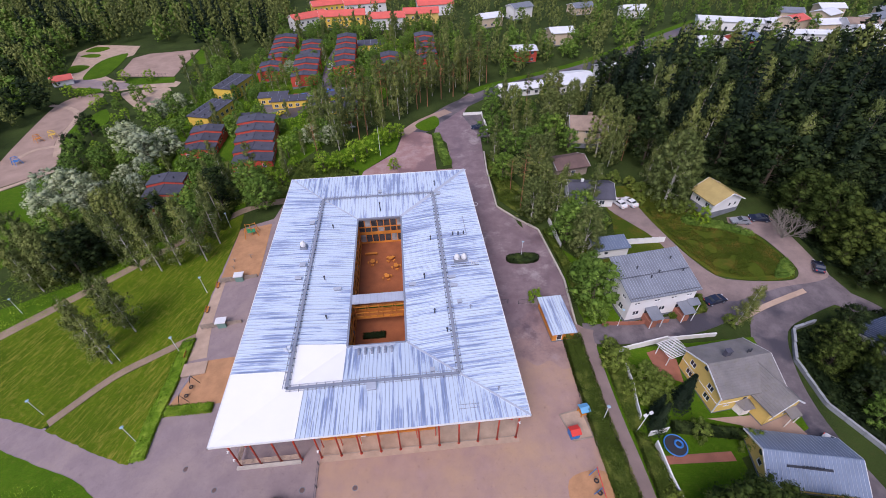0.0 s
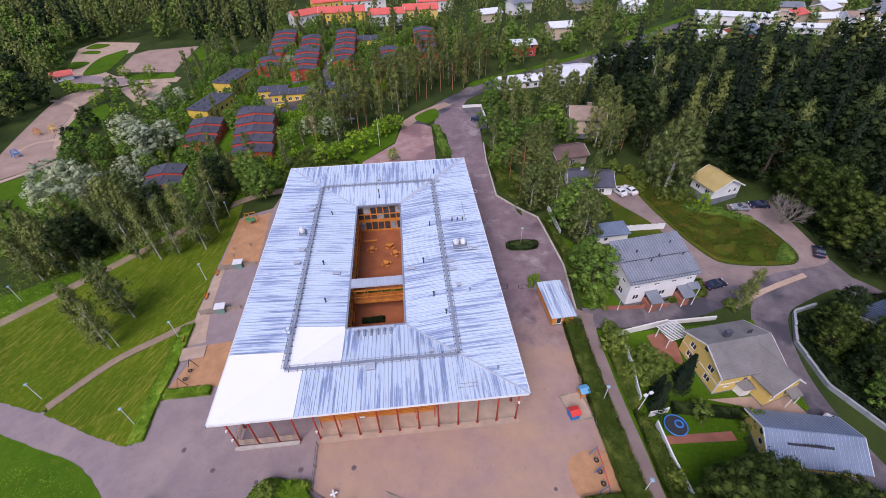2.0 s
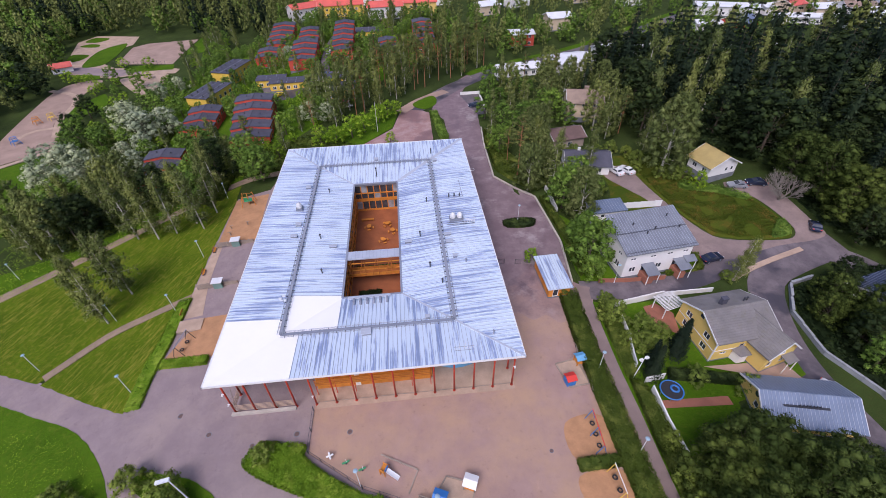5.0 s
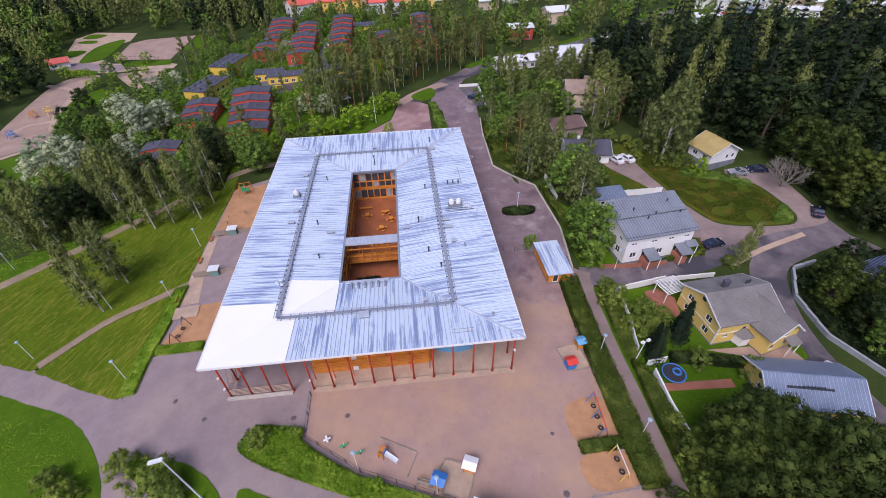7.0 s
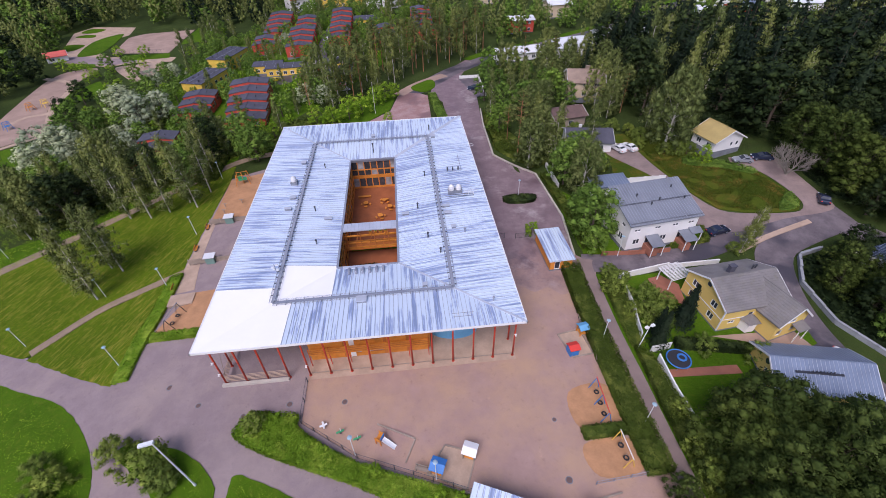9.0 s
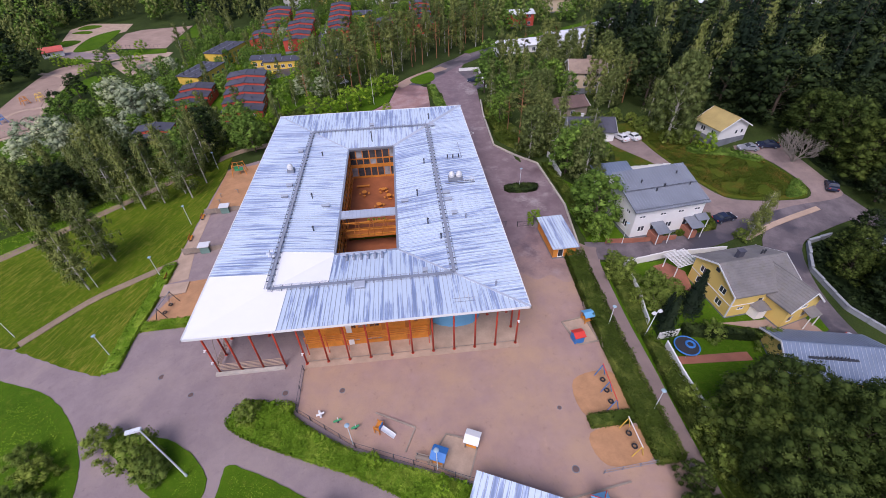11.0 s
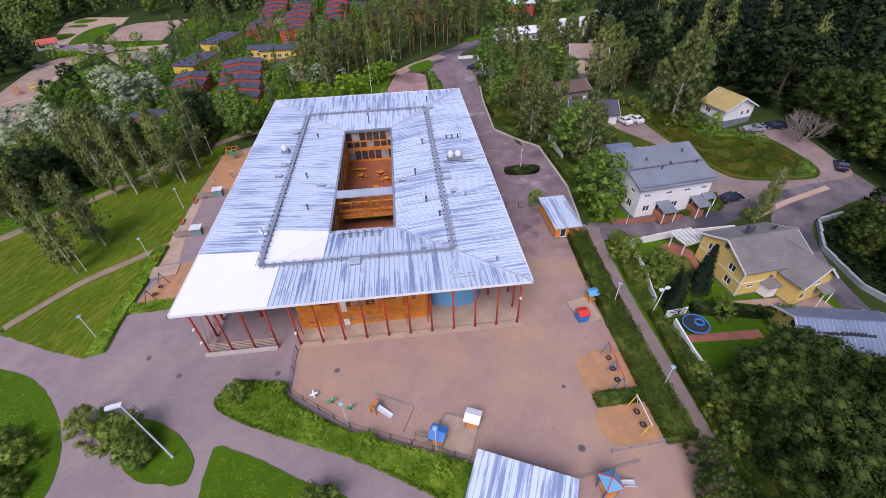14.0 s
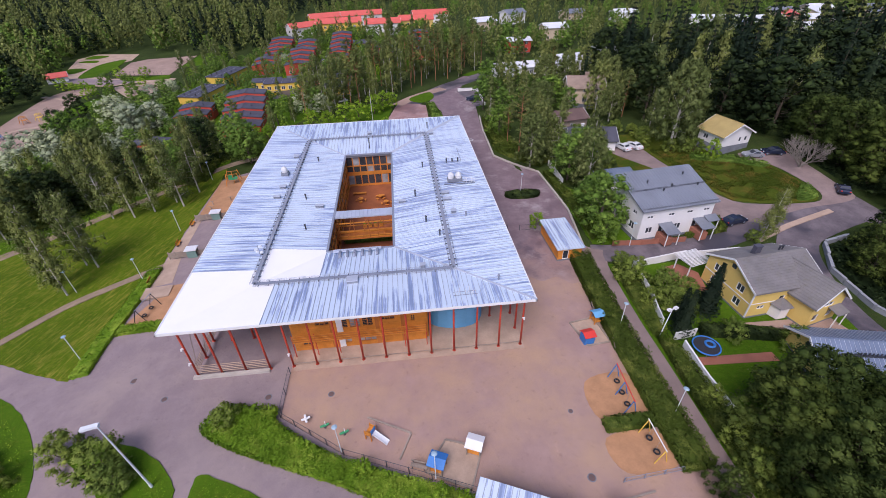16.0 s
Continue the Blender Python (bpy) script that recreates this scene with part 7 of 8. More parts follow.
hedge("undergrowth", "green undergrowth on the bank beside the drive", [(23, 94), (27, 87), (31, 82.5), (34, 85), (30, 92), (26, 100), (24, 118), (22.9, 110)], 1.2, "hedge_leaf", 34, 0.28, wave=1.0)
hedge("undergrowth", "green undergrowth on the bank beside the drive", [(31.4, 52), (33, 54), (33.2, 66), (31.8, 79), (30.6, 79), (31.4, 63)], 0.9, "hedge_leaf", 34, 0.26, wave=1.0)
hedge("verge_shrubs", "shrubs and tall weeds between footpath and garden fence", [(30.1, -4), (34.6, -4), (34.2, 9), (33.0, 17), (32.7, 28), (31.0, 29.4), (30.4, 20), (30.3, 10)], 1.2, "hedge_leaf", 46, 0.2, wave=1.0)
hedge("verge_shrubs", "shrubs and tall weeds between footpath and garden fence", [(30.8, 29.6), (32.6, 30), (33.4, 33), (34.2, 40), (33.6, 44.4), (31.6, 44), (31.0, 36)], 0.9, "hedge_leaf", 40, 0.2, wave=1.0)
hedge("meadow_shrubs", "rough green thicket on the meadow", curve_round([(63, 74.5), (69.5, 71.2), (74.2, 67.8), (74.6, 69.2), (70, 73.6), (64, 77)], 3), 0.9, "broad_leaf", 22, 0.3, wave=0.9)
hedge("meadow_shrubs", "low green bushes at the corner of the meadow", curve_round([(72.4, 56.4), (76, 56.4), (77.4, 58.6), (77, 61), (74.6, 59)], 3), 0.7, "broad_leaf", 26, 0.26, wave=0.9)
hedge("hedge", "clipped green hedge along the terrace of the white house", [(47.2, 49.6), (54.6, 50.3), (55.4, 54.2), (54.6, 54.2), (53.9, 51.1), (47.2, 50.4)], 1.0, "hedge_leaf", 50, 0.22)
hedge("undergrowth", "dense green thicket under the birches", [(-47.6, 92), (-62, 95), (-77, 83.4), (-87, 78), (-100, 88), (-100, 104), (-80, 102), (-62, 101.5), (-48, 104)], 1.3, "hedge_leaf", 7, 0.5, wave=1.0)
hedge("undergrowth", "green thicket beside the terrace houses", [(-100, 104), (-80, 102.5), (-77, 122), (-80, 148), (-96, 150), (-108, 138), (-104, 128)], 1.4, "hedge_leaf", 6, 0.5, wave=1.0)
hedge("undergrowth", "green thicket between terrace houses and plaza", [(-36, 103), (-17, 101), (-15, 113), (-30, 121), (-38, 119), (-58, 119.5), (-60, 104)], 1.2, "hedge_leaf", 6, 0.5, wave=1.0)
hedge("undergrowth", "dark thicket at the forest edge", [(83, 84), (90, 74.5), (93, 66.5), (104, 66), (100, 80), (80, 98), (70, 98), (76, 92)], 2.2, "dark_leaf", 5, 0.7)

hedge("undergrowth", "dark thicket beyond the retaining wall", [(67.5, 43.4), (65.4, 38), (64.6, 30.5), (67.4, 23), (67.4, 12), (100, 12), (104, 46), (92, 46), (84, 46.4), (78, 45.4)], 1.0, "dark_leaf", 7, 0.5, wave=1.0)
hedge("undergrowth", "dark thicket at the forest edge", [(84.6, 58), (84.0, 66), (83.6, 74), (92, 73), (104, 65), (112, 54), (104, 50), (92, 54.4)], 1.4, "dark_leaf", 7, 0.5, wave=1.0)


def tall_grass(name, label, pts, height, leaf, density, size):
    """Upright tufts over an outline."""
    lv, rng = Leaves(), random.Random(21)
    xs, ys = [p[0] for p in pts], [p[1] for p in pts]
    for _ in range(int((max(xs) - min(xs)) * (max(ys) - min(ys)) * density)):
        x, y = rng.uniform(min(xs), max(xs)), rng.uniform(min(ys), max(ys))
        if inside(x, y, pts) and noise.noise(Vector((x * 0.35, y * 0.35, 1))) > -0.25:
            lv.spray(Vector((x, y, terrain(x, y) + 0.15 + height * rng.uniform(0.2, 0.6))), size * rng.uniform(0.6, 1.4), Vector((rng.uniform(-0.5, 0.5), rng.uniform(-0.5, 0.5), 1)).normalized(), 0.8)
    tagged(new(name, lv.mesh(name, leaf)), label, "grass", kind="stuff")


tall_grass("meadow_grass", "tufts of unmown yellowing meadow grass", [(56.6, 83), (57, 76), (58, 70), (59.3, 65), (61.8, 59.6), (66, 57.4), (75.6, 56.6), (77.4, 58.6), (76.6, 62.8), (75, 68), (71.6, 71.6), (66, 76.5), (60, 81.6)], 0.3, "meadow_leaf", 75, 0.24)
tall_grass("garden_grass", "rough tufts of garden grass and weeds", [(33.5, 66), (38.5, 72.5), (46, 74.5), (48, 81), (47.4, 94), (34, 94), (33, 80)], 0.25, "hedge_leaf", 12, 0.26)
tall_grass("verge_grass", "rough tufts of verge grass", [(-100, 61), (-87, 65), (-60, 90), (-45, 101), (-45, 106), (-75, 100), (-105, 78)], 0.25, "bright_leaf", 10, 0.26)

tall_grass("island_grass", "thick tufts of bright grass on the traffic island", [(-39.0, 22.4), (-37.5, 22.7), (-30.8, 20.6), (-26.6, 17.1), (-26.0, 15.0), (-27, 14.6), (-31.0, 15.4), (-34.3, 18.4), (-37.0, 20.5)], 0.1, "bright_leaf", 40, 0.16)
tall_grass("island_grass", "thick tufts of bright grass beside the path", [(-22.8, 17.0), (-19.0, 15.1), (-14.4, 12.6), (-9, 9), (-9, 3), (-21, 5), (-23.2, 12)], 0.1, "bright_leaf", 30, 0.16)
tall_grass("corner_grass", "thick tufts of bright lawn grass", [(-42.2, 2), (-41.6, 18), (-43.2, 20.6), (-46, 24.4), (-51, 29), (-56, 31.6), (-66, 34), (-66, 2)], 0.1, "bright_leaf", 14, 0.17)

# ---- the school grounds ----
drape("sand_west", [(-43.2, 42.4), (-39.6, 50.6), (-31.5, 50.6), (-31.5, 41.6), (-36, 41.4)], 0.10, "sand", "orange-brown sand under the swings", "sand bed")
drape("sand_climb", [(-43.2, 72.6), (-43.6, 90.4), (-35.5, 91.0), (-34.6, 71.9)], 0.10, "sand", "orange-brown sand under the climbing frame", "sand bed")
drape("sand_strip", [(-43.8, 51.2), (-43.6, 72), (-41.9, 72), (-41.2, 60), (-39.6, 51.4)], 0.09, "sand_pale", "sandy tan strip at the lawn edge", "sand bed")
drape("sand_swings", [(19.0, 23.6), (24.4, 24.2), (24.4, 18.7), (19.0, 18.5)], 0.09, "sand", "orange-brown sand under the red swing", "sand bed", smooth=True)
drape("sand_swings_south", [(18.6, 16.4), (24.4, 16.6), (24.6, 12.8), (19.2, 12.6)], 0.09, "sand", "orange-brown sand under the white swing", "sand bed", smooth=True)
drape("sand_playhouse", [(20.6, 33.3), (24.2, 33.9), (24.7, 29.3), (21.5, 29.0)], 0.09, "sand_pale", "tan sand bed round the playhouse", "sand bed")
drape("sandpit", [(1.6, 18.3), (5.3, 16.9), (3.6, 12.9), (-0.8, 15.1)], 0.09, "sand_pale", "tan sand in a timber-edged sandpit", "sandpit")


def timber_edge(name, label, pts, closed=True, material="grey_timber"):
    t = thing(name, label, "timber edging")
    loop = list(zip(pts, pts[1:] + pts[:1])) if closed else list(zip(pts, pts[1:]))
    for (x0, y0), (x1, y1) in loop:
        L = math.hypot(x1 - x0, y1 - y0)
        bm = BM()
        box(bm, 0, L - 0.02, -0.09, 0.09, -0.05, 0.24, m=pose(x0, y0, terrain(x0, y0), 0, 0, math.degrees(math.atan2(y1 - y0, x1 - x0))))
        part("beam", bm, material, t)


timber_edge("sandpit_frame", "weathered brown timber frame of the sandpit", [(1.6, 18.3), (5.3, 16.9), (3.6, 12.9), (-0.8, 15.1)])
timber_edge("sandbed_frame", "weathered timber frame round the playhouse sand", [(20.6, 33.3), (24.2, 33.9), (24.7, 29.3), (21.5, 29.0)])
timber_edge("slide_edging", "thin timber edging round the small slide", [(-6.8, 22.0), (-2.0, 19.5), (-3.3, 16.7)], False)
timber_edge("tower_edging", "thin timber edging round the play tower", [(12.9, 9.6), (21.0, 10.6)], False)


def tyre_swing(name, label, a, b, height, leg_mat, bar_mat, seats, spread=1.1):
    """A swing frame from a to b with A-shaped legs, and tyres on chains."""
    a, b = Vector((*a, terrain(*a))), Vector((*b, terrain(*b)))
    s = thing(name, label, "swing", "swings", at=Matrix.Translation(a))
    d = (b - a)
    d.z = 0
    L = d.length
    d.normalize()
    nrm = Vector((-d.y, d.x, 0))
    ends = (0.0, L) if seats < 3 else (0.0, L / 2, L)
    for e in ends:
        for sg in (-1, 1):
            bm = BM()
            tube(bm, d * e + nrm * sg * spread - Vector((0, 0, 0.1)), d * e + Vector((0, 0, height)), 0.055, n=7)
            part("leg", bm, leg_mat, s)
    bm = BM()
    tube(bm, Vector((0, 0, height)) - d * 0.15, d * (L + 0.15) + Vector((0, 0, height)), 0.06, n=7)
    part("crossbar", bm, bar_mat, s)
    for k in range(seats):
        c = d * L * (k + 0.6) / (seats + 0.2)
        bm = BM()
        torus(bm, c + Vector((0, 0, 0.5)), 0.27, 0.1, "z", 12, 6)
        ty = part("tyre_seat", bm, "rubber", s, "black tyre seat", True)
        bm = BM()
        for sg in (-1, 1):
            tube(bm, c + nrm * sg * 0.26 + Vector((0, 0, 0.55)), c + nrm * sg * 0.2 + Vector((0, 0, height)), 0.012, n=4)
        part("chain", bm, "steel", ty)


tyre_swing("swing_set", "red-barred swing set with blue legs and tyre seats", (22.7, 23.9), (22.4, 18.9), 2.4, "blue_paint", "red_plastic", 3, 0.75)
tyre_swing("swing_set", "white-barred swing set with yellow legs and tyre seats", (22.9, 16.6), (22.9, 13.2), 2.3, "yellow_row", "white_paint", 2, 0.7)
tyre_swing("swing_set", "black steel swing set with two tyre seats", (-40.6, 42.6), (-40.0, 46.2), 2.4, "rubber", "steel", 2, 1.1)


def bench(x, y, rz, material="grey_timber", label="weathered timber bench on steel legs"):
    b = thing("bench", label, "bench", "benches", at=ground_pose(x, y, rz, 0.07))
    for k in range(3):
        bm = BM()
        box(bm, -0.85, 0.85, -0.22 + k * 0.15, -0.09 + k * 0.15, 0.42, 0.46)
        part("seat_slat", bm, material, b)
    for k in range(2):
        bm = BM()
        box(bm, -0.85, 0.85, 0.25, 0.29, 0.56 + k * 0.16, 0.69 + k * 0.16)
        part("back_slat", bm, material, b)
    for sx in (-0.65, 0.65):
        bm = BM()
        box(bm, sx - 0.03, sx + 0.03, -0.2, 0.26, 0, 0.42)
        box(bm, sx - 0.03, sx + 0.03, 0.2, 0.26, 0.42, 0.85)
        part("leg", bm, "dark_steel", b)


bench(-1.4, 15.6, -20)
bench(24.9, 35.4, 80)
bench(25.0, 28.6, 75)
for x, y in ((-43.5, 52.6), (-43.2, 63.6), (-43.1, 70.6)):
    bench(x, y, 95, "timber_orange", "orange-stained timber bench at the lawn edge")


def playhouse(x, y, rz, w, roof_mat, body_mat, height, label, legs=True):
    p = thing("playhouse", label, "playhouse", "playhouses", at=ground_pose(x, y, rz, 0.06))
    h = height
    if legs:
        for sx in (-w / 2 + 0.08, w / 2 - 0.08):
            for sy in (-w / 2 + 0.08, w / 2 - 0.08):
                bm = BM()
                box(bm, sx - 0.06, sx + 0.06, sy - 0.06, sy + 0.06, 0, h)
                part("post", bm, "timber_orange" if body_mat == "timber_orange" else body_mat, p)
    else:
        for x0, x1, y0, y1 in ((-w / 2, w / 2, -w / 2, -w / 2 + 0.06), (-w / 2, w / 2, w / 2 - 0.06, w / 2), (-w / 2, -w / 2 + 0.06, -w / 2 + 0.06, w / 2 - 0.06)):
            bm = BM()
            box(bm, x0, x1, y0, y1, 0, h)
            part("side_wall", bm, body_mat, p)
    for sg in (-1, 1):
        bm = BM()
        o = 0.14
        pts = [(-w / 2 - o, 0, h + 0.32), (w / 2 + o, 0, h + 0.32), (w / 2 + o, sg * (w / 2 + o), h - 0.03), (-w / 2 - o, sg * (w / 2 + o), h - 0.03)]
        dn, up = [bm.verts.new(q) for q in pts], [bm.verts.new((q[0], q[1], q[2] + 0.06)) for q in pts]
        bm.faces.new(up)
        bm.faces.new(dn[::-1])
        for i in range(4):
            bm.faces.new((dn[i], dn[(i + 1) % 4], up[(i + 1) % 4], up[i]))
        bmesh.ops.recalc_face_normals(bm, faces=bm.faces[:])
        part("roof_board", bm, roof_mat, p)
    bm = BM()
    box(bm, -w / 2 + 0.1, w / 2 - 0.1, -w / 2 + 0.1, w / 2 - 0.1, 0.35, 0.42)
    part("bench_board", bm, "timber_orange", p)
    return p


playhouse(21.7, 29.9, 8, 1.35, "red_plastic", "blue_paint", 1.35, "small blue playhouse with a bright red roof", False)
playhouse(24.3, 33.2, 8, 1.3, "light_blue", "timber_orange", 1.5, "open play shelter with a light blue roof")
playhouse(0.5, 15.4, -24, 1.5, "blue_paint", "grey_timber", 1.5, "open sandpit shelter with a dark blue roof")
playhouse(4.5, 16.8, -24, 1.5, "white_paint", "grey_timber", 1.5, "open sandpit shelter with a white roof")

# a small slide, spring riders, and the play tower
sl = thing("toddler_slide", "orange timber play frame with a white slide", "slide", at=pose(-6.1, 19.6, 0.06, 0, 0, -30))
for sx in (-0.6, 0.1):
    for sy in (-0.5, 0.5):
        bm = BM()
        box(bm, sx - 0.05, sx + 0.05, sy - 0.05, sy + 0.05, 0, 1.5)
        part("post", bm, "timber_orange", sl)
bm = BM()
box(bm, -0.65, 0.15, -0.55, 0.55, 0.85, 0.93)
part("platform", bm, "timber_orange", sl)
for sy in (-0.52, 0.46):
    bm = BM()
    box(bm, -0.65, 0.15, sy, sy + 0.06, 1.1, 1.4)
    part("side_board", bm, "timber_orange", sl)
bm = BM()
m = pose(0.15, 0, 0.9, 0, 27, 0)
box(bm, 0, 1.9, -0.26, 0.26, -0.03, 0.02, m=m)
box(bm, 0, 1.9, -0.3, -0.26, -0.03, 0.16, m=m)
box(bm, 0, 1.9, 0.26, 0.3, -0.03, 0.16, m=m)
part("chute", bm, "white_sheet", sl, "shiny white chute")
bm = BM()
box(bm, 0.05, 0.14, -0.45, 0.45, 0.95, 1.5)
part("blue_panel", bm, "blue_paint", sl, "blue panel")
for x, y, mt, n in ((-13.6, 22.4, "white_paint", 4), (-11.4, 21.3, "green_paint", 2), (-9.2, 20.2, "green_paint", 2)):
    sp = thing("spring_rider", "small spring rider with a moulded seat", "spring rider", "spring riders", at=pose(x, y, 0.06, 0, 0, 20))
    bm = BM()
    for k in range(5):
        torus(bm, (0, 0, 0.06 + k * 0.08), 0.1, 0.02, "z", 8, 4)
    part("spring", bm, "dark_steel", sp)
    bm = BM()
    for k in range(n):
        a = 6.283 * k / n
        tube(bm, (math.cos(a) * 0.1, math.sin(a) * 0.1, 0.5), (math.cos(a) * 0.5, math.sin(a) * 0.5, 0.55), 0.15, 0.12, 8)
    box(bm, -0.12, 0.12, -0.12, 0.12, 0.46, 0.6)
    part("seat", bm, mt, sp)
    bm = BM()
    tube(bm, (0.1, -0.2, 0.9), (0.1, 0.2, 0.9), 0.03, n=6)
    tube(bm, (0.1, 0, 0.55), (0.1, 0, 0.9), 0.04, n=6)
    part("handle", bm, "white_paint", sp)
tw = thing("play_tower", "blue-roofed play tower with a red bridge and slide", "play tower", at=pose(16.3, 8.2, 0.06, 0, 0, 6))
for sx in (-0.65, 0.65):
    for sy in (-0.65, 0.65):
        bm = BM()
        box(bm, sx - 0.05, sx + 0.05, sy - 0.05, sy + 0.05, 0, 2.6)
        part("post", bm, "blue_paint", tw)
bm = BM()
vs = [bm.verts.new(p) for p in ((-0.9, -0.9, 2.5), (0.9, -0.9, 2.5), (0.9, 0.9, 2.5), (-0.9, 0.9, 2.5))]
ap = bm.verts.new((0, 0, 3.3))
for i in range(4):
    bm.faces.new((vs[i], vs[(i + 1) % 4], ap))
bm.faces.new(vs[::-1])
rt = part("roof", bm, "light_blue", tw, "light blue pyramid roof")
for sx, sy in ((-0.9, -0.9), (0.9, -0.9), (0.9, 0.9), (-0.9, 0.9)):
    bm = BM()
    tube(bm, (sx, sy, 2.54), (0, 0, 3.34), 0.05, n=5)
    part("hip_batten", bm, "red_plastic", rt)
for sy in (-0.68, 0.62):
    bm = BM()
    box(bm, -0.6, 0.6, sy, sy + 0.06, 0.3, 1.7)
    part("side_board", bm, "timber_orange", tw)
bm = BM()
box(bm, -0.65, 0.65, -0.6, 0.6, 1.0, 1.1)
part("platform", bm, "timber_orange", tw)
for sy in (-0.3, 0.3):
    bm = BM()
    tube(bm, (0.7, sy, 1.5), (1.7, sy, 1.4), 0.05, n=6)
    part("rail", bm, "red_plastic", tw)
bm = BM()
m = pose(1.6, 0, 1.0, 0, 30, 0)
box(bm, 0, 1.9, -0.28, 0.28, -0.03, 0.02, m=m)
box(bm, 0, 1.9, -0.32, -0.28, -0.03, 0.18, m=m)
box(bm, 0, 1.9, 0.28, 0.32, -0.03, 0.18, m=m)
part("chute", bm, "white_sheet", tw, "shiny steel chute")

mono_house("play_pavilion", "timber pavilion with a blue-grey seamed metal roof", pose(7.5, 7.7, 0.0, 0, 0, -24), 9.0, 5.2, 2.6, 3.0, "grey_timber", "roof_y", [("N", 2, 6.5, 0.5, 2.2)], seams=0.6, over=0.4, category="pavilion")
mono_house("storage_shed", "orange timber storage shed with a pale metal roof", pose(25.3, 51.6, 0.05, 0, 0, 2), 4.0, 8.4, 2.3, 2.5, "timber_orange", "roof_y", [("S", 0.8, 1.8, 0.3, 2.0)], seams=0.5, over=0.35, category="shed")


def tower_hut(x, y, label):
    h = thing("play_kiosk", label, "kiosk", "play kiosks", at=ground_pose(x, y, 3, 0.08))
    bm = BM()
    box(bm, -0.8, 0.8, -0.6, 0.6, 0, 1.5)
    part("body", bm, "green_grey", h)
    bm = BM()
    box(bm, -1.0, 1.0, -0.8, 0.8, 1.5, 1.66)
    part("roof", bm, "white_sheet", h, "flat white roof")
    for x0, x1 in ((-4.0, -0.9), (0.9, 3.6)):
        bm = BM()
        box(bm, x0, x1, -0.05, 0.05, 0.0, 1.1)
        part("board_wall", bm, "grey_timber", h, "weathered grey board wall")
        for k in range(4):
            bm = BM()
            xx = x0 + (x1 - x0) * k / 3
            box(bm, xx - 0.06, xx + 0.06, -0.11, 0.11, -0.2, 1.2)
            part("post", bm, "grey_timber", h)


M["green_grey"] = surface("green_grey", (0.16, 0.27, 0.24), 0.6, spread=0.12, bump=0.03)
tower_hut(-38.6, 58.6, "green play kiosk with a white roof and grey board walls")
tower_hut(-38.5, 71.4, "green play kiosk with a white roof and grey board walls")
sb = thing("sandbox", "covered sandbox with a tan plywood lid", "sandbox", at=ground_pose(-40.9, 49.0, 5, 0.1))
bm = BM()
box(bm, -2.0, 2.0, -1.3, 1.3, 0, 0.32)
part("frame", bm, "grey_timber", sb)
bm = BM()
box(bm, -2.05, 2.05, -1.35, 1.35, 0.32, 0.4)
part("lid", bm, "sand_pale", sb)
cf = thing("climbing_frame", "timber climbing frame with green panels and net", "climbing frame", at=ground_pose(-39.6, 87.5, 10, 0.1))
for sx, sy in ((-1.6, -1.2), (1.6, -1.2), (-1.6, 1.2), (1.6, 1.2), (0, 0)):
    bm = BM()
    tube(bm, (sx, sy, 0), (sx * 0.7, sy * 0.7, 2.9), 0.08, n=7)
    part("post", bm, "timber_orange", cf)
for z, a, b in ((2.6, (-1.2, -0.9), (1.2, -0.9)), (2.6, (-1.2, 0.9), (1.2, 0.9)), (1.6, (-1.3, -1), (-1.3, 1)), (1.6, (1.3, -1), (1.3, 1))):
    bm = BM()
    tube(bm, (*a, z), (*b, z), 0.06, n=6)
    part("rail", bm, "timber_orange", cf)
bm = BM()
box(bm, -0.9, 0.9, -0.7, 0.7, 1.2, 1.3)
part("platform", bm, "green_paint", cf)
bm = BM()
box(bm, -1.0, -0.1, -0.05, 0.05, 1.3, 2.2)
part("panel", bm, "green_paint", cf)
for x, y in ((-41.5, 78), (-37.8, 78.5), (-41, 75.5)):
    st = thing("balance_post", "short timber balance post in the sand", "play post", "balance posts", at=ground_pose(x, y, 0, 0.08))
    bm = BM()
    tube(bm, (0, 0, 0), (0, 0, 0.9), 0.1, n=8)
    part("post", bm, "grey_timber", st)
    bm = BM()
    tube(bm, (-0.5, 0, 0.9), (0.5, 0, 0.95), 0.06, n=6)
    part("crossbar", bm, "grey_timber", st)


# ---- lamps, fences and covers ----
def park_lamp(x, y, height=4.4, rz=0):
    l = thing("park_lamp", "slim grey park lamp with a flat blue-grey disc head", "street lamp", "park lamps", at=ground_pose(x, y, rz, 0.05))
    bm = BM()
    tube(bm, (0, 0, 0), (0, 0, 0.9), 0.075, 0.06, 8)
    tube(bm, (0, 0, 0.9), (0, 0, height), 0.05, 0.04, 8)
    part("pole", bm, "lamp_white", l)
    bm = BM()
    tube(bm, (0, 0, height), (0, 0, height + 0.14), 0.14, 0.29, 14)
    tube(bm, (0, 0, height + 0.14), (0, 0, height + 0.26), 0.30, 0.14, 14)
    part("head", bm, "light_grey_blue", l, "flat disc lamp head")


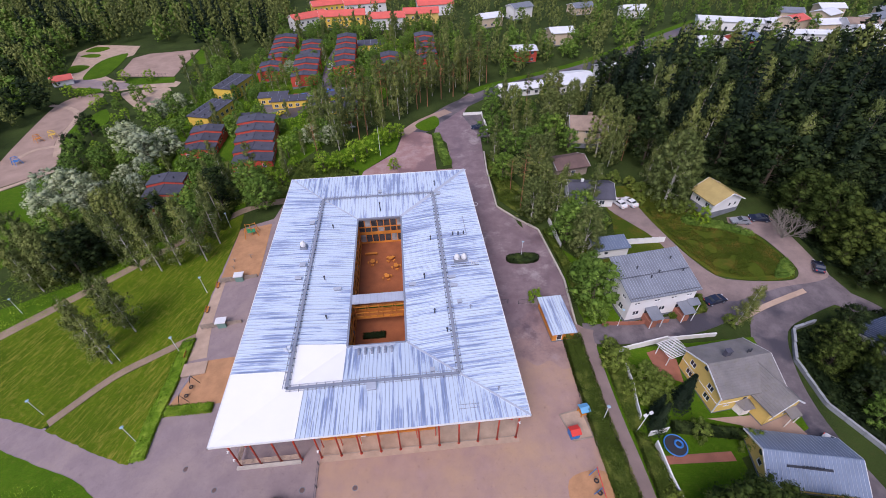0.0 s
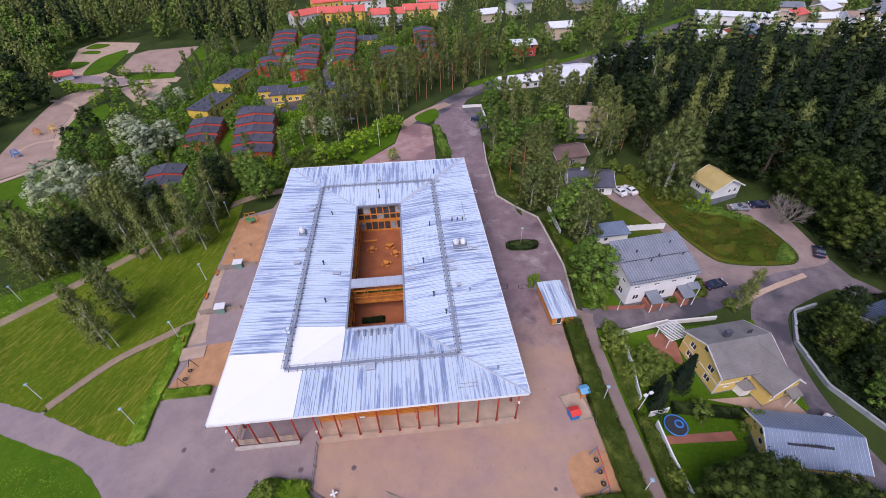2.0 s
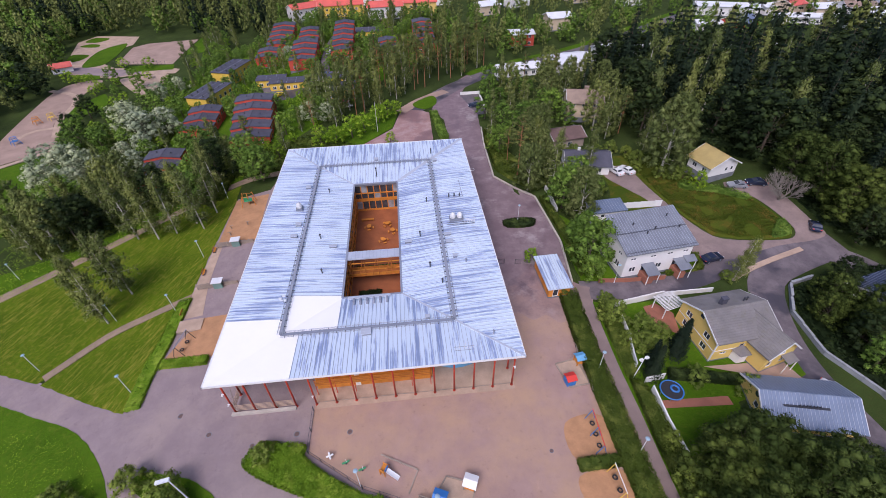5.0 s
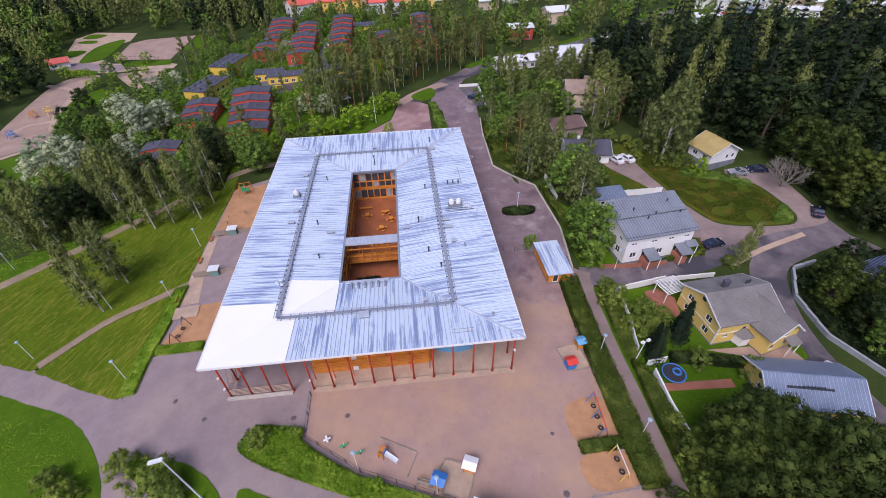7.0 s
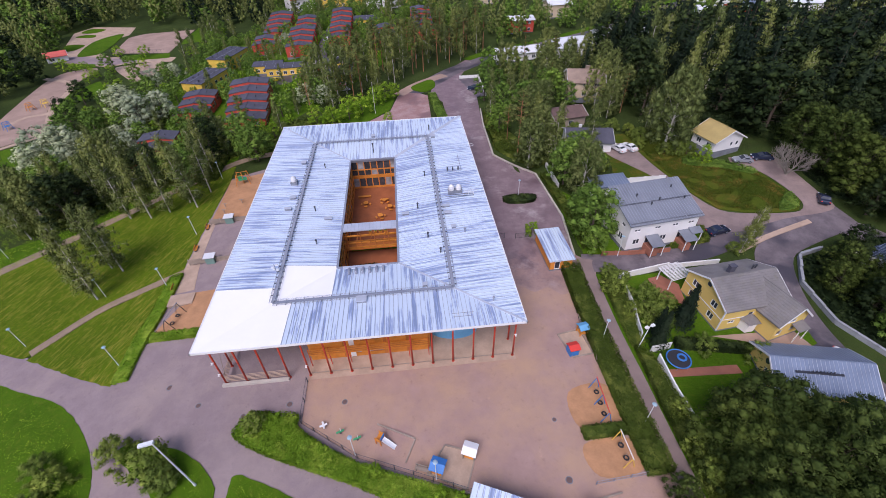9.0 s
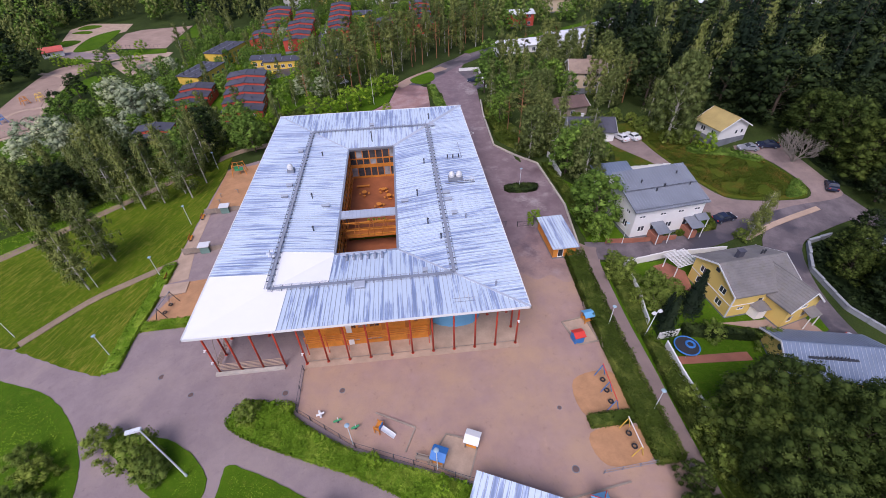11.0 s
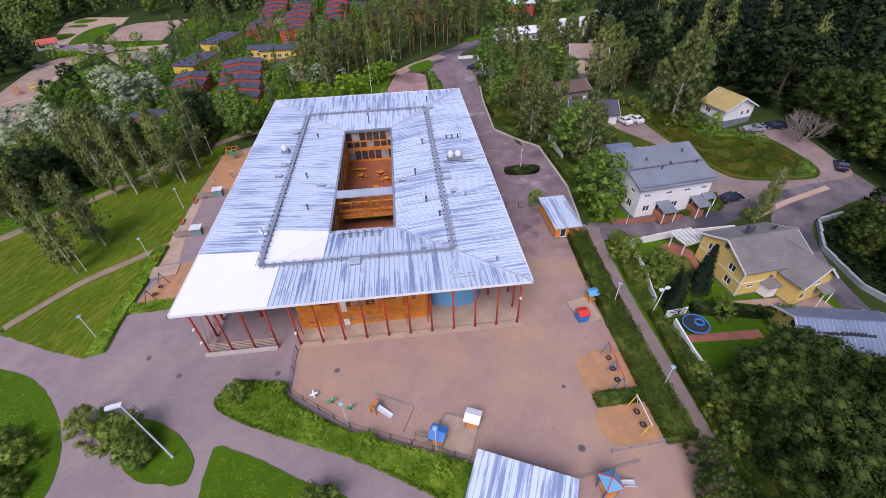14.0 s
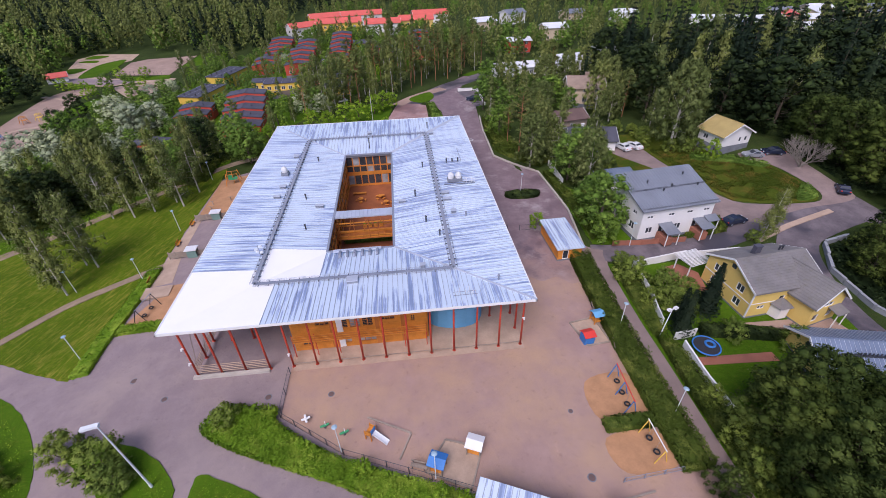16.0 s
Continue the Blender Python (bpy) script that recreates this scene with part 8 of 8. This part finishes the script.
M["light_grey_blue"] = surface("light_grey_blue", (0.32, 0.46, 0.56), 0.45, spread=0.06, bump=0)
for x, y in ((-46.4, 37.0), (-45.4, 53.7), (-45.2, 69.2), (-57.3, 54.4), (-86.5, 71.6), (-66.5, 45.2), (26.9, 31.5), (27.2, 18.2), (-9.4, 18.3), (0.2, 14.4), (23.4, 71.0), (-100, 110), (-46.5, 92.5), (36.8, 49.4)):
    park_lamp(x, y)
sl2 = thing("street_lamp", "double-headed white lamp on a leaning pole", "street lamp", at=pose(31.5, 29.4, 0.05, 0, 8, 20))
bm = BM()
tube(bm, (0, 0, 0), (0, 0, 4.8), 0.07, 0.05, 8)
tube(bm, (-0.6, 0, 4.6), (0.6, 0, 4.6), 0.035, n=6)
part("pole", bm, "lamp_white", sl2)
for sx in (-0.6, 0.6):
    bm = BM()
    box(bm, sx - 0.28, sx + 0.28, -0.2, 0.2, 4.6, 4.85)
    part("head", bm, "white_paint", sl2)
tall = thing("floodlight_mast", "tall pale steel mast with a row of white floodlights", "street lamp", at=pose(-27.9, 16.9, 0.15, 0, 0, 8))
bm = BM()
tube(bm, (0, 0, 0), (0, 0, 0.5), 0.16, 0.14, 10)
tube(bm, (0, 0, 0.5), (-0.3, 0, 10.4), 0.11, 0.06, 10)
part("pole", bm, "lamp_white", tall)
for k in range(3):
    bm = BM()
    box(bm, -1.55 + k * 0.5, -1.1 + k * 0.5, -0.2, 0.2, 10.35 + k * 0.05, 10.6 + k * 0.05)
    part("floodlight", bm, "lamp_white", tall, "boxy white floodlight")
bm = BM()
tube(bm, (-1.6, 0, 10.33), (0, 0, 10.45), 0.04, n=6)
part("arm", bm, "steel", tall)
fp = thing("flagpole", "tall white flagpole on the grass strip", "flagpole", at=pose(-8.6, 122.6, 0))
bm = BM()
tube(bm, (0, 0, 0), (0, 0, 9.5), 0.07, 0.035, 8)
part("pole", bm, "white_paint", fp)
bm = BM()
tube(bm, (0, 0, 9.5), (0, 0, 9.62), 0.09, 0.05, 8)
part("finial", bm, "steel", fp)


def mesh_fence(line, height=1.2, step=2.5):
    for (x0, y0), (x1, y1) in zip(line, line[1:]):
        L = math.hypot(x1 - x0, y1 - y0)
        f = thing("mesh_fence", "dark steel mesh fence round the playground", "fence", "playground fences", at=pose(x0, y0, 0.06, 0, 0, math.degrees(math.atan2(y1 - y0, x1 - x0))))
        n = max(1, round(L / step))
        for k in range(n + 1):
            bm = BM()
            box(bm, L * k / n - 0.04, L * k / n + 0.04, -0.04, 0.04, 0, height + 0.08)
            part("post", bm, "dark_steel" if height > 1 else "steel", f)
        for z in (0.12, height):
            bm = BM()
            tube(bm, (0, 0, z), (L, 0, z), 0.025, n=5)
            part("rail", bm, "dark_steel" if height > 1 else "steel", f)
        bm = BM()
        for k in range(int(L / 0.25)):
            tube(bm, (0.12 + k * 0.25, 0, 0.12), (0.12 + k * 0.25, 0, height), 0.008, n=3, cap=False)
        tagged(part("mesh_wires", bm, "dark_steel" if height > 1 else "steel", f), kind="stuff")


mesh_fence([(-16.6, 29.4), (-16.6, 23.2), (-9.1, 17.9), (4.3, 12.4)])
mesh_fence([(14.2, 57.6), (17.5, 57.6)])
mesh_fence([(19.6, 57.2), (22.6, 57.2)])
mesh_fence([(18.4, 11.8), (24.8, 12.2)], 0.8)
for x, y, r in ((-36.2, 31.1, 0.45), (-11.2, 25.7, 0.4), (-18.6, 26.2, 0.45), (-24.5, 25.2, 0.35), (-22, 21.5, 0.3), (-31, 27.5, 0.4), (9, 40, 0.35), (16, 20, 0.3), (15.5, 12.6, 0.45)):
    c = thing("drain_cover", "round cast-iron drain cover in the asphalt", "drain cover", "drain covers", at=ground_pose(x, y, 0, 0.062))
    bm = BM()
    tube(bm, (0, 0, 0), (0, 0, 0.012), r, r, 14)
    part("ring", bm, "plinth", c)
    bm = BM()
    tube(bm, (0, 0, 0.012), (0, 0, 0.02), r * 0.78, r * 0.78, 14)
    part("lid", bm, "brick_brown", c)

# rails of the covered corner and pale fittings on its columns
for k in range(3):
    for z in (0.65, 0.95, 1.25, 1.55, 1.85):
        bm = BM()
        tube(bm, (-27.85 + k * 2.92, 30.5, z), (-25.25 + k * 2.92, 30.5, z), 0.05, n=5)
        part("rail", bm, "sand_pale", school)
for k in range(3):
    for z in (0.65, 0.95, 1.25, 1.55, 1.85):
        bm = BM()
        tube(bm, (-28, 30.65 + k * 2.92, z), (-28, 33.25 + k * 2.92, z), 0.05, n=5)
        part("rail", bm, "sand_pale", school)
    bm = BM()
    tube(bm, (-27.95, 30.7 + k * 2.92, 0.6), (-27.95, 33.2 + k * 2.92, 7.5), 0.04, n=5)
    part("brace", bm, "grey_timber", school)
for x, y, z in ((-28.15, 30.3, 5.2), (-28.15, 30.3, 2.6), (12.9, 30.3, 5.0), (-16.4, 30.3, 2.6)):
    c = thing("security_camera", "small white camera fixed to a red column", "camera", "cameras", at=pose(x, y, z))
    bm = BM()
    tube(bm, (0, 0.08, 0), (0, -0.25, -0.05), 0.1, 0.12, 8)
    part("housing", bm, "white_paint", c)
    bm = BM()
    box(bm, -0.18, 0.18, -0.02, 0.06, -0.06, 0.06)
    part("bracket", bm, "white_paint", c)
bm = BM()
slab(bm, curve_round([(1.6, 35.6), (5, 34.4), (8.2, 35.4), (8.4, 38.6), (1.6, 38.6)], 3), 0.1, 3.4)
part("blue_bay", bm, "light_blue", school, "curved light blue entrance bay")

# ---- roof equipment ----
def on_roof(name, label, x, y, category, group="", rz=0):
    return thing(name, label, category, group, at=pose(x, y, roof_z(x, y) + 0.03, 0, 0, rz))


def roof_fan(x, y, s=1.0, twin=False):
    f = on_roof("roof_fan", "white domed extract fan on a grey curb", x, y, "roof fan", "roof fans")
    bm = BM()
    box(bm, -0.75 * s, (0.75 + (1.6 if twin else 0)) * s, -0.75 * s, 0.75 * s, -0.15, 0.7 * s)
    part("curb", bm, "grey_sheet", f)
    for k in range(2 if twin else 1):
        bm = BM()
        x0 = k * 1.6 * s
        prof = ((0.0, 0.62), (0.35, 0.66), (0.8, 0.62), (1.1, 0.45), (1.25, 0.18))
        for (h0, r0), (h1, r1) in zip(prof, prof[1:]):
            tube(bm, (x0, 0, (0.7 + h0) * s), (x0, 0, (0.7 + h1) * s), r0 * s, r1 * s, 14)
        part("dome", bm, "white_paint", f, "white fan dome", True)


roof_fan(-22.6, 69.4, 0.85)
roof_fan(7.7, 62.0, 0.85, True)


def roof_box(x, y, lx=0.9, ly=0.6, h=0.4, material="roof_flash", label="low grey ventilation box on the roof"):
    b = on_roof("roof_vent_box", label, x, y, "roof vent", "roof vents")
    bm = BM()
    box(bm, -lx / 2, lx / 2, -ly / 2, ly / 2, -0.15, h)
    part("box", bm, "grey_sheet", b)
    bm = BM()
    box(bm, -lx / 2 - 0.08, lx / 2 + 0.08, -ly / 2 - 0.08, ly / 2 + 0.08, h, h + 0.08)
    part("cover", bm, material, b)


for x, y, lx, ly in ((-22.0, 64.0, 1.0, 0.8), (-22.3, 60.3, 1.1, 0.5), (-21.9, 77.5, 0.9, 0.9), (-15.0, 57.5, 1.3, 0.5), (-8.1, 36.0, 1.3, 1.0), (6.2, 57.5, 1.2, 0.5), (6.3, 55.3, 1.2, 0.5), (-1.2, 57.3, 1.2, 0.5), (6.2, 86.0, 0.9, 0.9), (-7.5, 88.2, 0.8, 0.8), (6.8, 51.2, 0.7, 0.6), (1.0, 38.0, 0.6, 0.5)):
    roof_box(x, y, lx, ly)
for x, y, h in ((1.1, 58.5, 1.1), (2.3, 49.6, 1.0), (3.1, 69.4, 1.0), (4.0, 45.2, 0.9), (-7.4, 81.8, 2.2), (-17.4, 76.0, 0.8), (-17.5, 60, 0.9), (-16.2, 50.5, 0.8), (8.5, 49.5, 0.7), (5.6, 89.6, 1.2), (10.2, 33.5, 0.7)):
    v = on_roof("roof_vent_pipe", "short dark vent pipe through the roof", x, y, "vent pipe", "vent pipes")
    bm = BM()
    tube(bm, (0, 0, -0.1), (0, 0, h), 0.11, 0.11, 8)
    part("pipe", bm, "dark_steel" if h > 0.75 else "steel", v)
    bm = BM()
    tube(bm, (0, 0, h), (0, 0, h + 0.18), 0.2, 0.14, 8)
    part("cap", bm, "dark_steel" if h > 0.75 else "steel", v)
rack = on_roof("duct_rack", "rack of grey air ducts beside the courtyard edge", -7.8, 43.4, "duct rack")
bm = BM()
box(bm, -3.6, 3.2, 0.25, 0.75, 0.15, 0.35)
part("header_duct", bm, "roof_flash", rack)
for k in range(6):
    bm = BM()
    x = -2.6 + k * 1.05
    tube(bm, (x, 0.2, 0.35), (x, -0.5, 0.3), 0.2, 0.24, 8)
    tube(bm, (x, -0.5, 0.3), (x, -0.9, 0.05), 0.2, 0.2, 8)
    part("duct", bm, "steel", rack)
plat = on_roof("service_platform", "steel service platform with rails and ladder", 8.9, 60.2, "platform")
for y in (-0.1, 0.5):
    bm = BM()
    tube(bm, (-2.6, y, 0.25), (2.8, y, 0.25), 0.05, n=5)
    part("beam", bm, "dark_steel", plat)
for k in range(5):
    bm = BM()
    tube(bm, (0.9 + k * 0.45, 0, 0.2), (0.9 + k * 0.45, 0, 1.3 if k % 2 else 0.9), 0.035, n=5)
    part("post", bm, "white_paint", plat)
bm = BM()
for z in (0.6, 0.95, 1.25):
    tube(bm, (0.9, 0.1, z), (2.8, 0.1, z), 0.03, n=5)
part("guard_rail", bm, "white_paint", plat)
fr = on_roof("equipment_frame", "raised steel equipment frame with stub pipes", 8.6, 69.5, "frame")
for a, b in (((-1.4, 0, 0.3), (2.0, 0, 0.3)), ((2.0, 0, 0.3), (2.0, 6.5, 0.3))):
    bm = BM()
    tube(bm, a, b, 0.05, n=5)
    part("beam", bm, "steel", fr)
for k in range(3):
    bm = BM()
    tube(bm, (-0.8 + k * 1.1, 0.4, 0), (-0.8 + k * 1.1, 0.4, 0.9), 0.13, n=8)
    part("stub_pipe", bm, "dark_steel", fr)
sgn = on_roof("antenna_frame", "tangle of thin white aerial rods on a rail", 5.6, 31.3, "aerial")
rng_a = random.Random(4)
for k in range(11):
    bm = BM()
    x = -1.3 + k * 0.26
    tube(bm, (x, 0, 0.05), (x + rng_a.uniform(-0.3, 0.3), rng_a.uniform(-0.4, 0.4), rng_a.uniform(0.4, 1.1)), 0.025, n=4)
    part("rod", bm, "white_paint", sgn)
for y in (-0.3, 0.3):
    bm = BM()
    tube(bm, (-1.4, y, 0.2), (1.5, y, 0.2), 0.03, n=5)
    part("rail", bm, "steel", sgn)
wst = on_roof("weather_mast", "white aerial mast with small dishes on the walkway", -21.3, 43.6, "aerial")
bm = BM()
tube(bm, (0, 0, 0), (0, 0, 1.7), 0.05, n=6)
part("mast", bm, "steel", wst)
for z, dx in ((1.5, 0.35), (1.0, -0.35), (0.5, 0.3), (0.7, -0.2)):
    bm = BM()
    box(bm, dx - 0.2, dx + 0.2, -0.15, 0.15, z - 0.12, z + 0.12)
    tube(bm, (0, 0, z), (dx, 0, z), 0.03, n=5)
    part("dish", bm, "lamp_white", wst)
wb = thing("wall_basket", "white hoop basket fixed under the east eave", "hoop", at=pose(13.9, 80.5, 8.8))
bm = BM()
torus(bm, (0.35, 0, 0), 0.55, 0.04, "z", 16, 5)
part("hoop", bm, "white_paint", wb)

# ---- the courtyard ----
hedge("courtyard_bed", "strip of green shrubs along the courtyard bridge", [(-12.0, 57.2), (-3.4, 57.2), (-3.4, 59.6), (-12.0, 59.6)], 0.8, "broad_leaf", 30, 0.24)
hedge("courtyard_shrub", "green shrubs in the courtyard corner", [(-12.1, 45.6), (-10.0, 45.6), (-10.0, 48.8), (-12.1, 48.8)], 1.9, "broad_leaf", 60, 0.2)
hedge("courtyard_shrub", "dark shrubs in the courtyard corner", [(-11.0, 51.6), (-7.0, 51.6), (-7.0, 52.8), (-11.0, 52.8)], 0.7, "dark_leaf", 40, 0.24)


def picnic_table(x, y, rz):
    t = thing("picnic_table", "orange-brown timber table with attached seats", "table", "courtyard tables", at=pose(x, y, 0.16, 0, 0, rz))
    bm = BM()
    tube(bm, (0, 0, 0.7), (0, 0, 0.76), 0.55, 0.55, 8)
    part("tabletop", bm, "timber_orange", t)
    bm = BM()
    tube(bm, (0, 0, 0), (0, 0, 0.7), 0.1, 0.1, 6)
    part("pedestal", bm, "oak", t)
    for k in range(4):
        a = k * math.pi / 2
        bm = BM()
        box(bm, 0.75, 1.1, -0.35, 0.35, 0.4, 0.46, m=Matrix.Rotation(a, 4, "Z"))
        box(bm, 0.85, 0.95, -0.05, 0.05, 0, 0.4, m=Matrix.Rotation(a, 4, "Z"))
        part("seat", bm, "timber_orange", t)


for x, y, rz in ((-6.6, 67.5, 20), (-5.8, 73.2, 50), (-9.8, 72.5, 0), (-4.6, 70.6, 10)):
    picnic_table(x, y, rz)
for k in range(4):
    p = thing("planter_box", "small orange-brown timber planter", "planter", "courtyard planters", at=pose(-8.6 + k * 1.0, 62.5, 0.16))
    bm = BM()
    box(bm, -0.35, 0.35, -0.3, 0.3, 0, 0.45)
    part("box", bm, "timber_orange", p)
    lv = Leaves(k)
    lv.cloud((0, 0, 0.6), (0.3, 0.3, 0.22), 40, 0.18)
    shared("plant", lv.mesh("plant", "bright_leaf"), p)
bench_c = thing("long_bench", "long orange-brown timber bench by the wall", "bench", at=pose(-10.2, 75.6, 0.16))
bm = BM()
box(bm, -1.4, 1.4, -0.3, 0.3, 0.38, 0.46)
part("seat", bm, "timber_orange", bench_c)
for sx in (-1.2, 1.2):
    bm = BM()
    box(bm, sx - 0.08, sx + 0.08, -0.25, 0.25, 0, 0.38)
    part("leg", bm, "oak", bench_c)


# ---- vehicles and garden things ----
def car(x, y, rz, paint, label, length=4.4):
    c = thing("car", label, "car", "parked cars", at=ground_pose(x, y, rz, 0.09))
    w, L = 0.88, length / 2
    prof = [(-L, 0.35), (-L + 0.03, 0.75), (-L + 0.25, 0.95), (-L + 0.75, 1.02), (-L + 1.15, 1.42), (L - 2.1, 1.45), (L - 1.25, 0.98), (L - 0.25, 0.82), (L, 0.6), (L, 0.35)]
    bm = BM()
    sides = []
    for sgn, inset in ((-1, 0.0), (1, 0.0)):
        sides.append([bm.verts.new((px, sgn * (w if pz < 1.1 else w * 0.8), pz)) for px, pz in prof])
    bm.faces.new(sides[0])
    bm.faces.new(sides[1][::-1])
    n = len(prof)
    for i in range(n):
        bm.faces.new((sides[0][i], sides[1][i], sides[1][(i + 1) % n], sides[0][(i + 1) % n]))
    bmesh.ops.recalc_face_normals(bm, faces=bm.faces[:])
    body = part("body", bm, paint, c)
    for pts, nm in (([(-L + 0.80, 1.07), (-L + 1.13, 1.385)], "rear_window"), ([(L - 2.07, 1.415), (L - 1.31, 1.03)], "windscreen")):
        (x0, z0), (x1, z1) = pts
        bm = BM()
        d = Vector((-(z1 - z0), 0, x1 - x0)).normalized() * 0.02
        q = [Vector((x0, -w * 0.76, z0)), Vector((x1, -w * 0.74, z1)), Vector((x1, w * 0.74, z1)), Vector((x0, w * 0.76, z0))]
        bm.faces.new([bm.verts.new(v + (d if d.z > 0 else -d)) for v in q])
        bm.faces.new([bm.verts.new(v) for v in q])
        part(nm, bm, "glass", body)
    for sgn in (-1, 1):
        bm = BM()
        q = [(-L + 1.0, 1.06), (-L + 1.25, 1.36), (L - 2.15, 1.38), (L - 1.5, 1.06)]
        y0 = [sgn * (w * 0.985 if z < 1.1 else w * 0.83) for _, z in q]
        bm.faces.new([bm.verts.new((a, b + sgn * 0.012, z)) for (a, z), b in zip(q, y0)])
        part("side_window", bm, "glass", body)
        for wx in (-L + 0.8, L - 0.85):
            bm = BM()
            tube(bm, (wx, sgn * (w - 0.16), 0.32), (wx, sgn * (w + 0.01), 0.32), 0.32, 0.32, 14)
            wh = part("wheel", bm, "rubber", c)
            bm = BM()
            tube(bm, (wx, sgn * (w + 0.01), 0.32), (wx, sgn * (w + 0.025), 0.32), 0.2, 0.18, 10)
            part("rim", bm, "steel", wh)
        bm = BM()
        box(bm, L - 0.12, L + 0.01, sgn * 0.62 - 0.16, sgn * 0.62 + 0.16, 0.62, 0.76)
        part("headlight", bm, "white_sheet", body)
        bm = BM()
        box(bm, -L - 0.01, -L + 0.08, sgn * 0.66 - 0.12, sgn * 0.66 + 0.12, 0.72, 0.88)
        part("tail_light", bm, "red_plastic", body)


car(51.6, 85.2, 110, "car_white", "white estate car on the gravel driveway")
car(54.2, 85.0, 112, "car_white", "white estate car on the gravel driveway")
car(74.6, 72.6, 170, "car_silver", "silver-blue hatchback beside the ochre-roofed house", 4.1)
car(79.0, 72.6, 165, "car_dark", "dark grey car under the bare tree")
car(57.4, 52.4, 12, "car_dark", "dark blue car beside the lane")
car(24.2, 137.6, 178, "car_dark", "dark blue car in the parking bay")
car(59.4, 23.6, -60, "car_white", "white car beside the garage")
car(82.0, 57.4, 60, "car_dark", "dark car at the edge of the gravel", 3.6)
car(-30.5, 168, 90, "car_red", "red car between the terrace houses")
car(-34, 166, 80, "car_dark", "dark blue car between the terrace houses")
car(-20.5, 147, 20, "car_red", "red car under the trees", 4.0)
car(-20.0, 143.5, 20, "car_white", "white van under the trees", 4.8)
car(-46.5, 163.5, 60, "car_yellow", "yellow van in the parking court", 4.2)
car(-43.5, 178.5, 80, "car_red", "red car in the parking court")
car(-40.0, 177.5, 85, "car_blue", "blue car in the parking court")
car(-37.5, 174.0, 85, "car_silver", "silver car in the parking court")
car(-30.0, 178.5, 5, "car_blue", "blue car beside the low yellow building")
car(-24.0, 178.8, 5, "car_white", "white car beside the low yellow building")
car(-32.4, 208, 92, "car_silver", "silver car between the terrace rows")
car(-32.2, 214, 90, "car_white", "white car between the terrace rows")
car(104, 204, 30, "car_dark", "dark car on the street")

tr = thing("trampoline", "round garden trampoline with a bright blue rim pad", "trampoline", at=pose(35.9, 26.4, 0.1))
bm = BM()
torus(bm, (0, 0, 0.85), 1.62, 0.1, "z", 28, 6)
part("rim_pad", bm, "blue_paint", tr, "bright blue padded rim", True)
bm = BM()
tube(bm, (0, 0, 0.82), (0, 0, 0.86), 1.56, 1.56, 28)
part("mat", bm, "dark_mat", tr)
for k in range(6):
    a = k * math.pi / 3
    bm = BM()
    tube(bm, (math.cos(a) * 1.55, math.sin(a) * 1.55, 0), (math.cos(a) * 1.62, math.sin(a) * 1.62, 0.85), 0.03, n=6)
    part("leg", bm, "steel", tr)
bm = BM()
torus(bm, (0.5, 0.1, 0.95), 0.55, 0.16, "z", 16, 6)
part("cushion", bm, "blue_paint", tr, "blue inflatable ring lying on the mat", True)

# park playground in the west
for x, y, mt in ((-130.5, 163, "yellow_row"), (-131, 143, "blue_paint"), (-134, 160, "timber_orange")):
    f = thing("park_play_frame", "small coloured climbing frame on park sand", "climbing frame", "park play frames", at=ground_pose(x, y, 15, 0.12))
    for k in range(4):
        a = k * math.pi / 2
        bm = BM()
        tube(bm, (math.cos(a) * 1.6, math.sin(a) * 1.6, 0), (math.cos(a) * 0.9, math.sin(a) * 0.9, 2.4), 0.09, n=6)
        part("leg", bm, mt, f)
    bm = BM()
    torus(bm, (0, 0, 2.4), 1.0, 0.09, "z", 14, 5)
    part("ring", bm, mt, f)
    bm = BM()
    box(bm, -0.8, 0.8, -0.8, 0.8, 1.2, 1.3)
    part("platform", bm, mt, f)
for k in range(14):
    f = thing("field_post", "tall dark net post beside the gravel field", "post", "field posts", at=ground_pose(-137 + k * 1.9, 226.6 - k * 0.25, 0, 0.1))
    bm = BM()
    tube(bm, (0, 0, 0), (0, 0, 2.6), 0.06, n=5)
    part("pole", bm, "dark_steel", f)
    bm = BM()
    tube(bm, (0, 0, 2.5), (1.9, -0.25, 2.5), 0.025, n=4)
    part("rail", bm, "dark_steel", f)
